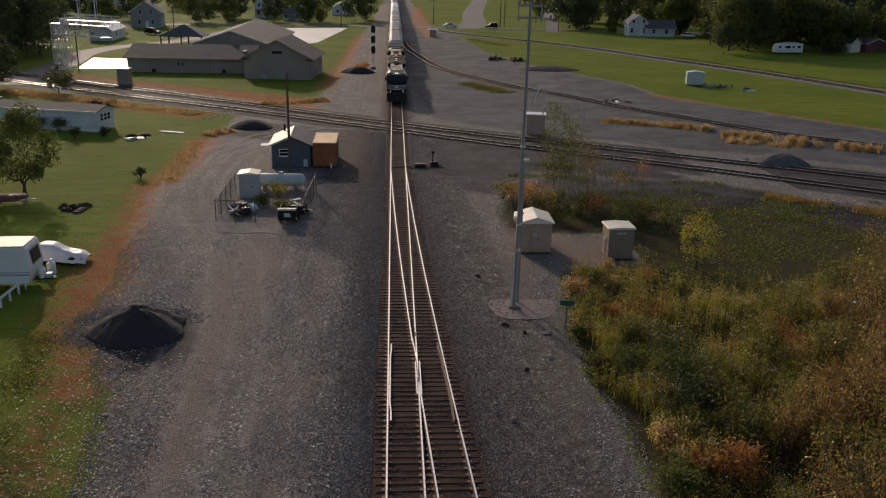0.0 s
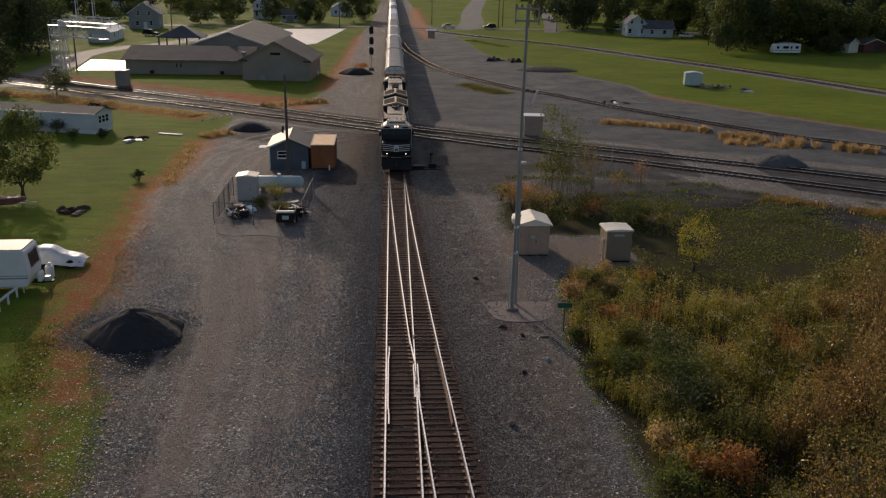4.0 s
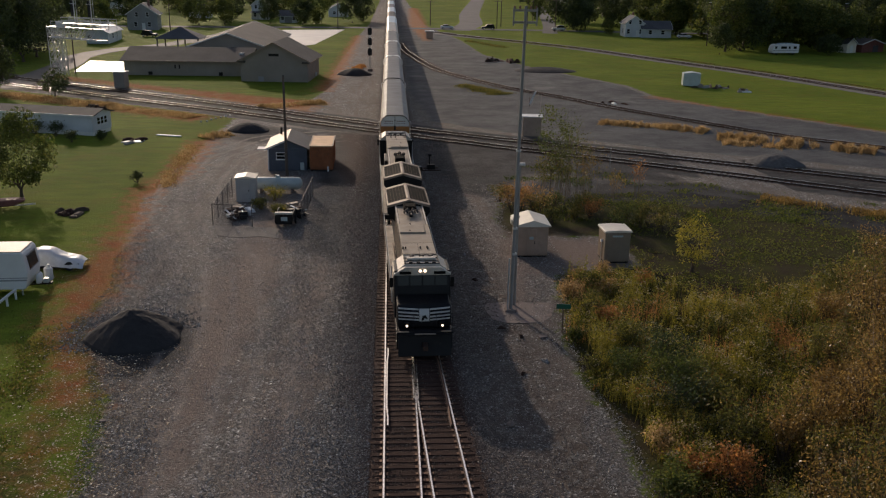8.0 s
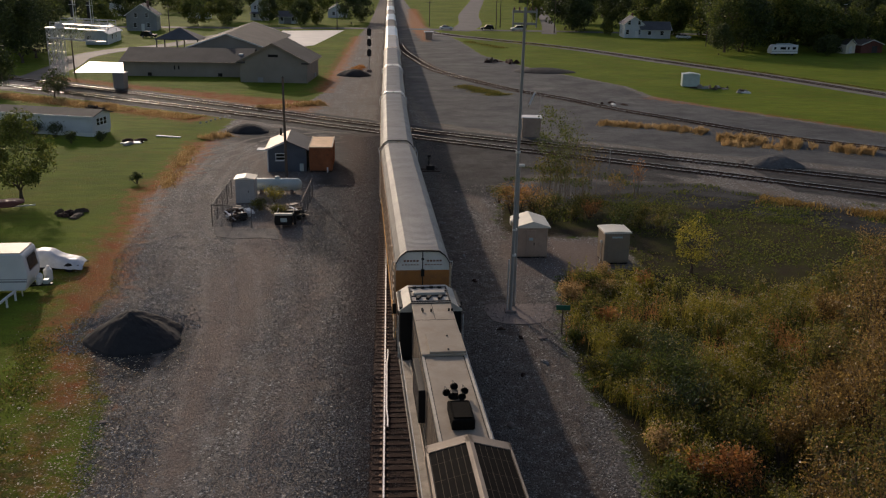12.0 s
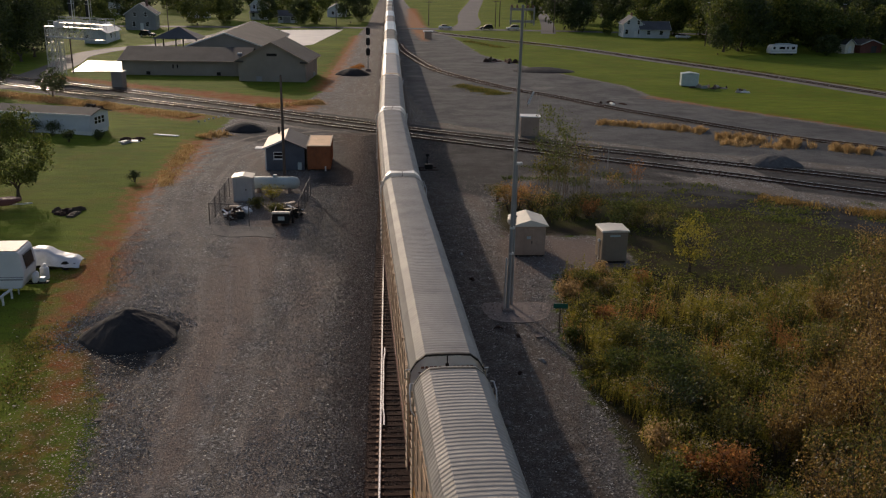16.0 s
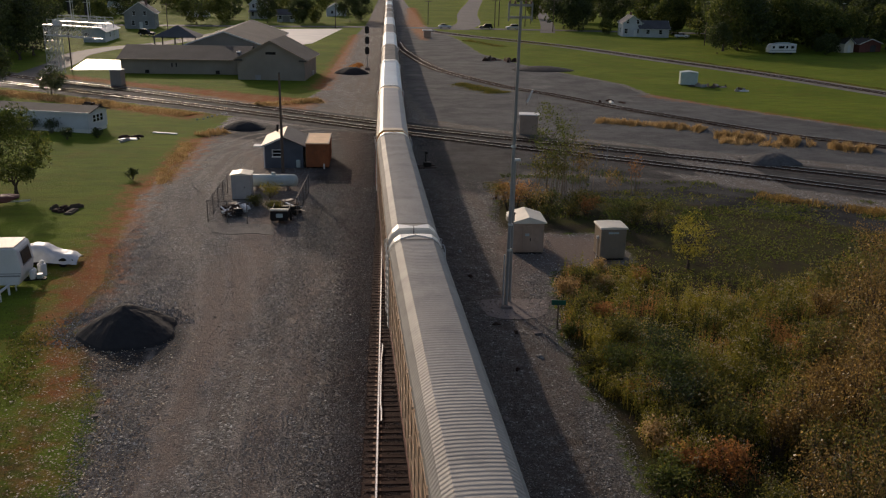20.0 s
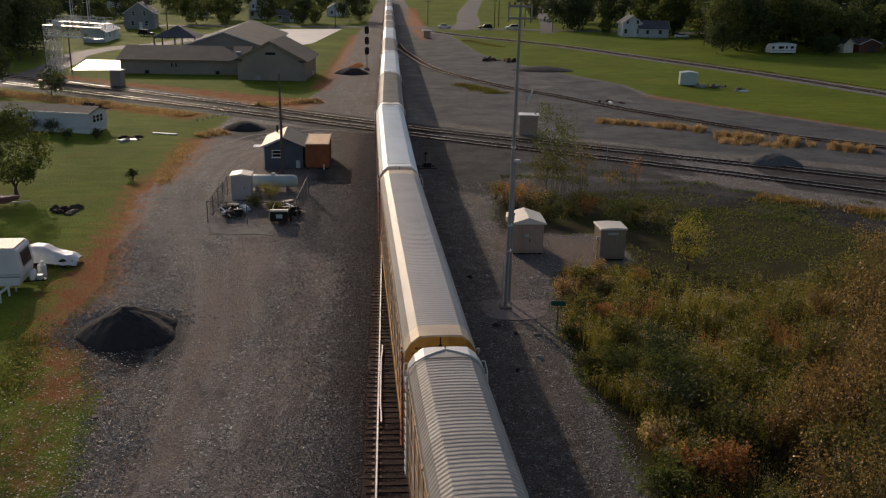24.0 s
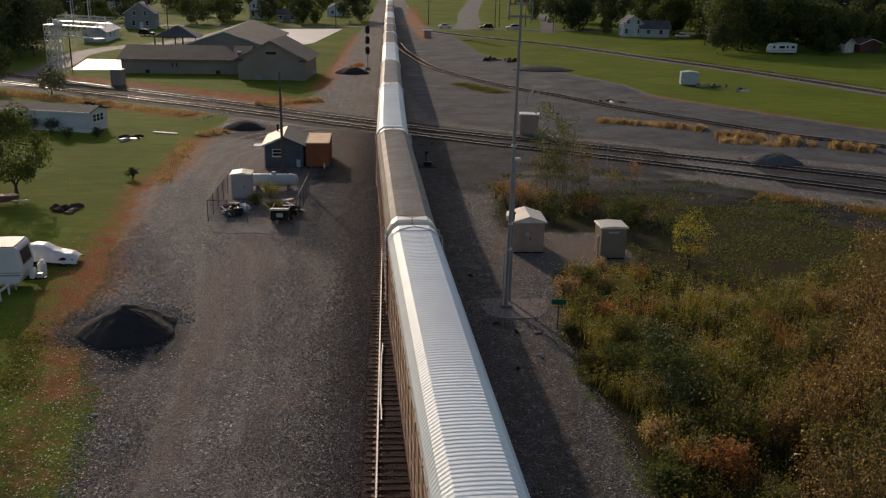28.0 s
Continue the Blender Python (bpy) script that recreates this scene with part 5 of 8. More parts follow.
def window_on(house, x, y, z, w, h, axis, out, frame="white_paint"):
    """A window with frame, sill and pane on a wall that looks along the axis."""
    fr, pa = Build(), Build()
    t = 0.07

    def bx(b, a0, a1, z0, z1, d0, d1):
        d0, d1 = sorted((out * d0, out * d1))
        if axis == "y":
            b.box(x + a0, x + a1, y + d0, y + d1, z + z0, z + z1)
        else:
            b.box(x + d0, x + d1, y + a0, y + a1, z + z0, z + z1)
    for a0, a1, z0, z1 in ((-w / 2, w / 2, h - t, h), (-w / 2, w / 2, 0, t), (-w / 2, -w / 2 + t, t, h - t), (w / 2 - t, w / 2, t, h - t), (-w / 2 + t, w / 2 - t, h / 2 - t / 2, h / 2 + t / 2)):
        bx(fr, a0, a1, z0, z1, -0.02, 0.05)
    bx(pa, -w / 2 + t, w / 2 - t, t, h - t, -0.02, 0.02)
    win = part("window", fr, [M[frame]], house)
    part("pane", pa, [M["dark_glass"]], win)
    sill = Build()
    bx(sill, -w / 2 - 0.05, w / 2 + 0.05, -0.06, 0.0, -0.02, 0.09)
    part("sill", sill, [M[frame]], win)


def door_on(house, x, y, z, w, h, axis, out, m="white_paint"):
    d = Build()
    a, c = sorted((out * -0.02, out * 0.05))
    if axis == "y":
        d.box(x - w / 2, x + w / 2, y + a, y + c, z, z + h)
    else:
        d.box(x + a, x + c, y - w / 2, y + w / 2, z, z + h)
    part("door", d, [M[m]], house)


def gable_house(name, x, y, rz, w, l, eave, ridge, wall, roof, label, category="house", windows=(), doors=(), over=0.45, chimney=None, trim="white_paint"):
    """A house w wide (x) and l deep (y), its ridge along y; the front gable looks to -y."""
    ho = thing(name, x, y, 0, rz, label, category)
    prof = [(-w / 2, -0.2), (w / 2, -0.2), (w / 2, eave), (0, ridge), (-w / 2, eave)]
    part("wall", Build().prism(prof, "y", -l / 2, l / 2), [M[wall]], ho)
    sl = (ridge - eave) / (w / 2)
    b = Build()
    slab_roof(b, [(-w / 2 - over, eave - over * sl + 0.16), (0, ridge + 0.16), (w / 2 + over, eave - over * sl + 0.16)], -l / 2 - over, l / 2 + over)
    part("roof", b, [M[roof]], ho)
    for s in (-1, 1):
        f = Build()
        ye = s * (l / 2 + over)
        a, c = sorted((ye, ye + s * 0.04))
        for q in (-1, 1):
            f.prism([(0, ridge + 0.20), (q * (w / 2 + over), eave - over * sl + 0.20), (q * (w / 2 + over), eave - over * sl - 0.04), (0, ridge - 0.04)], "y", a, c)
        part("fascia", f, [M[trim]], ho)
        g = Build().box(min(s * (w / 2 + over), s * (w / 2 + over + 0.1)), max(s * (w / 2 + over), s * (w / 2 + over + 0.1)), -l / 2 - over, l / 2 + over, eave - over * sl - 0.02, eave - over * sl + 0.1)
        part("gutter", g, [M[trim]], ho)
    for side, pos, z, ww, hh in windows:
        if side in "fb":
            window_on(ho, pos, (-l / 2 if side == "f" else l / 2), z, ww, hh, "y", -1 if side == "f" else 1)
        else:
            window_on(ho, (-w / 2 if side == "l" else w / 2), pos, z, ww, hh, "x", -1 if side == "l" else 1)
    for side, pos, ww, hh, m in doors:
        if side in "fb":
            door_on(ho, pos, (-l / 2 if side == "f" else l / 2), 0, ww, hh, "y", -1 if side == "f" else 1, m)
        else:
            door_on(ho, (-w / 2 if side == "l" else w / 2), pos, 0, ww, hh, "x", -1 if side == "l" else 1, m)
    if chimney:
        cx, cy = chimney
        part("chimney", Build().box(cx - 0.35, cx + 0.35, cy - 0.3, cy + 0.3, eave, ridge + 0.9), [M["brick_red"]], ho, "", 0.03)
    return ho


hall = gable_house("assembly_hall", -20.7, 168.9, -4.5, 12.0, 13.0, 3.75, 6.8, "tan_brick", "shingle", "low tan hall with brown shingled gable roof", "building",
                   doors=[("f", -2.4, 1.0, 0.9, "siding_grey")], over=0.6, trim="dusty_trim")
part("gable_vent", Build().box(-0.9, 0.9, -6.57, -6.45, 4.5, 4.95), [M["black_steel"]], hall, "dark louvred vent")
for s in (-1, 1):
    part("soffit", Build().box(min(s * 5.1, s * 6.5), max(s * 5.1, s * 6.5), -7.05, -6.51, 3.35, 3.62), [M["shingle"]], hall)
part("lamp", Build().box(6.02, 6.25, 2.0, 2.4, 0.2, 0.9), [M["white_paint"]], hall)
for i in range(6):
    part("wall_panel", Build().box(-5.9 + i * 1.97, -4.0 + i * 1.97, -6.525, -6.502, 0.0, 3.7), [M["tan_brick"]], hall)
wing = thing("hall_wing", -39.3, 170.4, 0, -1.2, "long low tan wing with brown shingled roof", "building")
part("wall", Build().box(-10.6, 13.0, 0, 12.5, -0.2, 2.85), [M["tan_brick"]], wing)
part("roof", Build().prism([(-0.7, 2.7), (6.5, 4.75), (13.2, 2.7), (13.2, 2.57), (6.5, 4.6), (-0.7, 2.57)], "x", -11.2, 12.9), [M["shingle"]], wing)
part("fascia", Build().box(-11.2, 12.9, -0.76, -0.70, 2.55, 2.75), [M["dusty_trim"]], wing)
for i in range(12):
    part("wall_panel", Build().box(-10.5 + i * 1.93, -8.63 + i * 1.93, -0.025, -0.002, 0.0, 2.6), [M["tan_brick"]], wing)
for x in (-5.8, 7.2):
    part("wall_unit", Build().box(x - 0.35, x + 0.35, -0.3, -0.02, 0.1, 0.7), [M["black_steel"]], wing, "", 0.02)
for x in (-1.2, -0.4):
    part("wall_vent", Build().box(x - 0.12, x + 0.12, -0.06, -0.02, 1.3, 2.0), [M["black_steel"]], wing)
part("roof_unit", Build().box(10.2, 11.0, 3.0, 3.9, 3.6, 4.0), [M["white_paint"]], wing, "white roof hatch", 0.03)
gym = gable_house("gymnasium", -33.0, 202.5, 0.5, 16.5, 40, 4.1, 6.9, "tan_brick", "shingle", "large tan gabled hall behind the low wing", "building", over=0.5, trim="white_paint")

pav = thing("pavilion", -51.0, 223.5, 0, 0, "open shelter with dark hipped roof on posts", "shelter")
hip = Build()
for k in range(4):
    c = [(-5.4, -4.4, 2.9), (5.4, -4.4, 2.9), (5.4, 4.4, 2.9), (-5.4, 4.4, 2.9)]
    hip.face([c[k], c[(k + 1) % 4], (0, 0, 5.5)])
hip.face([(-5.4, -4.4, 2.8), (5.4, -4.4, 2.8), (5.4, 4.4, 2.8), (-5.4, 4.4, 2.8)])
part("roof", hip, [M["shingle_grey"]], pav)
for x in (-4.8, 0.0, 4.8):
    for y in (-3.9, 3.9):
        part("post", Build().box(x - 0.15, x + 0.15, y - 0.15, y + 0.15, -0.1, 2.86), [M["tan_brick"]], pav, "", 0.02)

# the mobile home by the lawn
mob = thing("mobile_home", -42.6, 112.0, 0, -15, "long white mobile home with grey low roof", "mobile home")
part("wall", Build().prism([(-2.0, 0.45), (2.0, 0.45), (2.0, 2.45), (0, 2.95), (-2.0, 2.45)], "x", -9.5, 7.2), [M["siding_white"]], mob, "white clapboard walls")
part("skirt", Build().box(-9.4, 7.1, -1.95, 1.95, -0.1, 0.47), [M["white_paint"]], mob)
part("roof", Build().prism([(-2.3, 2.46), (0, 3.06), (2.3, 2.46), (2.3, 2.36), (0, 2.94), (-2.3, 2.36)], "x", -9.8, 7.6), [M["mobile_roof"]], mob)
part("fascia", Build().box(-9.8, 7.6, -2.34, -2.29, 2.32, 2.5), [M["white_paint"]], mob)
for i in range(8):
    part("siding_board", Build().box(-9.5, 7.2, -2.02, -1.995, 0.55 + i * 0.23, 0.75 + i * 0.23), [M["siding_white"]], mob)
for x, w, h in ((-6.6, 1.2, 1.2), (-3.9, 1.3, 1.3), (-8.6, 0.9, 1.0)):
    window_on(mob, x, -2.02, 0.95, w, h, "y", -1)
door_on(mob, -1.8, -2.02, 0.5, 0.85, 1.95, "y", -1)
part("door_glass", Build().box(-2.05, -1.55, -2.09, -2.07, 1.25, 2.2), [M["dark_glass"]], mob)
for y in (-0.75, 0.0, 0.75):
    window_on(mob, 7.2, y, 1.15, 0.72, 0.95, "x", 1)
part("chimney", Build().cyl((-7.3, 0.5, 2.7), (-7.3, 0.5, 3.3), 0.09, None, 8), [M["steel_galv"]], mob)
part("steps", Build().box(-2.4, -1.2, -2.9, -2.05, -0.1, 0.25).box(-2.4, -1.2, -2.5, -2.05, 0.25, 0.47), [M["concrete"]], mob)

# town houses in the distance
W2 = [("f", -2, 1.0, 1.0, 1.5), ("f", 2, 1.0, 1.0, 1.5), ("f", -1.6, 4.0, 0.9, 1.4), ("f", 1.6, 4.0, 0.9, 1.4), ("r", -2, 1, 1, 1.5), ("r", 2, 1, 1, 1.5), ("r", 0, 4, 0.9, 1.3), ("l", 0, 1, 1, 1.5)]
W1 = [("f", -1.8, 1.0, 1.1, 1.3), ("r", -2.5, 1, 1.1, 1.3), ("r", 2.5, 1, 1.1, 1.3), ("l", -2, 1, 1.1, 1.3), ("l", 2, 1, 1.1, 1.3)]
gable_house("house", -78, 294, 8, 9, 11, 4.8, 7.9, "siding_grey", "shingle_grey", "two-storey grey house with pale trim", "house", W2, [("f", 0.3, 1.0, 2.1, "white_paint")], 0.5, (1.5, 1))
gable_house("house", -50.2, 358, 3, 6.4, 9, 5.4, 8.2, "siding_white", "shingle_grey", "white two-storey house with dark steep roof", "house", W2, [("f", 0.0, 1.0, 2.1, "white_paint")], 0.4, (-1, 2))
part_porch = thing("porch", -50.2, 352.6, 0, 3, "dark roofed porch of the white house", "porch")
part("roof", Build().prism([(-1.2, 2.6), (0.9, 3.1), (0.9, 2.95), (-1.2, 2.5)], "x", -3.3, 3.3), [M["shingle_grey"]], part_porch)
for x in (-3, -1, 1, 3):
    part("post", Build().box(x - 0.08, x + 0.08, -1.1, -0.94, -0.1, 2.55), [M["white_paint"]], part_porch)
gable_house("garage", -37.5, 338.5, 92, 7, 6.4, 2.5, 4.2, "siding_white", "shingle_grey", "low white garage with grey roof", "garage", W1, [("l", 0, 2.6, 2.1, "siding_grey")])
gable_house("house", -22, 384, 5, 8, 9, 3.0, 5.2, "siding_white", "shingle_grey", "small white house among trees", "house", W1, [("f", 0.8, 1.0, 2.1, "white_paint")])
gable_house("house", -74, 361, 95, 9, 8, 2.8, 5.0, "siding_white", "shingle", "white bungalow with wide garage door", "house", W1, [("r", 0, 3.6, 2.2, "dark_roof")])
gable_house("house", -75.8, 245, 4, 5.4, 16, 2.7, 4.2, "siding_white", "white_paint", "pale blue-white low house with bright metal roof", "house", W1, [("r", 3, 1.0, 2.1, "white_paint")], 0.4)
gable_house("house", 77.4, 290, -3, 6.0, 8, 4.2, 6.4, "siding_white", "shingle_grey", "white two-storey farmhouse with grey roof", "house", W2, [("f", 1.0, 1.0, 2.1, "white_paint")], 0.35, (0.5, 2.5))
gable_house("house", 84.0, 288, 88, 7.0, 9.4, 2.7, 4.9, "siding_white", "shingle_grey", "low white rear wing of the farmhouse", "house", W1, [("r", 0.8, 1.0, 2.1, "dark_roof")], 0.4)
gable_house("shed", 122.5, 240, 30, 4.2, 5.2, 2.4, 3.7, "tan_roof", "shingle", "small cream garden shed", "shed", (), [("f", 0.0, 1.2, 1.9, "white_paint")], 0.25)
gable_house("shed", 130, 243, 20, 8, 6, 2.2, 3.4, "red_trim", "shingle", "dark low shed beside the cream one", "shed", (), [("f", 1.0, 2.0, 1.8, "dark_roof")], 0.3)
gable_house("house", 88, 462, 0, 12, 9, 3.0, 5.5, "siding_white", "shingle_grey", "pale far house by the road", "house", W1, [("f", 2, 1.0, 2.1, "white_paint")])
gable_house("house", -110, 372, 20, 9, 10, 3.0, 5.6, "siding_white", "shingle", "white house behind the trees", "house", W1, [("f", 1, 1.0, 2.1, "white_paint")])
gable_house("house", -128, 300, -10, 9, 11, 3.2, 6.0, "siding_grey", "shingle", "grey house in the shade of trees", "house", W1, [("f", 1, 1.0, 2.1, "white_paint")])

# ---- yard shed, orange container and fenced compound ----
sh = thing("yard_shed", -11.0, 92.6, 0, 2, "dark blue yard shed with rusty tan roof", "shed")
shp = [(-1.95, -0.1), (1.95, -0.1), (1.95, 2.3), (0.0, 3.12), (-1.95, 2.3)]
part("wall", Build().prism(shp, "y", -3.0, 3.0), [M["blue_siding"]], sh, "dark blue board walls")
for i in range(9):
    part("siding_board", Build().box(-1.93 + i * 0.43, -1.53 + i * 0.43, -3.03, -3.0, 0.0, 2.28), [M["blue_siding"]], sh)
# The roof's sunlit and shaded sides are put into two slope colours.
part("roof_west", Build().prism([(-2.25, 2.26), (0.0, 3.23), (0.0, 3.13), (-2.25, 2.16)], "y", -3.35, 3.3), [M["shed_roof"]], sh, "rusty tan roof slope, coloured lighter as the sunlit side")
part("roof_east", Build().prism([(0.0, 3.23), (2.25, 2.26), (2.25, 2.16), (0.0, 3.13)], "y", -3.35, 3.3), [M["dark_roof"]], sh, "roof slope coloured dark as the shaded side")
part("verge", Build().prism([(-2.28, 2.31), (0, 3.29), (0, 3.1), (-2.28, 2.13)], "y", -3.40, -3.35), [M["white_paint"]], sh)
window_on(sh, -0.7, -3.03, 1.15, 0.95, 0.75, "y", -1)
door_on(sh, 0.75, -3.03, 0.0, 0.8, 2.0, "y", -1, "blue_siding")
part("awning", Build().box(-3.1, -1.96, -2.4, -1.1, 2.05, 2.12), [M["white_paint"]], sh, "small white awning")
part("corner_board", Build().box(-2.0, -1.9, -3.06, -3.0, 0, 2.28), [M["white_paint"]], sh)
part("meter_box", Build().box(1.25, 1.65, -3.35, -3.05, 0.1, 0.85), [M["tank_white"]], sh, "", 0.03)
part("chimney", Build().cyl((-1.0, 2.3, 2.6), (-1.0, 2.3, 3.4), 0.11, None, 8).cyl((-1.0, 2.3, 3.4), (-1.0, 2.3, 3.55), 0.17, 0.05, 8), [M["black_steel"]], sh)
oc = thing("storage_container", -7.55, 92.5, 0, 1, "rusty orange steel container with tan lid", "container")
part("body", Build().box(-1.15, 1.15, -3.0, 3.0, 0.12, 2.46), [M["orange_box"]], oc, "", 0.02)
for i in range(8):
    part("rib", Build().box(-1.06 + i * 0.28, -0.98 + i * 0.28, -3.04, -2.99, 0.2, 2.4), [M["orange_box"]], oc)
    part("rib", Build().box(1.14, 1.19, -2.8 + i * 0.75, -2.6 + i * 0.75, 0.2, 2.4), [M["orange_box"]], oc)
part("lid", Build().box(-1.2, 1.2, -3.06, 3.06, 2.46, 2.53), [M["rust_lid"]], oc, "sunlit tan roof sheet", 0.01)
part("lid_rim", Build().box(-1.22, -1.12, -3.08, 3.08, 2.53, 2.58).box(1.12, 1.22, -3.08, 3.08, 2.53, 2.58).box(-1.12, 1.12, -3.08, -2.98, 2.53, 2.58), [M["dusty_trim"]], oc)
part("skid", Build().box(-1.1, -0.9, -3, 3, -0.05, 0.12).box(0.9, 1.1, -3, 3, -0.05, 0.12), [M["tie"]], oc)
part("bollard", Build().box(0.6, 0.75, -3.3, -3.15, -0.05, 0.5), [M["white_paint"]], oc)

ub = thing("equipment_cabin", -13.2, 77.5, 0, 1, "pale grey equipment cabin with light roof", "cabin")
part("body", Build().box(-0.84, 0.84, -0.8, 0.8, 0.0, 2.2), [M["cabin_grey"]], ub, "", 0.03)
part("roof", Build().prism([(-0.94, 2.2), (0, 2.36), (0.94, 2.2), (0.94, 2.15), (-0.94, 2.15)], "y", -0.9, 0.9), [M["tan_roof"]], ub)
part("door", Build().box(-0.5, 0.4, -0.84, -0.8, 0.1, 2.0), [M["cabin_grey"]], ub, "", 0.01)
part("handle", Build().box(0.25, 0.32, -0.88, -0.84, 1.0, 1.15), [M["black_steel"]], ub)
tk = thing("gas_tank", -10.9, 80.4, 0, 0, "white horizontal propane tank on cradles", "tank")
part("vessel", Build().lathe([(0.02, -2.35), (0.3, -2.3), (0.5, -2.12), (0.58, -1.9), (0.58, 1.9), (0.5, 2.12), (0.3, 2.3), (0.02, 2.35)], 20, 0, (0, 0, 0.85), "x"), [M["tank_white"]], tk, "", 0, True)
part("dome", Build().cyl((0.1, 0, 1.4), (0.1, 0, 1.62), 0.22, 0.18, 12), [M["tank_white"]], tk)
for x in (-1.4, 1.4):
    part("saddle", Build().box(x - 0.12, x + 0.12, -0.45, 0.45, -0.05, 0.45), [M["concrete"]], tk)


def fence_run(f, a, b, h, n):
    """Chain-link: posts, top rail and thin wires."""
    a, b = Vector(a), Vector(b)
    for i in range(n + 1):
        p = a.lerp(b, i / n)
        part("post", Build().cyl((*p, -0.1), (*p, h + 0.05), 0.035, None, 6), [M["fence_wire"]], f)
    part("top_rail", Build().cyl((*a, h), (*b, h), 0.03, None, 6), [M["fence_wire"]], f)
    w = Build()
    ln = (b - a).length
    k = int(ln / 0.14)
    d = (b - a) / ln
    for i in range(-int(h / 0.14), k):
        for s in (-1, 1):
            x0, x1 = (i * 0.14, i * 0.14 + h) if s == 1 else (i * 0.14 + h, i * 0.14)
            z0, z1 = 0.0, h
            if min(x0, x1) < 0 or max(x0, x1) > ln:
                continue
            p, q = a + d * x0, a + d * x1
            w.cyl((*p, z0), (*q, z1), 0.004, None, 3)
    part("wire_mesh", w, [M["fence_wire"]], f, "thin galvanised wire mesh")["kind"] = "stuff"


fc = thing("chain_link_fence", 0, 0, 0, 0, "grey chain-link fence round the gas tank", "fence")
fence_run(fc, (-14.7, 69.4), (-14.7, 78.6), 1.75, 4)
fence_run(fc, (-14.7, 69.4), (-11.5, 68.9), 1.75, 2)
fence_run(fc, (-7.7, 70.3), (-7.5, 79.0), 1.75, 4)
rj = random.Random(3)
for k, (x, y) in enumerate(((-13.6, 71.5), (-13.0, 72.2), (-12.6, 71.3), (-13.9, 73.0), (-12.3, 72.6), (-13.2, 70.8), (-8.6, 72.2), (-8.2, 73.3), (-9.2, 73.0), (-8.0, 71.6), (-8.8, 74.2), (-13.4, 73.4))):
    b = Build()
    n = rj.randint(2, 4)
    for i in range(n):
        w, l, h = rj.uniform(0.15, 0.9), rj.uniform(0.2, 1.3), rj.uniform(0.06, 0.3)
        b.box(-w / 2, w / 2, -l / 2, l / 2, i * 0.16, i * 0.16 + h, 0, 0.04, 0.05)
    ob = single("scrap_board", b, [M[rj.choice(["white_paint", "dusty_trim", "black_steel", "steel_galv", "tie", "white_paint"])]], x, y, 0, rj.uniform(0, 180), "weathered scrap boards piled in the compound", "scrap", "scrap pieces", "", 0.01)
    ob.rotation_euler.x = rj.uniform(-0.2, 0.2)
for k in range(14):
    a = rj.random() < 0.5
    x, y = (-13.2 + rj.gauss(0, 0.55), 71.6 + rj.gauss(0, 0.6)) if a else (-8.4 + rj.gauss(0, 0.4), 72.4 + rj.gauss(0, 1.0))
    w, l = rj.uniform(0.1, 0.3), rj.uniform(0.6, 1.5)
    ob = single("loose_board", Build().box(-w / 2, w / 2, -l / 2, l / 2, 0.0, 0.05), [M[rj.choice(["white_paint", "pale_tan", "white_paint", "siding_white"])]], x, y, rj.uniform(0.3, 0.75), rj.uniform(0, 180), "pale board thrown on the scrap pile", "board", "loose boards", "", 0.008)
    ob.rotation_euler.x = rj.uniform(-0.5, 0.5)
single("concrete_slab", Build().prism([(-14.6, 69.2), (-13.9, 66.6), (-12.6, 65.9), (-10.6, 66.2), (-9.0, 65.7), (-9.2, 67.2), (-9.6, 68.7)], "z", -0.2, 0.005), [M["slab_grey"]], 0, 0, 0, 0, "smooth grey concrete apron before the compound", "concrete slab", "", "structure")
dp = thing("utility_trailer", -8.95, 69.5, 0, 0, "dark utility trailer with pale worn tailboard", "trailer")
dp.scale = (0.78, 0.9, 1.05)
part("bed", Build().box(-0.85, 0.85, -0.9, 1.9, 0.45, 0.62), [M["black_steel"]], dp)
part("front_panel", Build().box(-0.85, 0.85, -0.95, -0.88, 0.3, 1.05), [M["black_steel"]], dp)
part("top_board", Build().box(-0.92, 0.92, -1.0, -0.62, 1.05, 1.2), [M["tan_roof"]], dp, "pale worn board", 0.03)
part("label_plate", Build().box(-0.3, 0.35, -0.99, -0.955, 0.55, 0.85), [M["tank_white"]], dp)
for x in (-1, 1):
    part("side", Build().box(x * 0.85 - 0.03, x * 0.85 + 0.03, -0.9, 1.9, 0.6, 1.0), [M["black_steel"]], dp)
    part("wheel", Build().cyl((x * 0.92, 0.5, 0.32), (x * 1.1, 0.5, 0.32), 0.32, None, 14), [M["rubber"]], dp)

# ---- relay cabinets on the right side ----
ca = thing("relay_cabin", 9.85, 62.4, 0, 0, "brown steel relay cabin with cream gabled roof", "cabin")
part("body", Build().box(-1.12, 1.12, -1.35, 1.35, 0.1, 2.4), [M["tan_metal"]], ca, "", 0.02)
part("plinth", Build().box(-1.05, 1.05, -1.28, 1.28, -0.1, 0.1), [M["black_steel"]], ca)
part("roof", Build().prism([(-1.3, 2.38), (0, 2.8), (1.3, 2.38), (1.3, 2.3), (-1.3, 2.3)], "y", -1.5, 1.5), [M["tan_roof"]], ca, "sunlit cream roof", 0.015)
part("door", Build().box(-0.45, 0.25, -1.39, -1.35, 0.2, 2.1), [M["tan_metal"]], ca, "", 0.01)
part("notice", Build().box(-0.25, 0.05, -1.41, -1.39, 1.35, 1.55), [M["tank_white"]], ca)
part("handle", Build().box(0.1, 0.16, -1.43, -1.39, 1.0, 1.2), [M["black_steel"]], ca)
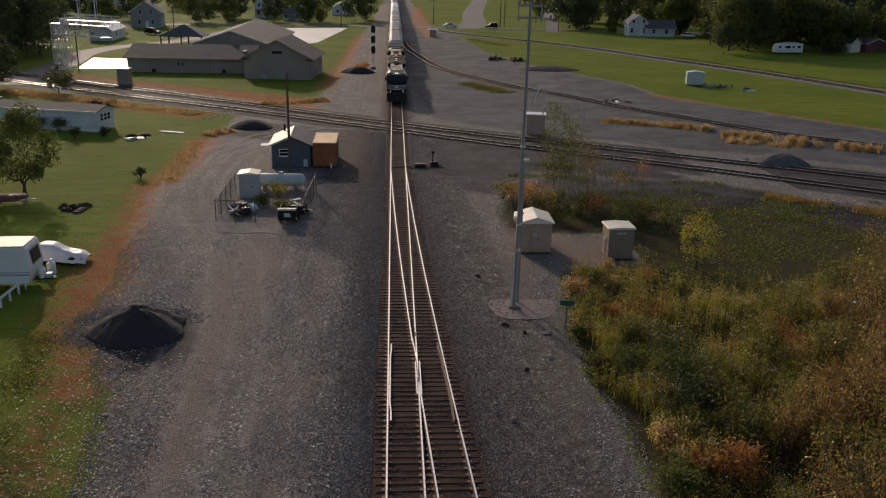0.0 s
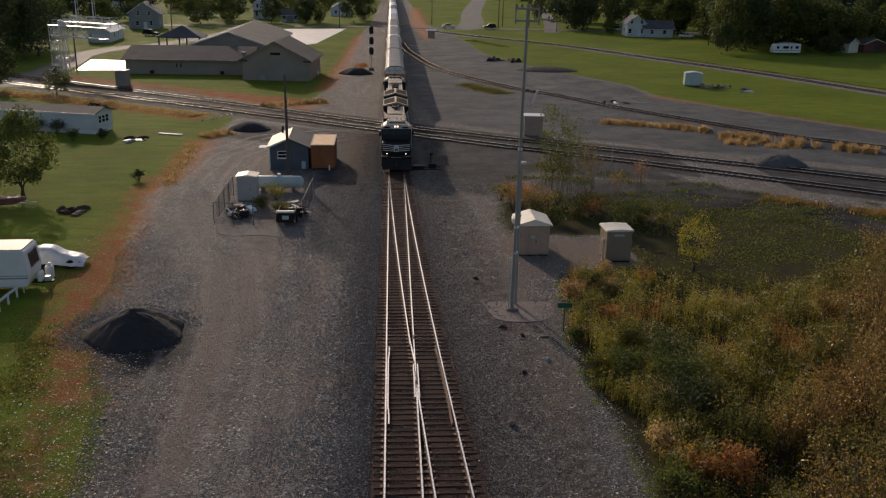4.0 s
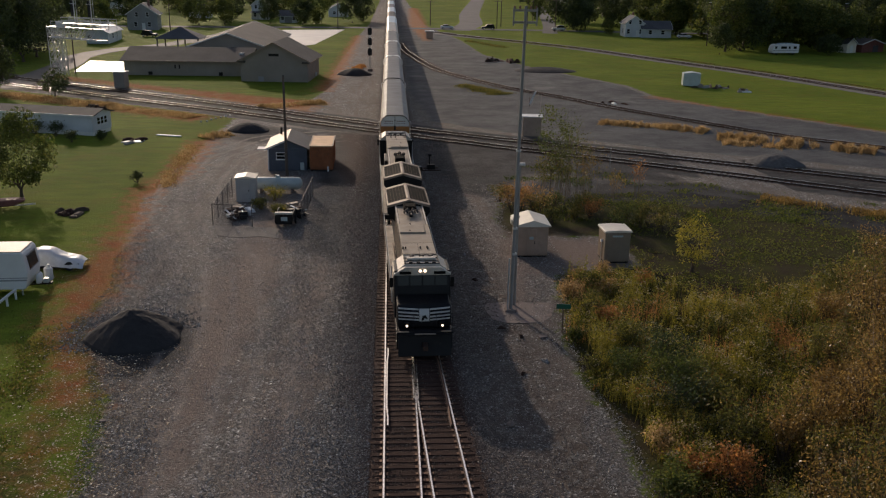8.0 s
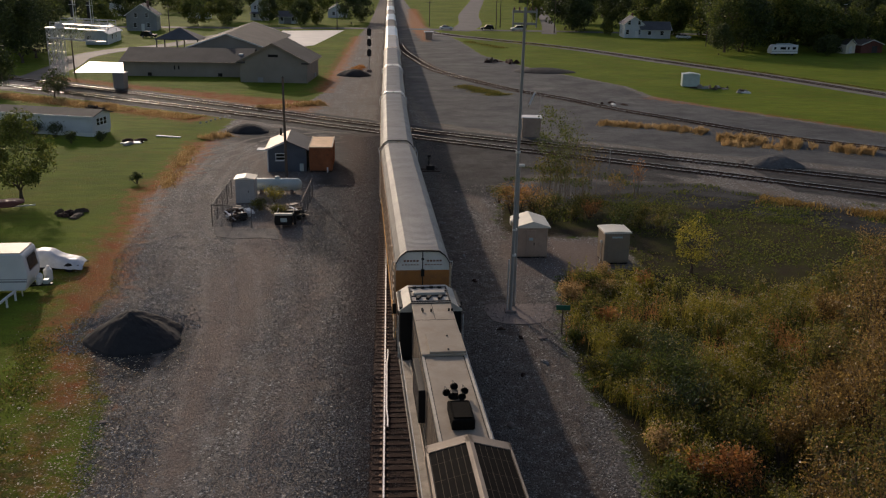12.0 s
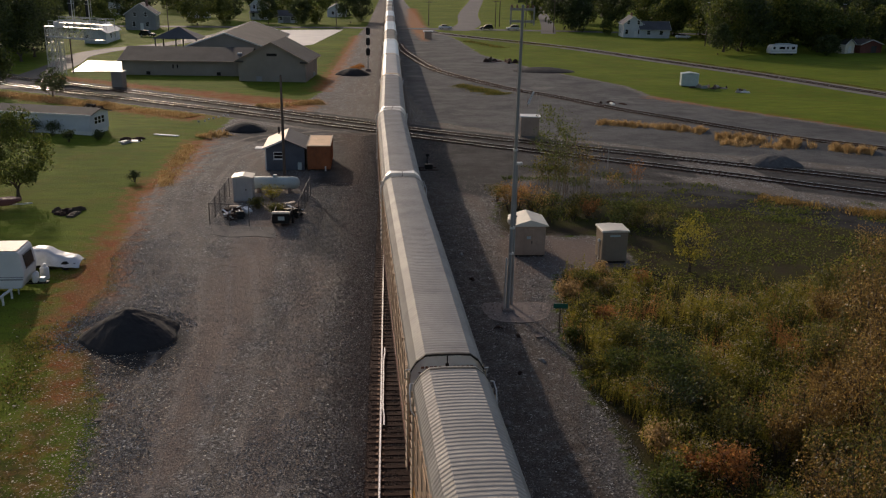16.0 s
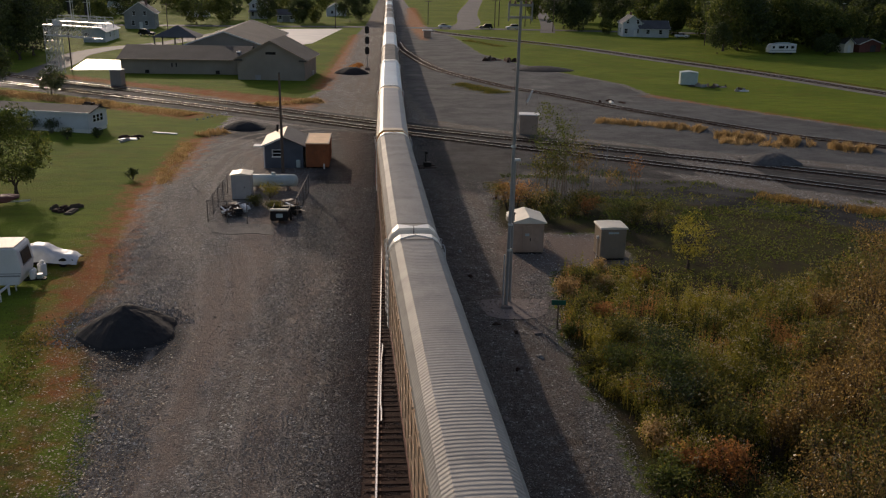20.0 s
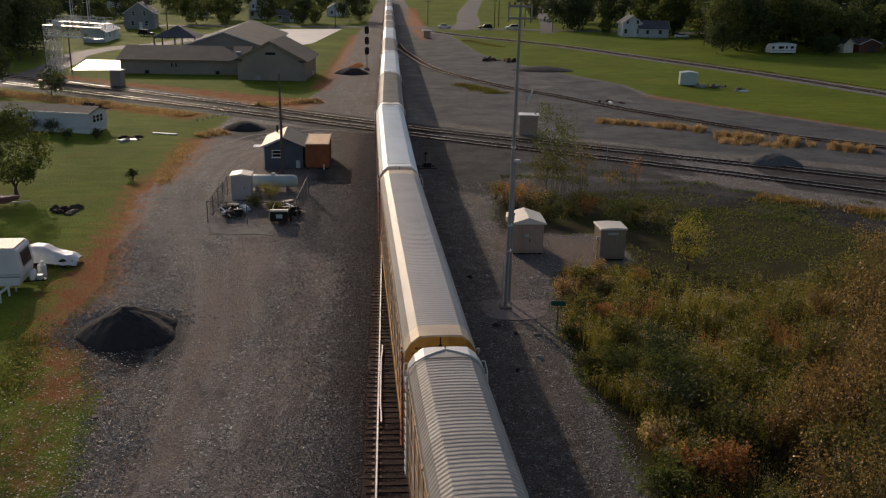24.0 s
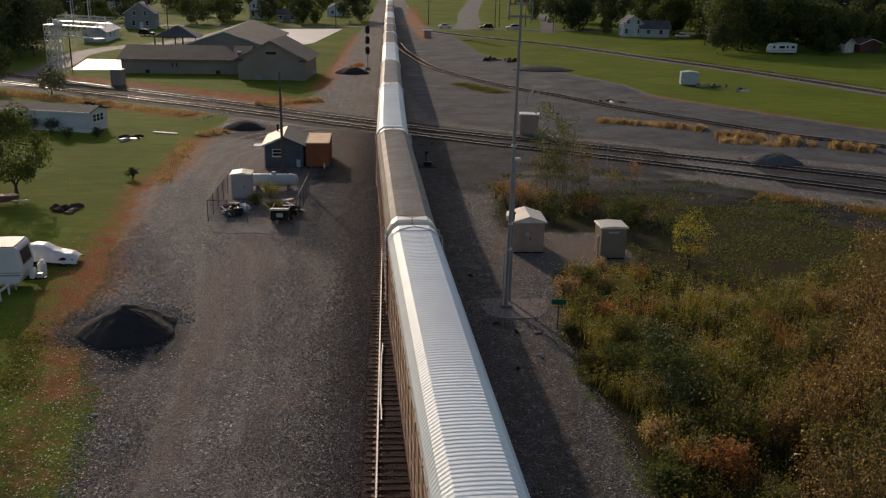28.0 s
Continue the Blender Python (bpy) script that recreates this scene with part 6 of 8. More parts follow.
part("lamp", Build().cyl((-1.1, -1.4, 2.5), (-1.1, -1.4, 3.0), 0.03, None, 6).cyl((-1.1, -1.4, 3.0), (-1.1, -1.4, 3.12), 0.08, None, 8), [M["black_steel"]], ca)
part("vent_hood", Build().box(-1.4, -1.1, 0.2, 0.9, 2.0, 2.4), [M["tan_roof"]], ca, "", 0.04)
cb = thing("relay_cabinet", 15.7, 60.5, 0, 2, "grey-brown steel cabinet with pale curved roof", "cabinet")
part("body", Build().box(-0.92, 0.92, -0.9, 0.9, 0.1, 2.3), [M["grey_cab"]], cb, "", 0.03)
part("plinth", Build().box(-0.86, 0.86, -0.84, 0.84, -0.1, 0.1), [M["black_steel"]], cb)
part("roof", Build().prism([(-1.02, 2.28), (-1.0, 2.4), (0.0, 2.46), (1.0, 2.4), (1.02, 2.28)], "y", -0.98, 0.98), [M["tan_roof"]], cb, "pale rounded roof", 0.01)
part("door", Build().box(-0.7, 0.7, -0.94, -0.9, 0.25, 2.15), [M["grey_cab"]], cb, "", 0.01)
part("label_plate", Build().box(-0.4, 0.35, -0.96, -0.94, 1.95, 2.08), [M["tank_white"]], cb)
part("side_box", Build().box(0.92, 1.08, -0.4, 0.25, 0.9, 1.6), [M["tan_roof"]], cb, "", 0.02)
part("meter", Build().cyl((-0.92, -0.2, 1.5), (-1.05, -0.2, 1.5), 0.12, None, 12), [M["white_paint"]], cb)
part("conduit", Build().tube([(-0.97, -0.2, 1.4), (-0.97, -0.2, 0.3), (-1.1, -0.5, 0.0)], 0.03, 6), [M["steel_galv"]], cb)
rb = thing("relay_box", 17.4, 110.6, 0, -8, "brown trackside relay box with white roof", "cabinet")
part("body", Build().box(-1.15, 1.15, -0.9, 0.9, 0.0, 2.4), [M["tan_metal"]], rb, "", 0.02)
part("roof", Build().box(-1.3, 1.3, -1.05, 1.05, 2.4, 2.52), [M["white_paint"]], rb, "", 0.02)
part("door", Build().box(-0.6, 0.6, -0.94, -0.9, 0.2, 2.2), [M["tan_metal"]], rb)
part("antenna", Build().cyl((1.0, 0.5, 2.5), (1.0, 0.5, 5.2), 0.03, 0.015, 6), [M["grey_pole"]], rb)
bl = thing("relay_box", -45.6, 153.4, 0, -8, "tan trackside box with white top", "cabinet")
part("body", Build().box(-0.9, 0.9, -0.9, 0.9, 0, 2.5), [M["tan_brick"]], bl, "", 0.02)
part("roof", Build().box(-1.0, 1.0, -1.0, 1.0, 2.5, 2.62), [M["white_paint"]], bl, "", 0.02)
single("concrete_pad", Build().prism([(5.7, 48.9), (6.4, 48.5), (7.4, 48.4), (8.4, 48.55), (9.2, 49.2), (9.5, 50.2), (9.8, 51.4), (9.2, 51.75), (7.6, 51.75), (5.6, 51.7), (5.3, 51.0), (5.45, 49.8)], "z", -0.2, 0.012), [M["concrete"]], 0, 0, 0, 0, "small broken concrete pad at the foot of the pole", "concrete pad", "", "structure")

# ---- poles, signals and masts ----
pl = thing("utility_pole", 6.9, 50.5, 0, 0, "tall grey utility pole with double crossarm", "utility pole")
part("shaft", Build().cyl((0, 0, -0.2), (0.15, 0, 18.1), 0.115, 0.08, 12), [M["grey_pole"]], pl)
for z in (17.2, 17.85):
    part("crossarm", Build().box(-0.55, 0.85, 0.09, 0.19, z - 0.06, z + 0.06), [M["grey_pole"]], pl)
for x in (-0.5, 0.8):
    part("arm_post", Build().box(x - 0.04, x + 0.04, 0.06, 0.09, 17.0, 18.0), [M["grey_pole"]], pl)
for x in (-0.45, -0.15, 0.45, 0.75):
    part("insulator", Build().lathe([(0.02, 0), (0.07, 0.03), (0.05, 0.08), (0.07, 0.12), (0.02, 0.2)], 8, 0, (x, 0.15, 17.91)), [M["brick_red"]], pl)
for z in (9.9, 5.2, 3.6):
    part("band", Build().cyl((0.08, 0, z), (0.08, 0, z + 0.12), 0.15, None, 12), [M["steel_galv"]], pl)
part("conduit", Build().cyl((-0.2, -0.1, 0.0), (-0.2, -0.1, 3.4), 0.05, None, 8), [M["steel_galv"]], pl)
part("base", Build().box(-0.35, 0.35, -0.35, 0.35, -0.05, 0.14), [M["concrete"]], pl, "", 0.05)
lp = thing("lamp_post", 7.25, 51.4, 0, 0, "slim grey steel lamp post with small head", "lamp post")
part("shaft", Build().cyl((0, 0, 0), (0, 0, 8.9), 0.09, 0.06, 10), [M["grey_pole"]], lp)
part("head", Build().box(-0.12, 0.3, -0.12, 0.12, 8.9, 9.05), [M["white_paint"]], lp, "", 0.03)
lpole = thing("utility_pole", -10.75, 87.3, 0, 0, "dark wooden pole beside the yard shed", "utility pole")
part("shaft", Build().cyl((0, 0, -0.2), (-0.05, 0, 9.8), 0.16, 0.1, 10), [M["wood_pole"]], lpole)
part("cap", Build().cyl((-0.05, 0, 9.8), (-0.05, 0, 9.9), 0.12, 0.02, 8), [M["black_steel"]], lpole)
sg = thing("signal_mast", -4.5, 181, 0, 0, "tall signal mast with three dark heads", "railway signal")
part("mast", Build().cyl((0, 0, 0), (0, 0, 8.4), 0.09, None, 10), [M["steel_galv"]], sg)
part("base", Build().box(-0.5, 0.5, -0.5, 0.5, -0.1, 0.5), [M["concrete"]], sg, "", 0.03)
for z in (7.3, 5.3, 3.3):
    part("signal_head", Build().prism([(-0.42, 0.0), (-0.42, 1.0), (-0.2, 1.25), (0.2, 1.25), (0.42, 1.0), (0.42, 0.0), (0.2, -0.2), (-0.2, -0.2)], "y", -0.32, -0.2), [M["signal_black"]], sg, "black signal target", at=pose(0, 0, z))
    for zz in (0.15, 0.5, 0.85):
        part("hood", Build().cyl((0, -0.32, z + zz), (0, -0.6, z + zz), 0.12, None, 10), [M["signal_black"]], sg)
part("ladder", Build().box(-0.2, -0.16, 0.2, 0.26, 0, 8.2).box(0.16, 0.2, 0.2, 0.26, 0, 8.2), [M["steel_galv"]], sg)

gn = thing("signal_bridge", -61.8, 171, 0, -32, "grey lattice cantilever signal bridge over the tracks", "signal bridge")


def lattice(host, name, p, q, w, h, n, r=0.055):
    """A braced box beam or tower between two places."""
    p, q = Vector(p), Vector(q)
    d = (q - p).normalized()
    a = Vector((0, 1, 0)) if abs(d.y) < 0.9 else Vector((1, 0, 0))
    b = d.cross(a).normalized()
    cs = [a * w / 2 * i + b * h / 2 * j for i, j in ((-1, -1), (1, -1), (1, 1), (-1, 1))]
    for c in cs:
        part(name + "_chord", Build().cyl(p + c, q + c, r, None, 6), [M["steel_galv"]], host)
    for k in range(4):
        br = Build()
        c0, c1 = cs[k], cs[(k + 1) % 4]
        for i in range(n):
            a0, a1 = p.lerp(q, i / n), p.lerp(q, (i + 1) / n)
            br.cyl(a0 + c0, a1 + c1, r * 0.55, None, 4)
            br.cyl(a0 + c1, a1 + c0, r * 0.55, None, 4)
            br.cyl(a0 + c0, a0 + c1, r * 0.6, None, 4)
        part(name + "_bracing", br, [M["steel_galv"]], host)["kind"] = "stuff"


lattice(gn, "tower", (-0.9, 0, -0.1), (-0.9, 0, 8.6), 1.3, 1.3, 6)
lattice(gn, "tower", (1.3, 0, -0.1), (1.3, 0, 8.6), 1.0, 1.0, 6)
lattice(gn, "beam", (-1.5, 0, 7.6), (11.5, 0, 7.6), 1.4, 1.7, 9, 0.07)
part("deck", Build().box(-1.5, 12.5, -0.9, 0.9, 8.5, 8.6), [M["steel_galv"]], gn, "sunlit grating walkway")
for y in (-0.9, 0.9):
    part("guard_rail", Build().tube([(0, y, 9.6), (12.5, y, 9.6)], 0.045, 6).tube([(0, y, 9.1), (12.5, y, 9.1)], 0.035, 6), [M["steel_galv"]], gn)
    for k in range(8):
        part("post", Build().cyl((k * 1.75, y, 8.6), (k * 1.75, y, 9.6), 0.035, None, 5), [M["steel_galv"]], gn)
part("lower_deck", Build().box(-0.5, 12.5, -0.9, 0.9, 6.6, 6.7), [M["steel_galv"]], gn, "sunlit lower grating walkway")
for y in (-0.95, 0.95):
    part("guard_rail", Build().tube([(3, y, 10.4), (15, y, 10.4)], 0.05, 6).tube([(3, y, 9.9), (15, y, 9.9)], 0.05, 6), [M["steel_galv"]], gn)
    for k in range(7):
        part("post", Build().cyl((3 + k * 2, y, 8.6), (3 + k * 2, y, 10.4), 0.045, None, 5), [M["steel_galv"]], gn)
part("upper_deck", Build().box(3, 15, -0.95, 0.95, 9.3, 9.4), [M["steel_galv"]], gn, "sunlit upper walkway")
for x in (5.2, 9.6):
    part("signal_mast", Build().cyl((x, 0.3, 8.6), (x, 0.3, 15.2), 0.07, None, 8), [M["steel_galv"]], gn)
    part("signal_head", Build().box(x - 0.7, x - 0.15, 0.1, 0.4, 10.6, 13.4), [M["signal_black"]], gn, "black signal head", 0.05)
    part("ladder_cage", Build().tube([(x + 0.15, 0.1, 8.6), (x + 0.15, 0.1, 15)], 0.04).tube([(x + 0.8, 0.1, 8.6), (x + 0.8, 0.1, 15)], 0.04).tube([(x - 0.9, 0.1, 12.8), (x + 0.9, 0.1, 12.8)], 0.05), [M["steel_galv"]], gn)
part("cabinet", Build().box(0.8, 2.2, -0.5, 0.5, 8.6, 9.5), [M["white_paint"]], gn, "", 0.05)

FARPOLES = [(-59.5, 172.5, 8.2, "dark wooden pole beside the signal bridge"), (54.8, 303.5, 11, "far street lamp pole"), (36.8, 318, 10, "far wooden pole by the crossing"), (54.4, 350, 10, "far dark wooden utility pole"),
            (-17.8, 305, 9.5, "wooden pole by the parking lot"), (-64, 268, 9, "wooden pole in the village"), (14, 330, 9, "thin dark pole by the level crossing"), (118, 270, 12, "far lamp pole above trees"), (133, 262, 12, "far lamp pole above trees"), (90, 255, 12, "far lamp pole above trees")]
for x, y, h, lab in FARPOLES:
    p = thing("utility_pole", x, y, 0, 0, lab, "utility pole", "far poles")
    part("shaft", Build().cyl((0, 0, -0.2), (0, 0, h), 0.15, 0.1, 8), [M["wood_pole"]], p)
    part("crossarm", Build().box(-1.1, 1.1, -0.06, 0.06, h - 0.8, h - 0.66), [M["wood_pole"]], p)
    if "lamp" in lab:
        part("lamp_head", Build().box(-0.5, 0.5, -0.3, 0.0, h - 0.05, h + 0.1), [M["white_paint"]], p, "", 0.03)
tp = thing("crossarm_pole", 44.5, 330, 0, 0, "far double wooden pole frame", "utility pole")
for x in (-4.8, 4.8):
    part("shaft", Build().cyl((x, 0, -0.2), (x, 0, 11.5), 0.16, 0.12, 8), [M["wood_pole"]], tp)
part("crossarm", Build().box(-5.2, 5.2, -0.08, 0.08, 10.2, 10.45), [M["wood_pole"]], tp)

ss = thing("switch_stand", 3.7, 90.6, 0, 8, "dark switch machine with rods to the points", "switch stand")
part("case", Build().box(-0.35, 0.45, -0.3, 0.3, 0.0, 0.5), [M["black_steel"]], ss, "", 0.04)
part("post", Build().cyl((-0.1, 0, 0.5), (-0.1, 0, 1.35), 0.06, None, 8), [M["black_steel"]], ss)
part("target", Build().box(-0.25, 0.1, -0.12, 0.12, 1.35, 1.6), [M["black_steel"]], ss, "", 0.04)
part("rod", Build().box(-4.4, -0.35, -0.05, 0.05, 0.05, 0.11), [M["rail_side"]], ss)
part("motor", Build().box(-2.1, -1.0, -0.85, -0.3, 0.0, 0.42), [M["black_steel"]], ss, "", 0.05)
part("motor_lid", Build().box(-2.05, -1.05, -0.82, -0.33, 0.42, 0.47), [M["grey_pole"]], ss, "", 0.02)
part("timber", Build().box(-2.6, 0.9, -0.95, -0.7, -0.06, 0.08), [M["tie"]], ss, "long dark switch timber")
part("timber", Build().box(-2.6, 0.9, 0.2, 0.45, -0.06, 0.08), [M["tie"]], ss, "long dark switch timber")
part("rod", Build().box(-4.4, -0.9, -0.5, -0.4, 0.05, 0.1), [M["rail_side"]], ss)

# street name sign by the weeds: a blank green board
sn = thing("green_sign", 9.45, 47.0, 0, -6, "small blank green sign board on a dark post", "sign")
part("post", Build().cyl((0, 0, -0.1), (0, 0, 1.55), 0.035, None, 6), [M["wood_pole"]], sn)
part("board", Build().box(-0.4, 0.42, -0.03, 0.03, 1.45, 1.75), [M["sign_green"]], sn, "green board", 0.01)


# ---- vehicles ----
def motor_car(name, x, y, rz, paint, label, category="car", suv=True, length=4.6):
    """A car whose nose looks to -y."""
    c = thing(name, x, y, 0.05, rz, label, category)
    h = length / 2
    top = 1.72 if suv else 1.45
    lower = [(-h, 0.35), (-h + 0.05, 0.75), (-h + 0.25, 0.92), (-h * 0.42, 1.02), (h * 0.85, 1.05), (h - 0.04, 0.85), (h, 0.4)]
    part("body", Build().prism(lower, "x", -0.9, 0.9), [M[paint]], c, "", 0.05)
    cab = [(-h * 0.42, 1.0), (-h * 0.12, top), (h * (0.78 if suv else 0.5), top), (h * 0.92 if suv else h * 0.72, 1.03)]
    part("cabin", Build().prism(cab, "x", -0.74, 0.74), [M["dark_glass"]], c, "dark glazed cabin", 0.05)
    part("roof", Build().prism([(-h * 0.11, top), (-h * 0.05, top + 0.04), (h * (0.7 if suv else 0.42), top + 0.04), (h * (0.77 if suv else 0.48), top)], "x", -0.72, 0.72), [M[paint]], c, "", 0.01)
    for s in (-1, 1):
        for yy in (-h * 0.62, h * 0.62):
            w = part("wheel", Build().cyl((s * 0.72, yy, 0.33), (s * 0.92, yy, 0.33), 0.33, None, 16), [M["rubber"]], c)
            part("rim", Build().cyl((s * 0.92, yy, 0.33), (s * 0.935, yy, 0.33), 0.2, None, 12), [M["steel_galv"]], w)
        part("headlight", Build().box(s * 0.65 - 0.18, s * 0.65 + 0.18, -h - 0.015, -h + 0.1, 0.62, 0.76), [M["tank_white"]], c, "", 0.02)
        part("tail_light", Build().box(s * 0.72 - 0.12, s * 0.72 + 0.12, h - 0.08, h + 0.015, 0.7, 0.9), [M["car_red"]], c, "", 0.02)
    part("bumper", Build().box(-0.88, 0.88, -h - 0.06, -h + 0.1, 0.35, 0.55), [M["black_steel"]], c, "", 0.03)
    part("bumper", Build().box(-0.88, 0.88, h - 0.1, h + 0.06, 0.35, 0.55), [M["black_steel"]], c, "", 0.03)
    return c


motor_car("suv", 33.2, 312.8, -88, "car_dark", "dark SUV waiting at the level crossing")
suv_b = motor_car("suv", 42.3, 312.5, -88, "car_silver", "grey SUV that pulls up behind the dark one")
motor_car("sedan", 19.0, 312.5, 92, "camper_white", "white sedan on the street beyond the railway", suv=False)
motor_car("suv", -68.5, 262, 70, "car_dark", "dark car parked in the village")
motor_car("sedan", -61.5, 258, 80, "car_silver", "silver car parked in the village", suv=False)
motor_car("pickup", -28, 352, 20, "camper_white", "white pickup parked under trees")
motor_car("sedan", 92.5, 283, 60, "camper_white", "white car parked by the farmhouse", suv=False)
ROLL = [(0, 76), (1, 70.5), (2, 62), (3.5, 50), (5.5, 37.2), (6.5, 30.6), (7.5, 24.4), (8.5, 17.8), (9.5, 11.6), (10.5, 6.4), (11.5, 2.8), (12.5, 1.0), (13.5, 0.25), (14.5, 0.0), (20, 0.0), (28, 0.0)]
RIDES.append((suv_b, [(t, pose(42.3 + d * 0.72, 312.5 - d * 0.035, 0.05, 0, 0, -88)) for t, d in ROLL]))

cp = thing("camper_trailer", -25.75, 54.35, 0, 3, "white camper trailer with tan roof and grey stripe", "camper trailer")
prof = [(-3.4, 0.45), (2.5, 0.45), (2.68, 0.95), (2.78, 1.5), (2.6, 2.72), (2.48, 2.85), (-3.4, 2.85)]
part("body", Build().prism(prof, "y", -1.2, 1.2), [M["camper_white"]], cp, "white sheet-metal body", 0.06)
part("roof", Build().box(-3.4, 2.45, -1.12, 1.12, 2.85, 2.91), [M["camper_roof"]], cp, "sunlit tan roof", 0.02)
part("stripe", Build().box(-3.4, 2.66, -1.222, -1.2, 1.02, 1.12).box(-3.4, 2.7, -1.222, -1.2, 1.2, 1.25), [M["siding_grey"]], cp)
for x in (-2.4, 0.3):
    fr = part("window", Build().box(x - 0.65, x + 0.65, -1.235, -1.2, 1.45, 2.15), [M["siding_grey"]], cp, "", 0.02)
    part("pane", Build().box(x - 0.56, x + 0.56, -1.25, -1.235, 1.52, 2.08), [M["dark_glass"]], fr)
fw = Build()
fw.face([(2.765, -0.75, 1.68), (2.765, 0.75, 1.68), (2.645, 0.75, 2.5), (2.645, -0.75, 2.5)])
fw.face([(2.795, -0.75, 1.69), (2.795, 0.75, 1.69), (2.675, 0.75, 2.51), (2.675, -0.75, 2.51)])
for q in ((-0.8, 0.8, 1.62, 1.68), (-0.8, 0.8, 2.5, 2.56)):
    xw = 2.77 if q[2] < 2 else 2.64
    part("window_trim", Build().box(xw - 0.02, xw + 0.045, q[0], q[1], q[2], q[3]), [M["siding_grey"]], cp)
part("front_window", fw, [M["dark_glass"]], cp)
part("door", Build().box(-1.5, -0.85, -1.225, -1.2, 0.55, 2.45), [M["camper_white"]], cp, "", 0.01)
for s in (-1, 1):
    part("wheel", Build().cyl((-0.6, s * 0.95, 0.34), (-0.6, s * 1.15, 0.34), 0.34, None, 14), [M["rubber"]], cp)
    part("drawbar", Build().box(2.4, 3.8, -0.06, 0.06, 0.42, 0.52), [M["black_steel"]], cp, at=pose(0, s * 0.5, 0, 0, 0, -s * 6))
for x in (-2.8, 2.2):
    part("jack", Build().cyl((x, -0.9, 0), (x, -0.9, 0.5), 0.05, None, 6), [M["steel_galv"]], cp)
for y in (-0.15, 0.2):
    part("gas_bottle", Build().lathe([(0.02, 0), (0.16, 0.02), (0.17, 0.1), (0.17, 0.5), (0.1, 0.62), (0.02, 0.66)], 12, 0, (3.0, y, 0.5)), [M["white_paint"]], cp)
part("battery_box", Build().box(3.25, 3.6, -0.2, 0.2, 0.52, 0.8), [M["tank_white"]], cp, "", 0.03)
bk = thing("white_barrel", -22.95, 56.5, 0, 0, "white plastic barrel beside the camper", "barrel")
part("drum", Build().lathe([(0.02, 0), (0.26, 0.0), (0.28, 0.1), (0.28, 0.75), (0.24, 0.82), (0.02, 0.84)], 16), [M["white_paint"]], bk, "", 0, True)
part("lid", Build().cyl((0, 0, 0.84), (0.05, 0, 1.05), 0.16, 0.1, 10), [M["white_paint"]], bk)
sr = thing("step_rail", -23.67, 51.6, 0, 88, "white timber step rail lying by the camper", "railing")
part("rail", Build().box(-1.3, 1.3, -0.06, 0.06, 0.55, 0.68), [M["white_paint"]], sr, "", 0.01)
for x in (-1.2, 0, 1.2):
    part("post", Build().box(x - 0.05, x + 0.05, -0.05, 0.05, 0, 0.6), [M["white_paint"]], sr)

# a car under a white sheet
cov = []
nx, ny = 34, 16
hts = [(-2.2, 0.45), (-1.9, 0.75), (-1.1, 0.9), (-0.7, 1.05), (-0.1, 1.42), (0.6, 1.45), (1.2, 1.3), (1.6, 1.0), (2.0, 0.9), (2.25, 0.5)]
for i in range(nx + 1):
    x = -2.25 + 4.5 * i / nx
    for j in range(ny + 1):
        v = -1 + 2 * j / ny
        top = np.interp(-x, [a for a, _ in hts], [b for _, b in hts])
        z = top * (1 - abs(v) ** 5 * 0.72) + 0.05 * noise.noise((x * 2.5, v * 3, 1))
        cov.append((x, v * (0.9 + 0.06 * noise.noise((x * 1.5, v, 5))), max(0.18, z)))
fcs = [(i * (ny + 1) + j, (i + 1) * (ny + 1) + j, (i + 1) * (ny + 1) + j + 1, i * (ny + 1) + j + 1) for i in range(nx) for j in range(ny)]
cc = thing("covered_car", -23.6, 58.9, 0, 3, "car parked under a crumpled white cover", "car")
me = fast_mesh("cover", cov, fcs, M["cover_cloth"])
me.polygons.foreach_set("use_smooth", [True] * len(fcs))
part("cover", me, None, cc, "crumpled white sheet")
part("underbody", Build().box(-2.0, 2.0, -0.78, 0.78, 0.2, 0.5), [M["black_steel"]], cc)
for s in (-1, 1):
    for xx in (-1.35, 1.35):
        part("wheel", Build().cyl((xx, s * 0.62, 0.31), (xx, s * 0.82, 0.31), 0.31, None, 14), [M["rubber"]], cc)
pk = thing("boat_trailer", -33.2, 73.6, 0, 20, "small dull red boat on a trailer at the lawn edge", "trailer")
part("hull", Build().prism([(-2.0, 0.5), (-1.8, 0.95), (1.3, 1.0), (2.2, 0.85), (1.2, 0.45)], "y", -0.6, 0.6), [M["red_trim"]], pk, "dull red hull", 0.1)
part("frame", Build().box(-1.8, 2.9, -0.05, 0.05, 0.35, 0.45), [M["steel_galv"]], pk)
for s in (-1, 1):
    part("wheel", Build().cyl((-0.3, s * 0.6, 0.28), (-0.3, s * 0.75, 0.28), 0.28, None, 12), [M["rubber"]], pk)

mh = thing("motorhome", 101.9, 230.5, 0, 8, "white motorhome with dark windows under trees", "motorhome")
mh.scale = (0.88, 0.88, 0.88)
part("body", Build().prism([(-4.3, 0.5), (4.2, 0.5), (4.2, 3.0), (-3.5, 3.0), (-4.1, 2.4), (-4.4, 1.4)], "y", -1.2, 1.2), [M["camper_white"]], mh, "", 0.06)
for x0, x1 in ((-3.6, -2.9), (-1.6, 0.2), (0.8, 1.4), (2.4, 3.4)):
    part("window", Build().box(x0, x1, -1.23, -1.2, 1.7, 2.4), [M["dark_glass"]], mh)
part("stripe", Build().box(-4.2, 4.2, -1.225, -1.2, 1.1, 1.25), [M["siding_grey"]], mh)
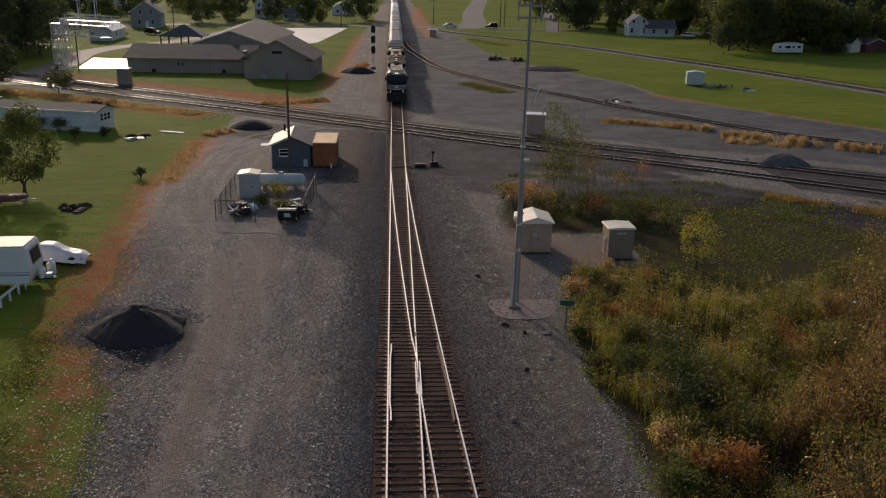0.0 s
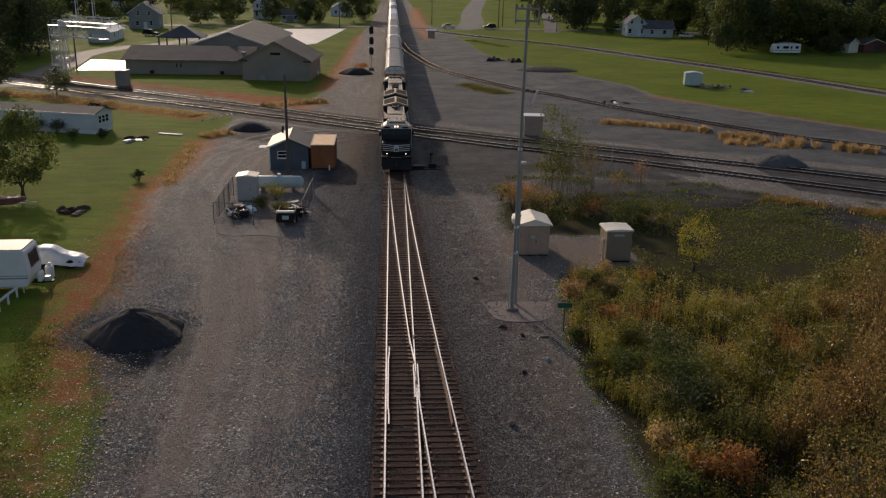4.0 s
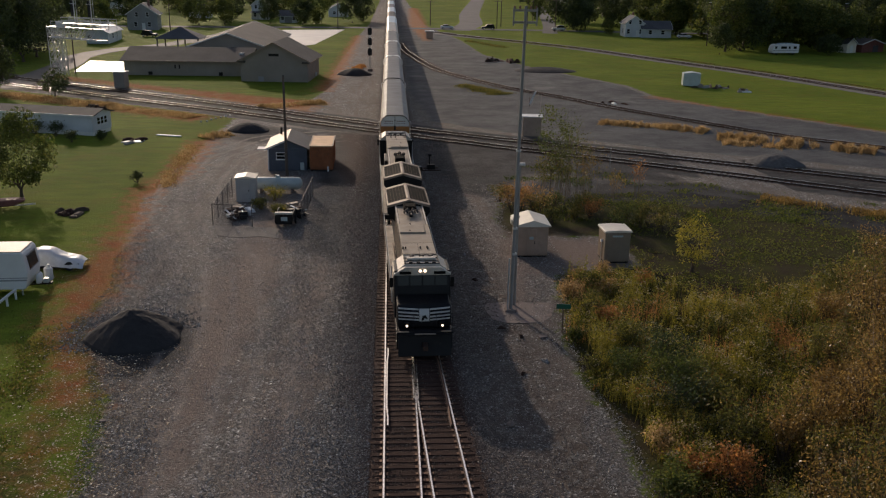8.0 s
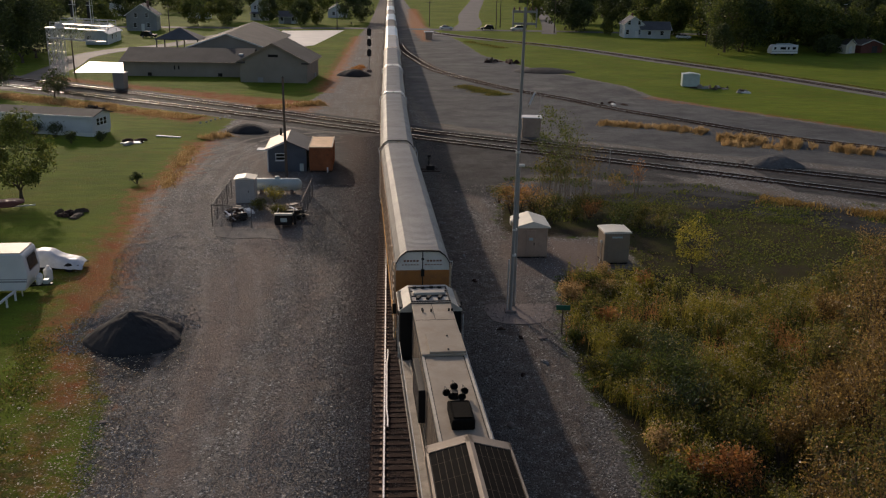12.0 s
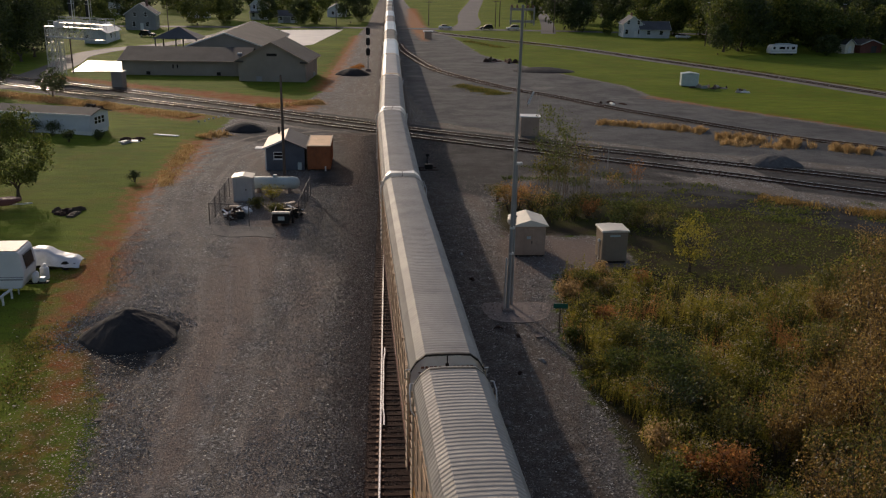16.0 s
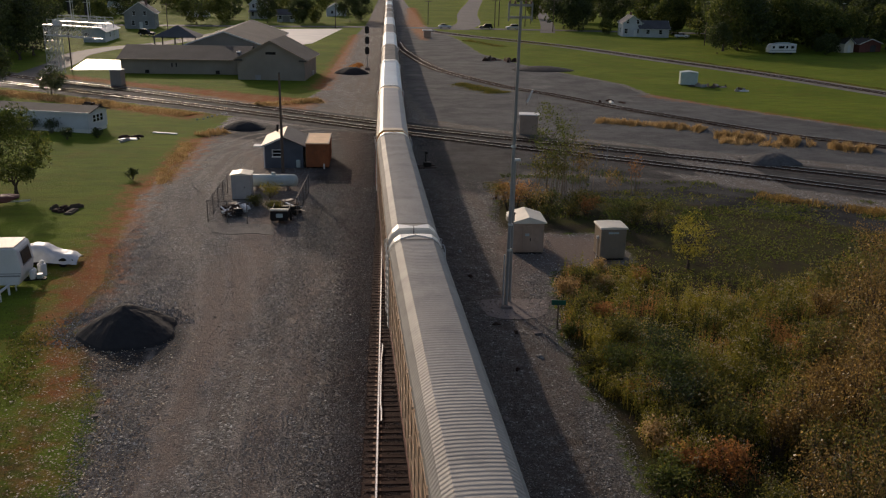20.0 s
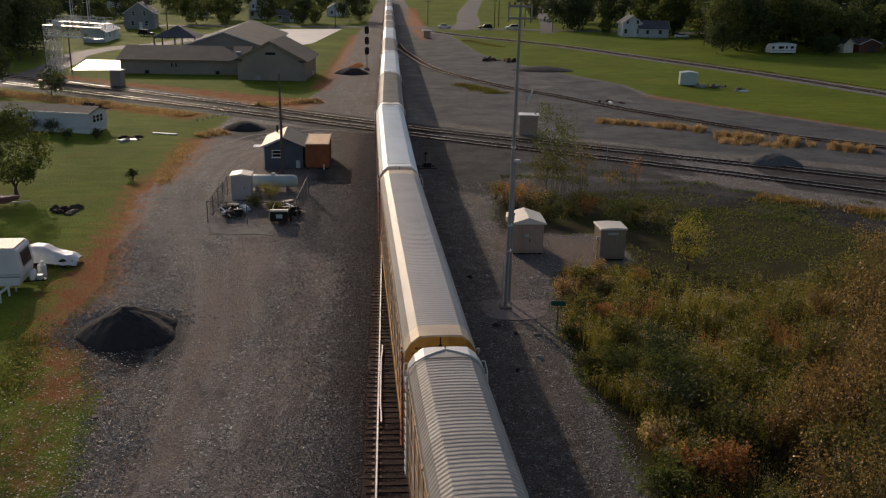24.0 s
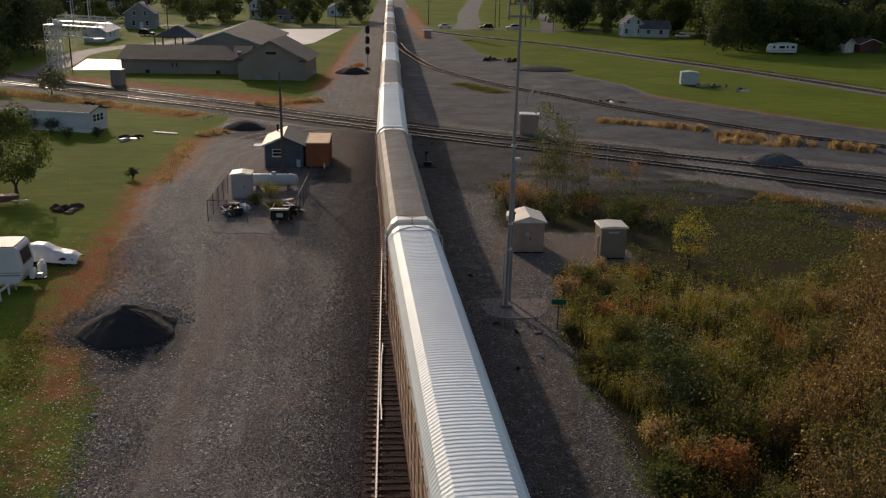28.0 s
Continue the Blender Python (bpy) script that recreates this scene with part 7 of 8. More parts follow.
part("roof_rack", Build().box(-2, 2.5, -0.8, 0.8, 3.02, 3.3), [M["tank_white"]], mh, "", 0.05)
for x in (-2.9, 2.6):
    for s in (-1, 1):
        part("wheel", Build().cyl((x, s * 0.9, 0.4), (x, s * 1.15, 0.4), 0.4, None, 14), [M["rubber"]], mh)

# ---- boxes and clutter further off ----
mb = thing("metal_box", 54.9, 162.2, 0, -10, "grey-white metal box on the lawn with dark side", "shed")
part("body", Build().box(-1.6, 1.5, -1.1, 1.1, 0.1, 2.35), [M["tank_white"]], mb, "", 0.1)
# Thin black panel that darkens the box's east side.
part("opening", Build().box(1.5, 1.53, -0.7, 0.8, 0.3, 2.0), [M["black_steel"]], mb, "dark panel on the east side")
part("roof", Build().prism([(-1.65, 2.35), (0, 2.6), (1.6, 2.35)], "y", -1.15, 1.15), [M["tank_white"]], mb)
rj = random.Random(11)


def heap(name, x, y, n, spread, mats, label, category, hmax=0.5):
    """Loose pieces that lie about in a small area, each a thing of its own."""
    for k in range(n):
        b = Build()
        w, l, h = rj.uniform(0.2, 0.8), rj.uniform(0.4, 1.8), rj.uniform(0.12, hmax)
        b.box(-w / 2, w / 2, -l / 2, l / 2, -0.03, h, 0, 0.07, 0.1)
        b.box(-w / 3, w / 5, -l / 3, l / 4, h * 0.8, h * 1.5, 0, 0.05, 0.06)
        single(name, b, [M[rj.choice(mats)]], x + rj.gauss(0, spread), y + rj.gauss(0, spread * 0.8), 0, rj.uniform(0, 180), label, category, name + " pieces", "", 0.02)


heap("scrap_timber", 58.5, 159.5, 12, 1.3, ["trunk", "grey_pole", "wood_pole", "tan_brick"], "old grey timber lying in the grass", "timber")
heap("scrap_timber", 61.0, 155, 9, 1.3, ["trunk", "grey_pole", "wood_pole", "steel_galv"], "old grey timber lying in the grass", "timber")
heap("rubble", 24, 203.5, 10, 1.3, ["tie", "trunk", "brick_red"], "dark rubble dumped beside the gravel", "rubble", 0.7)
heap("rubble", 27, 201.5, 8, 1.2, ["tie", "trunk", "brick_red"], "dark rubble dumped beside the gravel", "rubble", 0.7)
heap("log", -27.6, 73, 7, 0.55, ["trunk", "tie", "tie"], "charred logs in a small heap on the lawn", "log", 0.3)
heap("debris", -29.6, 105, 5, 0.9, ["white_paint", "grey_pole", "tie"], "pale boards dumped on the lawn", "debris", 0.25)
heap("brush_pile", -42.5, 126, 10, 1.4, ["trunk", "tie"], "dark brush pile beside the tracks", "brush", 0.7)
heap("debris", 34.5, 139.5, 4, 0.9, ["white_paint", "tie"], "pale rubbish beside the siding", "debris", 0.25)
single("plank", Build().box(-1.6, 1.6, -0.22, 0.22, 0, 0.12), [M["white_paint"]], -27.3, 108.5, 0, -18, "long white plank lying on the lawn", "plank", "", "", 0.02)
single("plank", Build().prism([(-1.2, -0.5), (1.1, -0.6), (1.3, 0.5), (-0.4, 0.6)], "z", 0, 0.1), [M["white_paint"]], -30.6, 104.6, 0, 5, "white sheet lying on the lawn", "plank", "", "", 0.01)
mk = thing("marker_post", 20.6, 134.5, 0, -10, "leaning white marker board by the siding", "marker")
part("board", Build().box(-0.12, 0.12, -0.03, 0.03, 0.5, 2.6), [M["white_paint"]], mk, at=pose(0, 0, 0, 0, 22, 0))
part("post", Build().cyl((0.1, 0.06, -0.1), (0.1, 0.06, 1.6), 0.03, None, 6), [M["wood_pole"]], mk)
hut = thing("crossing_hut", 11.2, 270, 0, 0, "small grey signal hut with white roof", "cabin")
part("body", Build().box(-1, 1, -0.9, 0.9, 0, 2.0), [M["tan_metal"]], hut, "", 0.03)
part("roof", Build().box(-1.4, 1.4, -1.2, 1.2, 2.0, 2.2), [M["white_paint"]], hut, "", 0.03)
for x, y, w, l in ((8.2, 46.3, 0.5, 0.35), (-13.6, 37.0, 0.3, 0.25)):
    single("plate", Build().box(-w / 2, w / 2, -l / 2, l / 2, 0.0, 0.07), [M["concrete"]], x, y, 0.01, 12, "small pale concrete cover slab", "slab", "", "", 0.02)
single("pipe_marker", Build().cyl((0, 0, -0.1), (0, 0, 2.2), 0.05, 0.04, 8), [M["grey_pole"]], 22.8, 91.2, 0, 0, "thin grey marker post near the tracks", "post")
# White beads stand in for a line of small glints across the tracks.
for k, (x, y) in enumerate([(-25.5, 118.6), (-24.8, 119.1), (-24.5, 120.5), (-24.1, 121.5), (-23.6, 122.5), (-23.1, 123.5), (-22.6, 124.0), (-22.1, 126.1), (-21.6, 127.7)]):
    single("white_stone", Build().lathe([(0.02, -0.02), (0.13, 0.0), (0.15, 0.08), (0.09, 0.15), (0.02, 0.17)], 8), [M["white_paint"]], x, y, 0, k * 47, "white bead standing in for a glint, in a row by the tracks", "stone", "row of white stones", "", 0.02)
rl = random.Random(77)
for x, y in ((5.2, 56.0), (7.0, 46.4), (6.0, 47.6), (4.9, 61.5), (7.8, 43.0), (3.9, 70.2), (6.4, 41.5)):
    w, l = rl.uniform(0.12, 0.22), rl.uniform(0.3, 0.7)
    single("scrap_wood", Build().box(-w / 2, w / 2, -l / 2, l / 2, 0.0, 0.09, 0, 0.02, 0.04).box(-w * 0.3, w * 0.6, -l * 0.2, l * 0.3, 0.07, 0.16, 0, 0.02, 0.03), [M[rl.choice(["tie", "grey_pole", "rail_side"])]], x, y, 0.0, rl.uniform(0, 180), "broken piece of dark timber on the gravel", "timber", "scrap wood", "", 0.01)
b = Build().lathe([(0.02, 0.0), (0.15, 0.01), (0.2, 0.1), (0.13, 0.21), (0.02, 0.24)], 7)
single("rock", b, [M["concrete"]], 5.05, 36.1, 0, 20, "single pale reddish stone on the ballast", "rock", "", "", 0.02)


# ---- mounds of stone ----
def mound(name, x, y, r, h, mat, label, sx=1.0, power=1.9):
    verts, faces = [(0, 0, h)], []
    k, m = 44, 14
    for i in range(1, m + 1):
        t = i / m
        for j in range(k):
            a = 2 * math.pi * j / k
            rr = r * t * (1 + 0.16 * noise.noise((math.cos(a) * 1.6, math.sin(a) * 1.6, x)))
            z = h * (1 - t ** power) * (1 + 0.05 * noise.noise((rr * math.cos(a) * 2.5, rr * math.sin(a) * 2.5, 2))) + 0.03 * noise.noise((rr * math.cos(a) * 5, rr * math.sin(a) * 5, 4)) - (0.12 if i == m else 0)
            verts.append((rr * math.cos(a) * sx, rr * math.sin(a), z))
    for j in range(k):
        faces.append((0, 1 + j, 1 + (j + 1) % k))
        for i in range(m - 1):
            p, q = 1 + i * k, 1 + (i + 1) * k
            faces.append((p + j, q + j, q + (j + 1) % k, p + (j + 1) % k))
    single(name, fast_mesh(name, verts, faces, M[mat]), None, x, y, 0, 0, label, "gravel pile")


mound("mound", -14.8, 46.8, 2.8, 1.65, "coal", "dark cone of crushed stone in the yard", 1.02, 1.35)
mound("mound", -18.4, 112.8, 2.2, 0.95, "coal", "dark heap of ballast by the tracks", 1.25)
mound("mound", 42.0, 94.0, 2.7, 1.05, "heap_grey", "grey heap of ballast beyond the tracks", 1.2)
mound("mound", -7.3, 175, 3.0, 1.2, "coal", "dark heap beside the main line", 1.1)
mound("mound", 31.5, 185, 4.2, 0.8, "coal", "low dark heap at the lawn's edge", 1.6)


def stones(name, n, place, lo, hi, mats, label, seed, flat=0.6, lift=0.02):
    """Loose stones, far too many to count, in one mesh."""
    r = np.random.RandomState(seed)
    pts = place(r, n)
    s = r.uniform(lo, hi, len(pts)) ** 1.0
    base = np.array([(1, 0, -0.3), (-0.5, 0.87, -0.3), (-0.5, -0.87, -0.3), (0, 0, 0.75)]) * np.array([1, 1, flat])
    ang = r.uniform(0, 6.28, len(pts))
    ca, sa = np.cos(ang), np.sin(ang)
    b = base[None] * r.uniform(0.6, 1.3, (len(pts), 4, 1)) * s[:, None, None]
    v = np.stack([b[..., 0] * ca[:, None] - b[..., 1] * sa[:, None], b[..., 0] * sa[:, None] + b[..., 1] * ca[:, None], b[..., 2]], -1)
    v += np.concatenate([pts, np.full((len(pts), 1), 0.0)], 1)[:, None, :]
    v[..., 2] += lift
    idx = np.arange(len(pts))[:, None] * 4
    f = np.concatenate([idx + np.array(a)[None] for a in ((0, 1, 3), (1, 2, 3), (2, 0, 3))], 0)
    ob = new(name, fast_mesh(name, v.reshape(-1, 3).tolist(), f.tolist(), mats, r.randint(0, len(aslist(mats)), len(f)).tolist() if len(aslist(mats)) > 1 else None))
    return tagged(ob, label, "stones", "", "stuff")


def pebble(name, stops, rough=0.5, spec=0.4):
    n = Nodes(name)
    rnd = n.add("NewGeometry").outputs["Random Per Island"]
    return n.set(Base_Color=n.ramp(rnd, stops), Roughness=rough, Specular_IOR_Level=spec)


M["pebble"] = pebble("pebble", [(0.0, (0.11, 0.10, 0.087)), (0.55, (0.25, 0.229, 0.195)), (0.9, (0.42, 0.392, 0.345)), (1.0, (0.85, 0.81, 0.75))])
M["pebble_dark"] = pebble("pebble_dark", [(0.0, (0.055, 0.044, 0.037)), (0.7, (0.16, 0.128, 0.105)), (1.0, (0.42, 0.37, 0.32))])
M["litter"] = pebble("litter", [(0.0, (0.15, 0.10, 0.055)), (0.4, (0.28, 0.2, 0.12)), (0.7, (0.46, 0.37, 0.25)), (1.0, (0.9, 0.8, 0.62))], 0.95, 0.02)


def in_yard(r, n):
    y = 24 + (r.uniform(0, 1, n) ** 1.5) * 60
    x = r.uniform(-20, 12, n)
    worn = np.exp(-((from_line(x, y, DRIVE) - 1.2) / 1.5) ** 2)
    patch = np.array([noise.noise((a * 0.35, b * 0.16, 17)) + 0.5 * noise.noise((a * 1.1, b * 0.7, 23)) for a, b in zip(x, y)])
    ok = (inside(x, y, GRAVEL) > -0.6) & (np.abs(x) > 1.4) & ~((x > 0) & (x < 4.6 + r.normal(0, 0.5, n)))
    ok &= r.uniform(0, 1, n) < np.clip(0.62 + 0.7 * patch - 0.6 * worn, 0.06, 1.0) * np.where((x > 0) & (x < 8.2), 0.25, 1.0)
    # Keeps pale stones off the darkened shadow patch before the mound.
    ok &= np.hypot((x + 14.3) / 1.05, y - 45.2) > 2.7 + 0.5 * patch
    return np.stack([x[ok], y[ok]], 1)


def on_shoulder(r, n):
    y = r.uniform(24, 110, n)
    side = r.randint(0, 2, n)
    x = np.where(side == 0, -1.35 - np.abs(r.normal(0, 1.3, n)), np.array([bend(a) for a in y]) + 1.4 + np.abs(r.normal(0, 2.3, n)))
    return np.stack([x, y], 1)


def on_margin(r, n):
    y, x = r.uniform(25, 66, n), r.uniform(-24, -11, n)
    ok = (np.abs(x + 12.6 + np.clip(y - 28, 0, 30) * 0.28) < r.uniform(0.3, 3.6, n))
    return np.stack([x[ok], y[ok]], 1)


def on_lawn_edge(r, n):
    y, x = 25 + r.uniform(0, 1, n) ** 1.3 * 22, r.uniform(-21, -10, n)
    ok = r.uniform(0, 1, n) < 0.25 + 0.75 * np.exp(-((x + 12.5 + (y - 28) * 0.2) / 2.2) ** 2)
    return np.stack([x[ok], y[ok]], 1)


def in_track(r, n):
    y = 24 + r.uniform(0, 1, n) ** 1.4 * 60
    x = -1.35 + r.uniform(0, 1, n) * (2.7 + np.array([bend(a) for a in y]))
    g = np.array([noise.noise((a * 0.8, b * 0.5, 81)) for a, b in zip(x, y)])
    ok = g > r.uniform(-0.35, 0.75, n)
    return np.stack([x[ok], y[ok]], 1)


def at_weed_edge(r, n):
    y = r.uniform(24, 58, n)
    x = r.uniform(7, 15, n)
    d = inside(x, y, SCRUB)
    ok = np.abs(d) < r.uniform(0, 1.6, n)
    return np.stack([x[ok], y[ok]], 1)


def round_mound(r, n):
    a, d = r.uniform(0.2, 4.2, n), 2.4 + np.abs(r.normal(0, 0.8, n))
    return np.stack([-15.3 + np.cos(a) * d * 1.08, 47.4 + np.sin(a) * d], 1)


stones("gravel_stones", 260000, in_yard, 0.014, 0.058, [M["pebble"]], "loose grey gravel stones scattered over the yard", 1, 0.55)
stones("mound_stones", 1500, round_mound, 0.03, 0.08, [M["pebble"]], "coarse stones spilled round the foot of the mound", 12, 0.8)
stones("ballast_stones", 80000, on_shoulder, 0.02, 0.058, [M["pebble_dark"]], "dark ballast stones along the track", 2)
stones("ground_litter", 22000, on_margin, 0.015, 0.05, [M["litter"]], "pale stones and dead stalks along the lawn edge", 3, 0.2)
M["chip"] = pebble("chip", [(0.0, (0.45, 0.43, 0.40)), (1.0, (0.9, 0.87, 0.82))])
stones("pale_stones", 900, in_yard, 0.035, 0.085, [M["chip"]], "scattered pale stones lying on the gravel", 4, 0.4)
M["chip_grey"] = pebble("chip_grey", [(0.0, (0.28, 0.27, 0.255)), (0.8, (0.42, 0.40, 0.375)), (1.0, (0.75, 0.72, 0.68))])
stones("grey_chips", 14000, in_yard, 0.018, 0.045, [M["chip_grey"]], "light grey stone chips lying on the gravel", 8, 0.3)
M["pebble_brown"] = pebble("pebble_brown", [(0.0, (0.035, 0.027, 0.022)), (0.7, (0.10, 0.074, 0.058)), (1.0, (0.30, 0.25, 0.21))], 0.9, 0.1)
stones("track_ballast", 60000, in_track, 0.022, 0.058, [M["pebble_brown"]], "rust-stained ballast stones between the ties", 7)
stones("lawn_litter", 11000, on_lawn_edge, 0.025, 0.075, [M["litter"]], "pale litter and dead leaves on the rough lawn", 6, 0.15, 0.055)
stones("weed_edge_stones", 9000, at_weed_edge, 0.015, 0.05, [M["pebble"]], "loose stones at the edge of the weeds", 5)


# ---- plants ----
def leaf_cloud(centres, size, r, flat=0.0, aspect=0.6):
    """Verts and faces of small four-sided leaves at the given places."""
    n = len(centres)
    a = r.normal(0, 1, (n, 3))
    a[:, 2] *= 1 - flat
    a /= np.linalg.norm(a, axis=1, keepdims=True) + 1e-9
    b = np.cross(a, r.normal(0, 1, (n, 3)))
    b /= np.linalg.norm(b, axis=1, keepdims=True) + 1e-9
    s = (size * r.uniform(0.55, 1.3, n))[:, None]
    a, b = a * s * 0.5, b * s * 0.5 * aspect
    v = np.stack([centres - a, centres - a * 0.1 + b, centres + a, centres - a * 0.1 - b], 1).reshape(-1, 3)
    f = (np.arange(n)[:, None] * 4 + np.arange(4)[None]).tolist()
    return v, f


def blades(places, height, width, r, lean=0.35, droop=0.0):
    """Upright blades of grass, each a bent strip of two faces."""
    n = len(places)
    h = (height * r.uniform(0.55, 1.25, n))[:, None]
    ang = r.uniform(0, 6.283, n)
    side = np.stack([np.cos(ang), np.sin(ang), np.zeros(n)], 1) * (width * r.uniform(0.6, 1.4, n))[:, None] / 2
    tip = np.concatenate([r.normal(0, lean, (n, 2)), np.ones((n, 1))], 1) * h
    mid = tip * np.array([0.35, 0.35, 0.6])
    v = np.stack([places - side, places + side, places + mid + side * 0.8, places + mid - side * 0.8, places + tip], 1).reshape(-1, 3)
    i = np.arange(n)[:, None] * 5
    quads, tris = (i + np.array([[0, 1, 2, 3]])).tolist(), (i + np.array([[3, 2, 4]])).tolist()
    return v, quads + tris


def stuff(name, v, f, mats, label, category):
    return tagged(new(name, fast_mesh(name, v.tolist(), f, mats)), label, category, "", "stuff")


def limbs(b, p, d, ln, r0, depth, rr, tips):
    """Grows a branch and its forks; collects the ends."""
    p = Vector(p)
    d = Vector(d).normalized()
    mid = p + d * ln * 0.5 + Vector((rr.gauss(0, 0.04), rr.gauss(0, 0.04), 0)) * ln
    q = p + d * ln
    b.cyl(p, mid, r0, r0 * 0.85, 6)
    b.cyl(mid, q, r0 * 0.85, r0 * 0.68, 6)
    tips.append((q, depth))
    if depth == 0:
        return
    for k in range(3 if depth > 1 else 2):
        a = rr.uniform(0, 6.283)
        nd = (d + Vector((math.cos(a), math.sin(a), rr.uniform(-0.15, 0.35))) * rr.uniform(0.45, 0.85))
        limbs(b, q, nd, ln * rr.uniform(0.6, 0.8), r0 * 0.62, depth - 1, rr, tips)


def tree(name, x, y, h, r, mat, label, n=2500, size=0.35, base=0.3, seed=1, ragged=0.5, category="tree", trunk=None, group="", forks=3):
    """A tree: tapered trunk, forked limbs and a crown of leaf clumps with gaps."""
    rr, rs = random.Random(seed), np.random.RandomState(seed)
    t = thing(name, x, y, 0, rr.uniform(0, 360), label, category, group)
    b, tips = Build(), []
    r0 = trunk or h * 0.022 + 0.03
    b.cyl((0, 0, -0.15), (0, 0, 0.25), r0 * 1.5, r0 * 1.05, 8)
    limbs(b, (0, 0, 0.2), (rr.gauss(0, 0.06), rr.gauss(0, 0.06), 1), h * base, r0, forks, rr, tips)
    part("trunk", b, [M["trunk"]], t)
    zc, hz = h * (base + 1) / 2 + h * 0.06, h * (1 - base) / 2
    ncl = max(14, int(16 * (1 + ragged)))
    cl = []
    while len(cl) < ncl * 2:
        u = rs.normal(0, 1, 3)
        u /= np.linalg.norm(u)
        k = rs.uniform(0.35, 1.0) ** 0.5
        p = u * k * np.array([r, r, hz])
        p[:2] *= 1.0 - 0.35 * max(0.0, p[2] / hz)
        cl.append(p + np.array([0, 0, zc]))
    cl = np.array(cl)
    rad = r * rs.uniform(0.2, 0.42, len(cl))
    which = rs.randint(0, len(cl), n)
    u = rs.normal(0, 1, (n, 3))
    u /= np.linalg.norm(u, axis=1, keepdims=True)
    c = cl[which] + u * (rad[which] * rs.uniform(0.3, 1.0, n) ** 0.5)[:, None]
    c[:, 2] = np.maximum(c[:, 2], h * base * 0.55)
    v, f = leaf_cloud(c, size, rs)
    part("crown", fast_mesh("crown", v.tolist(), f, M[mat]), None, t)
    return t


def shrub(name, x, y, h, r, mat, label, n, size, seed, category="shrub", group="", stems=7, bark="trunk", spread=0.24, foot=0.1, twig=1.0):
    """A bush of bare stems and small leaves, uneven and open."""
    rr, rs = random.Random(seed), np.random.RandomState(seed)
    t = thing(name, x, y, 0, 0, label, category, group)
    b = Build()
    ends = []
    for k in range(stems):
        a = rr.uniform(0, 6.283)
        q = Vector((math.cos(a) * r * rr.uniform(0.2, 0.9), math.sin(a) * r * rr.uniform(0.2, 0.9), h * rr.uniform(0.6, 1.0)))
        m = q * 0.5 + Vector((rr.gauss(0, 0.1), rr.gauss(0, 0.1), h * 0.08))
        b.cyl((q.x * foot, q.y * foot, -0.1), m + Vector((q.x, q.y, 0)) * foot * 0.4, 0.03 * twig, 0.02 * twig, 5)
        m = m + Vector((q.x, q.y, 0)) * foot * 0.4
        b.cyl(m, q, 0.02 * twig, 0.007 * twig, 5)
        ends += [m, q, (m + q) / 2]
        for i in range(3):
            e = m.lerp(q, rr.uniform(0.2, 0.9)) + Vector((rr.gauss(0, 0.25), rr.gauss(0, 0.25), rr.uniform(0.05, 0.3))) * r * 0.6
            b.cyl(m.lerp(q, 0.4), e, 0.011, 0.005, 4)
            ends.append(e)
    part("branchwork", b, [M[bark]], t)["kind"] = "stuff"
    ends = np.array([tuple(e) for e in ends])
    c = ends[rs.randint(0, len(ends), n)] + rs.normal(0, 1, (n, 3)) * np.array([spread, spread, 0.2]) * r
    c[:, 2] = np.clip(c[:, 2], 0.06, h * 1.1)
    v, f = leaf_cloud(c, size, rs)
    part("leaves", fast_mesh("leaves", v.tolist(), f, M[mat]), None, t)
    return t


# near trees
tree("tree", -32.8, 77.6, 7.0, 2.9, "leaf_green", "small leafy green tree on the lawn", 9500, 0.23, 0.1, 21)
tree("tree", -63.8, 145, 8.4, 4.2, "leaf_dark", "broad dark green tree by the tracks", 5200, 0.42, 0.12, 22)
tree("tree", -52.4, 141.6, 3.9, 2.1, "leaf_dark", "small dark round tree by the tracks", 2200, 0.28, 0.1, 23)
tree("sapling", 14.2, 78.6, 8.4, 1.6, "leaf_green", "thin open tree with sparse green leaves by the tracks", 1900, 0.17, 0.24, 30, 0.9, "tree", 0.05, "thin trees by the tracks", 5)
for k, (x, y, h, r, m, n) in enumerate(((16.9, 78.2, 6.4, 1.4, "leaf_weed", 620), (15.5, 79.2, 7.4, 1.4, "leaf_green", 900), (13.3, 77.4, 4.6, 1.1, "leaf_weed", 700), (17.6, 77.6, 5.0, 1.0, "leaf_autumn", 380), (15.0, 77.6, 4.4, 1.2, "leaf_weed", 800), (22.6, 79.0, 3.8, 0.8, "leaf_rust", 200), (20.4, 78.4, 2.6, 0.8, "leaf_autumn", 220))):
    shrub("sapling", x, y, h, r, m, "bare upright twigs with few leaves by the tracks", n, 0.16, 30 + k, "tree", "thin trees by the tracks", 9, "bare_twig", 0.28, 0.75, 0.6)
tree("sapling", 20.6, 57.6, 3.8, 1.6, "leaf_yellow", "yellow-green sapling in the weeds", 1700, 0.16, 0.12, 40)
shrub("bush", -24.6, 84.2, 1.0, 0.6, "leaf_dark", "small dark bush at the lawn edge", 700, 0.14, 43)
for k, (x, y, s) in enumerate(((-45.6, 109.9, 1.3), (-43.4, 109.2, 1.5), (-40.6, 108.2, 1.6), (-47.8, 110.2, 1.1), (-37.4, 104.2, 1.3), (-34.4, 105.5, 1.0))):
    shrub("bush", x, y, s, s * 0.75, "leaf_dark", "dark bush beside the mobile home", 900, 0.16, 50 + k, "shrub", "bushes by the mobile home")
shrub("bush", -10.7, 77.2, 1.3, 0.9, "leaf_yellow", "yellow weed bush inside the fenced compound", 900, 0.12, 60)
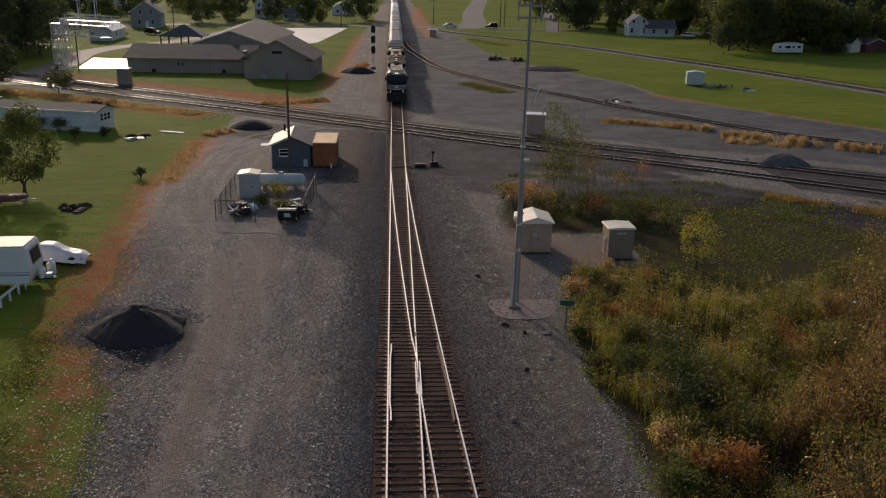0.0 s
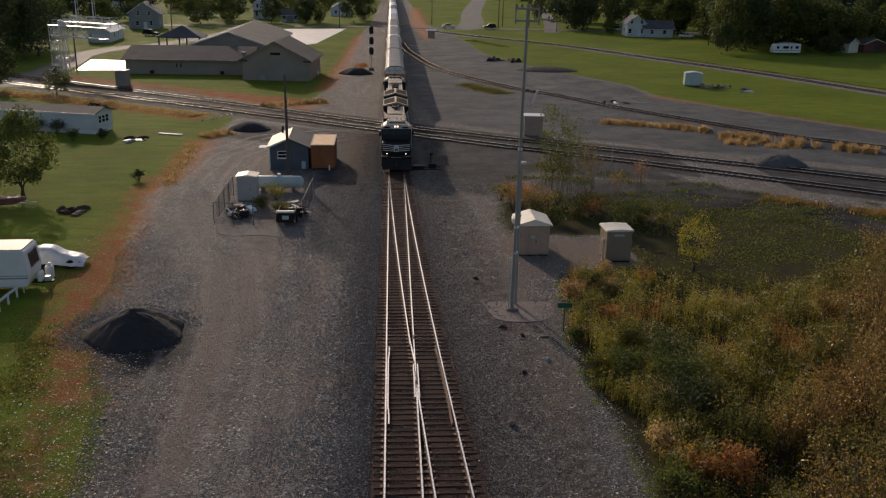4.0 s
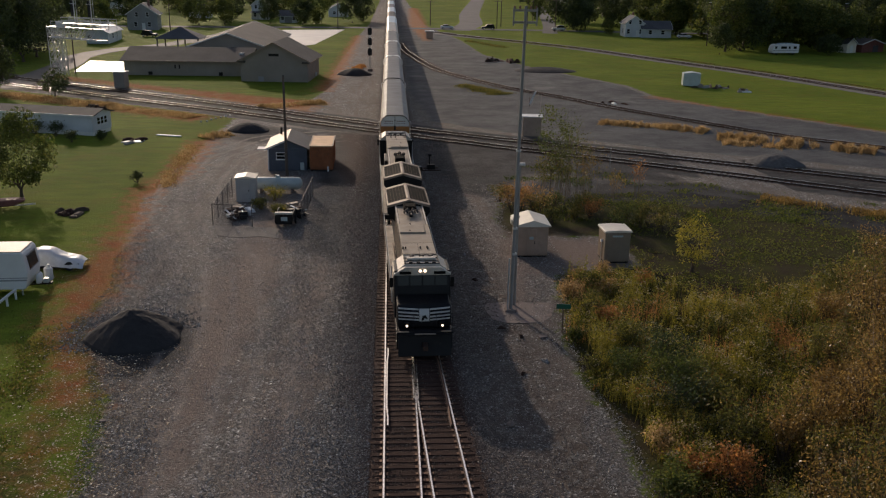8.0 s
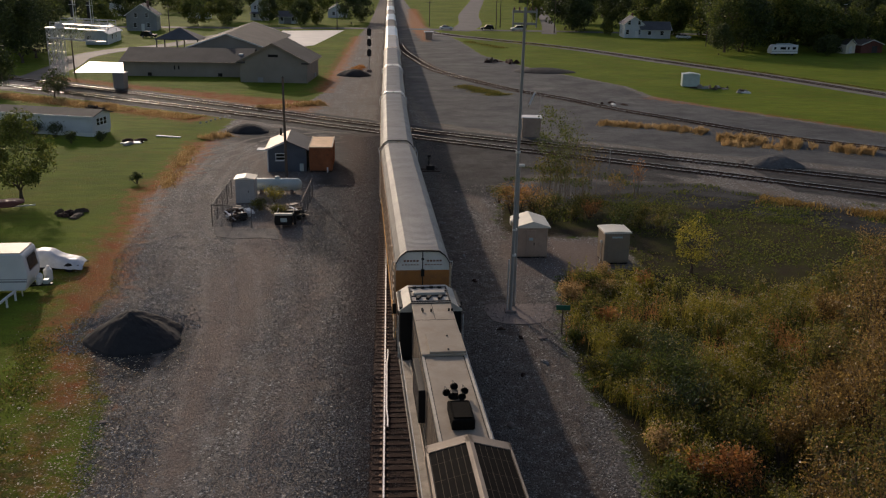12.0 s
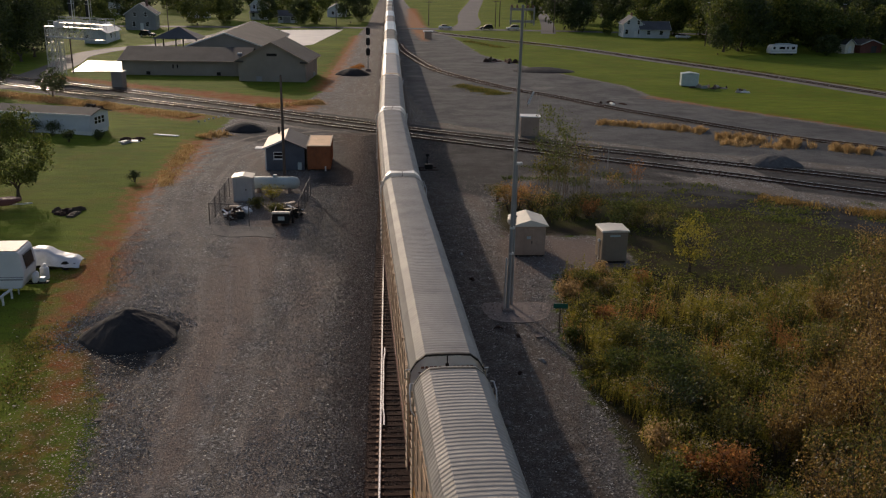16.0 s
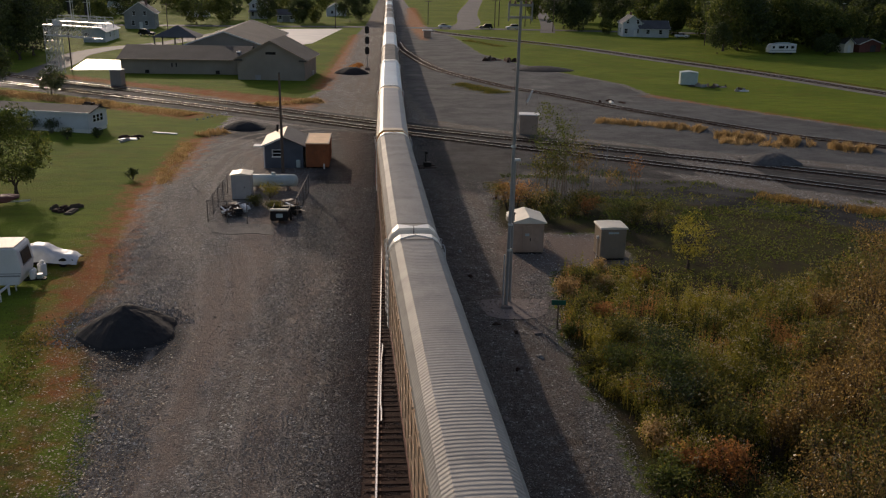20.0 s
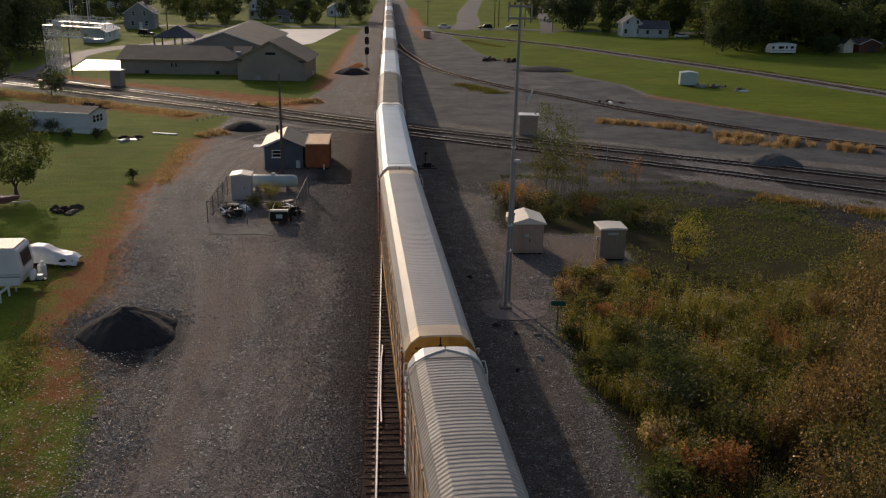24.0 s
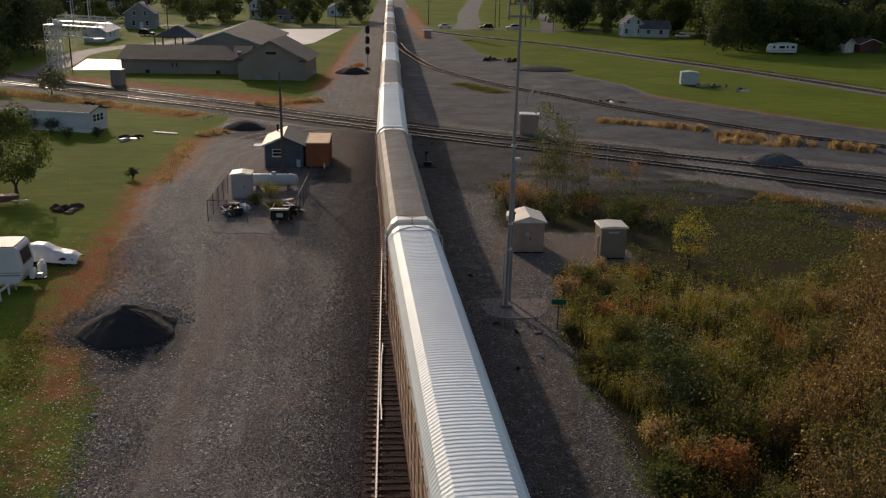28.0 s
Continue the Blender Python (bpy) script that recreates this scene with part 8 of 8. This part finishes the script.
shrub("bush", -11.6, 74.4, 0.9, 0.9, "leaf_weed", "low weeds inside the fenced compound", 900, 0.13, 61)
shrub("bush", -9.9, 72.4, 0.9, 0.8, "leaf_weed", "low weeds inside the fenced compound", 800, 0.13, 62)

# the hedge of shrubs behind the cabinets
rh = random.Random(8)
for k in range(22):
    x = 9.2 + k * 0.62 + rh.gauss(0, 0.3)
    y = 72.5 + rh.gauss(0, 1.8) - max(0, k - 12) * 0.55
    s = rh.uniform(0.9, 1.7) * (1.35 if k < 7 else 1.0)
    shrub("shrub", x, y, s, s * 0.75, ("leaf_autumn" if k in (1, 5) else rh.choice(["leaf_weed", "leaf_weed", "leaf_weed", "leaf_rust", "leaf_green"])), "olive shrub behind the relay cabins", 620, 0.15, 100 + k, "shrub", "shrubs behind the cabins")

# tall autumn brush near the camera
for k in range(86):
    y = 24.5 + 29 * rh.random()
    left = 14.7 + (y - 30) * 0.62 + 0.8 * math.sin(y * 0.9)
    x = left + rh.uniform(0.1, 7.2 + max(0, y - 40) * 0.2)
    s = rh.uniform(1.7, 2.9) if x - left < 1.8 else rh.uniform(2.7, 4.8)
    m = "leaf_weed" if (y < 31 and k % 2) or k % 8 == 0 else rh.choice(["leaf_autumn", "leaf_autumn", "leaf_autumn", "leaf_weed"])
    shrub("brush", x, y, s, s * 0.44, m, "tall autumn brush with small orange-brown leaves", 1900, 0.115, 200 + k, "shrub", "tall autumn brush", 15, "bare_twig" if k % 3 == 0 else "trunk", 0.13)
for k in range(14):
    x, y = 25.5 + rh.uniform(0, 9), 43 + rh.uniform(0, 9)
    s = rh.uniform(2.0, 4.4)
    shrub("brush", x, y, s, s * 0.45, rh.choice(["leaf_glint", "leaf_green", "leaf_autumn", "leaf_weed"]), "yellow-green brush with large pale leaves, the palest as sun glints", 520, 0.21, 300 + k, "shrub", "yellow-green brush", 9, "bare_twig" if k % 2 else "trunk")
EDGE = [(11.5, 33.2, "leaf_gold", 1.0), (12.2, 31.6, "leaf_rust", 1.0), (10.9, 30.2, "leaf_green", 1.0), (10.4, 29.3, "leaf_green", 1.0), (10.2, 41.2, "leaf_weed", 0.8), (11.2, 40.3, "leaf_green", 1.2), (9.9, 45.6, "leaf_green", 0.6), (12.3, 47.5, "leaf_rust", 1.0),
        (10.7, 51.6, "leaf_gold", 1.1), (12.2, 53.6, "leaf_weed", 1.1), (13.6, 56.0, "leaf_gold", 0.9), (13.4, 38.6, "leaf_green", 1.7), (13.9, 40.6, "leaf_dark", 1.8), (13.0, 36.4, "leaf_dark", 1.7), (14.6, 36.6, "leaf_weed", 1.5),
        (12.6, 44.0, "leaf_weed", 1.4), (11.6, 48.8, "leaf_weed", 1.2),
        (11.8, 37.6, "leaf_rust", 0.9), (12.6, 34.4, "leaf_weed", 1.1), (13.2, 52.4, "leaf_gold", 0.9), (11.2, 43.4, "leaf_yellow", 1.0), (16.2, 54.4, "leaf_rust", 0.8), (15.0, 33.6, "leaf_weed", 1.6), (13.4, 30.4, "leaf_rust", 1.2)]
for k, (x, y, m, s) in enumerate(EDGE):
    shrub("weed_bush", x, y, 1.3 * s, 0.95 * s, m, "bushy weed at the edge of the gravel" if s < 1.6 else "dark green leafy bush among the weeds", int(1300 * s), 0.13, 400 + k, "shrub", "bushy weeds", 8)


def creeper():
    """Low runners with green leaves that reach out over the gravel."""
    r = np.random.RandomState(19)
    cs = []
    for k in range(9):
        a = 3.3 + k * 0.22 + r.normal(0, 0.1)
        ln = r.uniform(0.9, 2.2)
        t = r.uniform(0, 1, 170)[:, None]
        cs.append(np.concatenate([10.7 + np.cos(a) * ln * t, 41.4 + np.sin(a) * ln * t, 0.16 - 0.05 * t], 1) + r.normal(0, 1, (170, 3)) * np.array([0.1, 0.1, 0.05]))
    c = np.concatenate(cs)
    c[:, 2] = np.maximum(c[:, 2], 0.04)
    v, f = leaf_cloud(c, np.full(len(c), 0.15), r, 0.4, 0.7)
    tagged(new("creeper", fast_mesh("creeper", v.tolist(), f, M["leaf_green"])), "low green creeper spreading over the gravel", "creeper", "", "stuff")


creeper()


def weeds():
    """The field of tall weeds: upright stalks with leaves and pale heads."""
    r = np.random.RandomState(9)
    n = 27000
    y = 20 + r.uniform(0, 1, n) ** 1.1 * 44
    x = 9 + r.uniform(0, 1, n) * 26
    field = np.array([noise.noise((a * 0.22, b * 0.22, 11)) + 0.45 * noise.noise((a * 0.7, b * 0.7, 4)) for a, b in zip(x, y)])
    ok = (inside(x, y, SCRUB) > 0.5 + 1.5 * field) & (field > r.uniform(-0.75, 0.35, n)) & ~((y > 54) & (x > 17)) & ~((x > 8) & (x < 17.5) & (y > 56.5))
    x, y, field = x[ok], y[ok], field[ok]
    clump = np.array([noise.noise((a * 1.15, b * 1.15, 91)) for a, b in zip(x, y)])
    keep = clump > -0.3 + r.normal(0, 0.08, len(x))
    x, y, field, clump = x[keep], y[keep], field[keep], clump[keep]
    tall = 0.45 + 0.8 * np.clip(field + 0.4, 0, 1.2) + 0.95 * np.clip(clump, -0.2, 0.6) + r.normal(0, 0.12, len(x))
    tall = np.maximum(tall, 0.3)
    kinds = np.array([noise.noise((a * 0.4, b * 0.4, 31)) for a, b in zip(x, y)]) + r.normal(0, 0.16, len(x))

    def stand(name, m, pick, leaves, size, label):
        px, py, pt = x[pick], y[pick], tall[pick]
        vs, fs, off = [], [], 0
        for k in range(2):
            c = np.stack([px, py, np.zeros(len(px))], 1) + np.concatenate([r.normal(0, 0.12, (len(px), 2)), np.zeros((len(px), 1))], 1)
            v, f = blades(c, pt, 0.03, r, 0.16)
            vs.append(v)
            fs += [[i + off for i in q] for q in f]
            off += len(v)
        c = np.repeat(np.stack([px, py, pt * 0.68], 1), leaves, 0)
        up = r.normal(0, 1, len(c))
        c[:, :2] += r.normal(0, 1, (len(c), 2)) * (0.16 + 0.05 * np.clip(up, -1, 1))[:, None]
        c[:, 2] = np.clip(c[:, 2] + up * 0.25 * np.repeat(pt, leaves), 0.05, np.repeat(pt, leaves) * 1.05)
        v, f = leaf_cloud(c, np.full(len(c), size), r, 0.3, 0.5)
        vs.append(v)
        fs += [[i + off for i in q] for q in f]
        stuff(name, np.concatenate(vs), fs, M[m], label, "weeds")

    stand("olive_weeds", "leaf_weed", (kinds > -0.12) & (kinds < 0.22), 15, 0.115, "field of tall olive and brown weeds")
    stand("yellow_weeds", "leaf_yellow", kinds >= 0.22, 15, 0.115, "tall yellow-green leafy weeds")
    stand("green_weeds", "leaf_green", (kinds <= -0.12) & (kinds > -0.34), 16, 0.12, "tall green leafy weeds")
    stand("rusty_weeds", "leaf_rust", kinds <= -0.34, 14, 0.1, "dead rusty weeds")
    # upright spires that stand above the rest
    pick = np.where((r.uniform(0, 1, len(x)) < 0.5) & (kinds > -0.3))[0]
    c = np.repeat(np.stack([x, y, np.zeros(len(x))], 1)[pick], 26, 0)
    up = np.tile(np.linspace(0.15, 1.0, 26), len(pick)) * np.repeat(tall[pick] * 1.25 + 0.25, 26)
    c += r.normal(0, 1, c.shape) * np.array([0.05, 0.05, 0.03])
    c[:, 2] = np.maximum(c[:, 2] + up, 0.05)
    v, f = leaf_cloud(c, np.full(len(c), 0.085), r, 0.2, 0.55)
    stuff("weed_spires", v, f, M["leaf_yellow"], "tall upright yellow-green weed spires", "weeds")
    pick = (r.uniform(0, 1, len(x)) < 0.3) & (kinds > -0.2)
    c = np.repeat(np.stack([x, y, tall * 1.02], 1)[pick], 8, 0)
    c += r.normal(0, 1, c.shape) * np.array([0.12, 0.12, 0.04])
    v, f = leaf_cloud(c, np.full(len(c), 0.085), r, 0.5, 0.8)
    stuff("weed_heads", v, f, M["seed_head"], "pale seed heads of the weeds", "weeds")
    # lower patchy growth beyond
    n = 30000
    x, y = 17 + r.uniform(0, 36, n), 52 + r.uniform(0, 30, n)
    field = np.array([noise.noise((a * 0.16, b * 0.24, 21)) for a, b in zip(x, y)])
    ok = (inside(x, y, SCRUB) > 0.3) & (field > r.uniform(-0.25, 0.35, n))
    c = np.stack([x[ok], y[ok], np.zeros(ok.sum())], 1)
    v, f = blades(c, np.full(len(c), 0.085), 0.13, r, 1.1)
    stuff("low_weeds", v, f, M["leaf_lawn"], "low patchy green weeds on dark soil", "weeds")
    n = 5000
    x, y = 17 + r.uniform(0, 32, n), 54 + r.uniform(0, 26, n)
    field = np.array([noise.noise((a * 0.3, b * 0.4, 41)) for a, b in zip(x, y)])
    ok = (inside(x, y, SCRUB) > 0.3) & (field > r.uniform(0.0, 0.5, n))
    c = np.stack([x[ok], y[ok], np.zeros(ok.sum())], 1)
    v, f = blades(c, np.full(len(c), 0.2), 0.10, r, 0.8)
    stuff("dry_weeds", v, f, M["leaf_weed"], "brown dry weeds on dark soil", "weeds")


weeds()


def grass_strip(name, a, b, width, h, n, mat, label, seed):
    r = np.random.RandomState(seed)
    n *= 2
    t = r.uniform(0, 1, n)
    keep = np.array([noise.noise((q * 6.0, seed * 3.1, 0)) for q in t]) > r.uniform(-0.55, 0.35, n)
    t = t[keep]
    n = len(t)
    d = np.array(b) - np.array(a)
    nrm = np.array([-d[1], d[0]]) / np.hypot(*d)
    w = r.normal(0, 0.5, n) * width * (0.55 + 0.45 * np.sin(t * 9 + seed) ** 2)
    c = np.array(a)[None] + d[None] * t[:, None] + nrm[None] * w[:, None]
    tall = h * (0.45 + 0.5 * np.sin(t * 23 + seed * 1.7) ** 2) * np.exp(-(w / width) ** 2 * 1.5) * r.uniform(0.5, 1.1, n)
    v, f = blades(np.concatenate([c, np.zeros((n, 1))], 1), tall, 0.08, r, 0.42)
    stuff(name, v, f, M[mat], label, "tall grass")


GOLD = "tall golden dry grass beside the tracks"
grass_strip("dry_grass", (28.5, 120.5), (34.5, 117.5), 2.1, 0.75, 2860, "leaf_gold", GOLD, 1)
grass_strip("dry_grass", (34.8, 117.8), (41.2, 113.8), 2.3, 0.90, 3080, "leaf_gold", GOLD, 2)
grass_strip("dry_grass", (41.2, 109.6), (50, 104.8), 3.1, 1.12, 5060, "leaf_gold", GOLD, 3)
grass_strip("dry_grass", (48, 106.0), (57, 100.5), 2.6, 1.05, 3960, "leaf_gold", GOLD, 4)
grass_strip("dry_grass", (40.5, 106.2), (47, 103.4), 2.0, 0.68, 2200, "leaf_gold", GOLD, 5)
grass_strip("dry_grass", (-19.5, 131.6), (-11, 137.2), 2.6, 0.75, 3300, "leaf_gold", GOLD, 6)
grass_strip("dry_grass", (-62, 143), (-40, 131.0), 3.4, 0.68, 4950, "leaf_gold", GOLD, 7)
grass_strip("dry_grass", (-40, 130.5), (-27, 122.5), 2.9, 0.45, 2750, "leaf_gold", GOLD, 8)
RUST = "low rusty dead grass"
grass_strip("dead_grass", (12.2, 160), (18.4, 148.0), 3.2, 0.55, 2600, "leaf_weed", "low brown weeds beside the siding", 9)
grass_strip("dead_grass", (-8.4, 178), (-6.4, 190), 1.6, 0.8, 1600, "leaf_rust", RUST, 10)
grass_strip("dead_grass", (-23.2, 103), (-21.6, 82), 1.6, 0.35, 1800, "leaf_gold", RUST, 11)
grass_strip("dead_grass", (34, 78.5), (50, 67.5), 2.6, 0.5, 3000, "leaf_autumn", RUST, 14)
grass_strip("dead_grass", (-22.8, 107), (-20.5, 110), 2.2, 0.8, 900, "leaf_gold", RUST, 15)
grass_strip("dead_grass", (-16.8, 30), (-20.5, 50), 2.0, 0.16, 2500, "leaf_weed", "short rough lawn grass", 16)
grass_strip("track_verge", (66.0, 219), (93.0, 152), 1.2, 0.45, 3000, "leaf_weed", "rough grass along the branch line", 20)
grass_strip("dead_grass", (22, 262), (30, 240), 3.0, 0.5, 1200, "leaf_weed", RUST, 18)
grass_strip("dead_grass", (30, 268), (50, 240), 1.5, 0.5, 1200, "leaf_weed", RUST, 19)

def lawn_grass():
    """Short blades on the near lawn, far too many to count."""
    r = np.random.RandomState(31)
    n = 110000
    y = 24 + r.uniform(0, 1, n) ** 1.2 * 42
    x = -13 - r.uniform(0, 1, n) * 36
    patchy = np.array([noise.noise((a * 0.35, b * 0.35, 71)) for a, b in zip(x, y)])
    ok = (inside(x, y, GRAVEL) < -0.4) & (inside(x, y, DEAD[1]) < 0.25) & ((inside(x, y, DEAD[0]) < 0) | (patchy > 0.3)) & (np.abs(x) < 17 + y * 0.42) & (y < r.uniform(34, 66, n))
    c = np.stack([x[ok], y[ok], np.zeros(ok.sum())], 1)
    v, f = blades(c, np.full(len(c), 0.045), 0.05, r, 0.6)
    stuff("lawn_grass", v, f, M["leaf_lawn"], "short green blades of lawn grass", "grass")


lawn_grass()

# low tufts on the bare soil by the crossing
def tufts():
    r = np.random.RandomState(61)
    n = 22000
    x, y = 11 + r.uniform(0, 40, n), 70 + r.uniform(0, 22, n)
    field = np.array([noise.noise((a * 0.25, b * 0.4, 51)) for a, b in zip(x, y)])
    cd = np.minimum(from_line(x, y, CROSS_A), from_line(x, y, CROSS_B))
    ok = (cd > 2.6) & (field > 0.16 + r.uniform(-0.1, 0.25, n)) & (y < 97 - 0.6 * (x - 10))
    c = np.stack([x[ok], y[ok], np.zeros(ok.sum())], 1)
    v, f = blades(c, np.full(len(c), 0.2), 0.1, r, 0.6)
    stuff("low_tufts", v, f, M["leaf_green"], "low green tufts on dark soil", "weeds")


tufts()
# trees behind the motorhome and behind the signal bridge
for k, (x, y, h, r) in enumerate(((88.6, 236.5, 15.0, 6.0), (97.5, 247, 15.5, 6.8), (109, 246, 15, 7.2), (118.5, 248, 14, 6.5), (124, 240, 11, 4.5))):
    tree("broadleaf_tree", x, y, h, r, "leaf_dark" if k % 2 else "leaf_green", "large dark green tree on the far lawn", 5200, 0.55, 0.3 if k == 0 else 0.2, 620 + k, 0.8, "tree", 0.35, "lawn trees")
for k, (x, y) in enumerate([(-82.7, 198.1), (-76.4, 191.7), (-77.3, 201.5), (-86.5, 213.8), (-80.7, 217.8), (-91.2, 216.0), (-86.8, 223.0)]):
    tree("broadleaf_tree", x, y, 13.5 + k % 3, 5.6, "leaf_dark", "dark green tree behind the signal bridge", 4600, 0.55, 0.05, 640 + k, 0.7, "tree", 0.3, "trees behind the bridge")
# far trees
FAR = [(-58, 322, 9, 3.2), (-43.4, 330, 9.5, 2.8), (-31.5, 326, 9, 2.9), (-27.5, 334, 11, 3.6), (-14.5, 340, 10, 3.4), (-11, 352, 9, 3.2), (-66, 318, 10, 4), (-86, 276, 9, 3.6), (-60.5, 345, 11, 4.5), (-91, 330, 12, 5.5), (-44, 372, 12, 5),
       (84.2, 228.5, 7.2, 3.3), (94, 240, 15, 7.5), (106, 246, 15.5, 8), (116, 240, 13, 6.5), (113.5, 229.5, 5.2, 3.2), (99, 262, 17, 8), (140, 232, 12, 5), (62, 322, 15, 7), (69, 330, 14, 6), (126, 256, 12, 6), (141, 250, 13, 6), (150, 238, 13, 6),
       (64, 312, 12, 5.2), (93, 300, 12, 6), (104, 290, 13, 6.5), (118, 284, 14, 7), (132, 276, 15, 7), (71, 296, 5, 2.2)]
rt = random.Random(4)
for k in range(30):
    FAR.append((rt.uniform(100, 215), rt.uniform(262, 330), rt.uniform(11, 16), rt.uniform(5.5, 8)))
for k in range(26):
    FAR.append((rt.uniform(60, 220), rt.uniform(300, 400), rt.uniform(12, 18), rt.uniform(5.5, 8)))
for k in range(16):
    FAR.append((rt.uniform(-130, -86), rt.uniform(182, 262), rt.uniform(10, 15), rt.uniform(5, 7)))
for k in range(22):
    FAR.append((rt.uniform(-190, -30), rt.uniform(385, 470), rt.uniform(11, 16), rt.uniform(5, 7.5)))
for k in range(10):
    FAR.append((rt.uniform(150, 240), rt.uniform(220, 300), rt.uniform(12, 17), rt.uniform(6, 8)))
for k in range(8):
    FAR.append((rt.uniform(-160, -105), rt.uniform(270, 380), rt.uniform(11, 15), rt.uniform(5, 7)))
FAR = [(x, y, h, r * (1.3 if i < 11 else 1.0)) for i, (x, y, h, r) in enumerate(FAR)]
protos = []
for k in range(7):
    protos.append(tree("broadleaf_tree", 0, 0, 12.0, 5.4, "leaf_dark" if k % 3 else "leaf_green", "dark green broadleaf tree in the distance", 5600, 0.62, 0.02, 500 + k, 0.7, "tree", 0.3, "distant trees"))
used = [False] * 7
for k, (x, y, h, r) in enumerate(FAR):
    j = k % 7
    m = pose(x, y, -0.1, 0, 0, (k * 77) % 360)
    ob = copy_thing(protos[j], m) if used[j] else protos[j]
    used[j] = True
    ob.matrix_basis = m
    ob.scale = (r / 5.4, r / 5.4, h / 12.0)


def horizon_woods():
    """Woods on the skyline, far too many trees to count."""
    r = np.random.RandomState(77)
    n = 26000
    ang = r.uniform(-1.1, 1.1, n)
    dist = r.uniform(520, 900, n)
    x, y = np.sin(ang) * dist, np.cos(ang) * dist
    ok = np.abs(x - 30) > 45
    x, y = x[ok], y[ok]
    top = 13 + 5 * np.array([noise.noise((a * 0.02, b * 0.02, 5)) for a, b in zip(x, y)])
    c = np.stack([x, y, top * r.uniform(0.05, 1.0, len(x)) ** 0.7], 1)
    v, f = leaf_cloud(c, np.full(len(c), 5.0), r, 0.2, 0.8)
    stuff("far_woods", v, f, M["leaf_dark"], "dark woods on the horizon", "woods")


horizon_woods()


def motions():
    """All that moves, keyed from start to end."""
    for ob, rows in RIDES:
        walk(ob, rows)


motions()
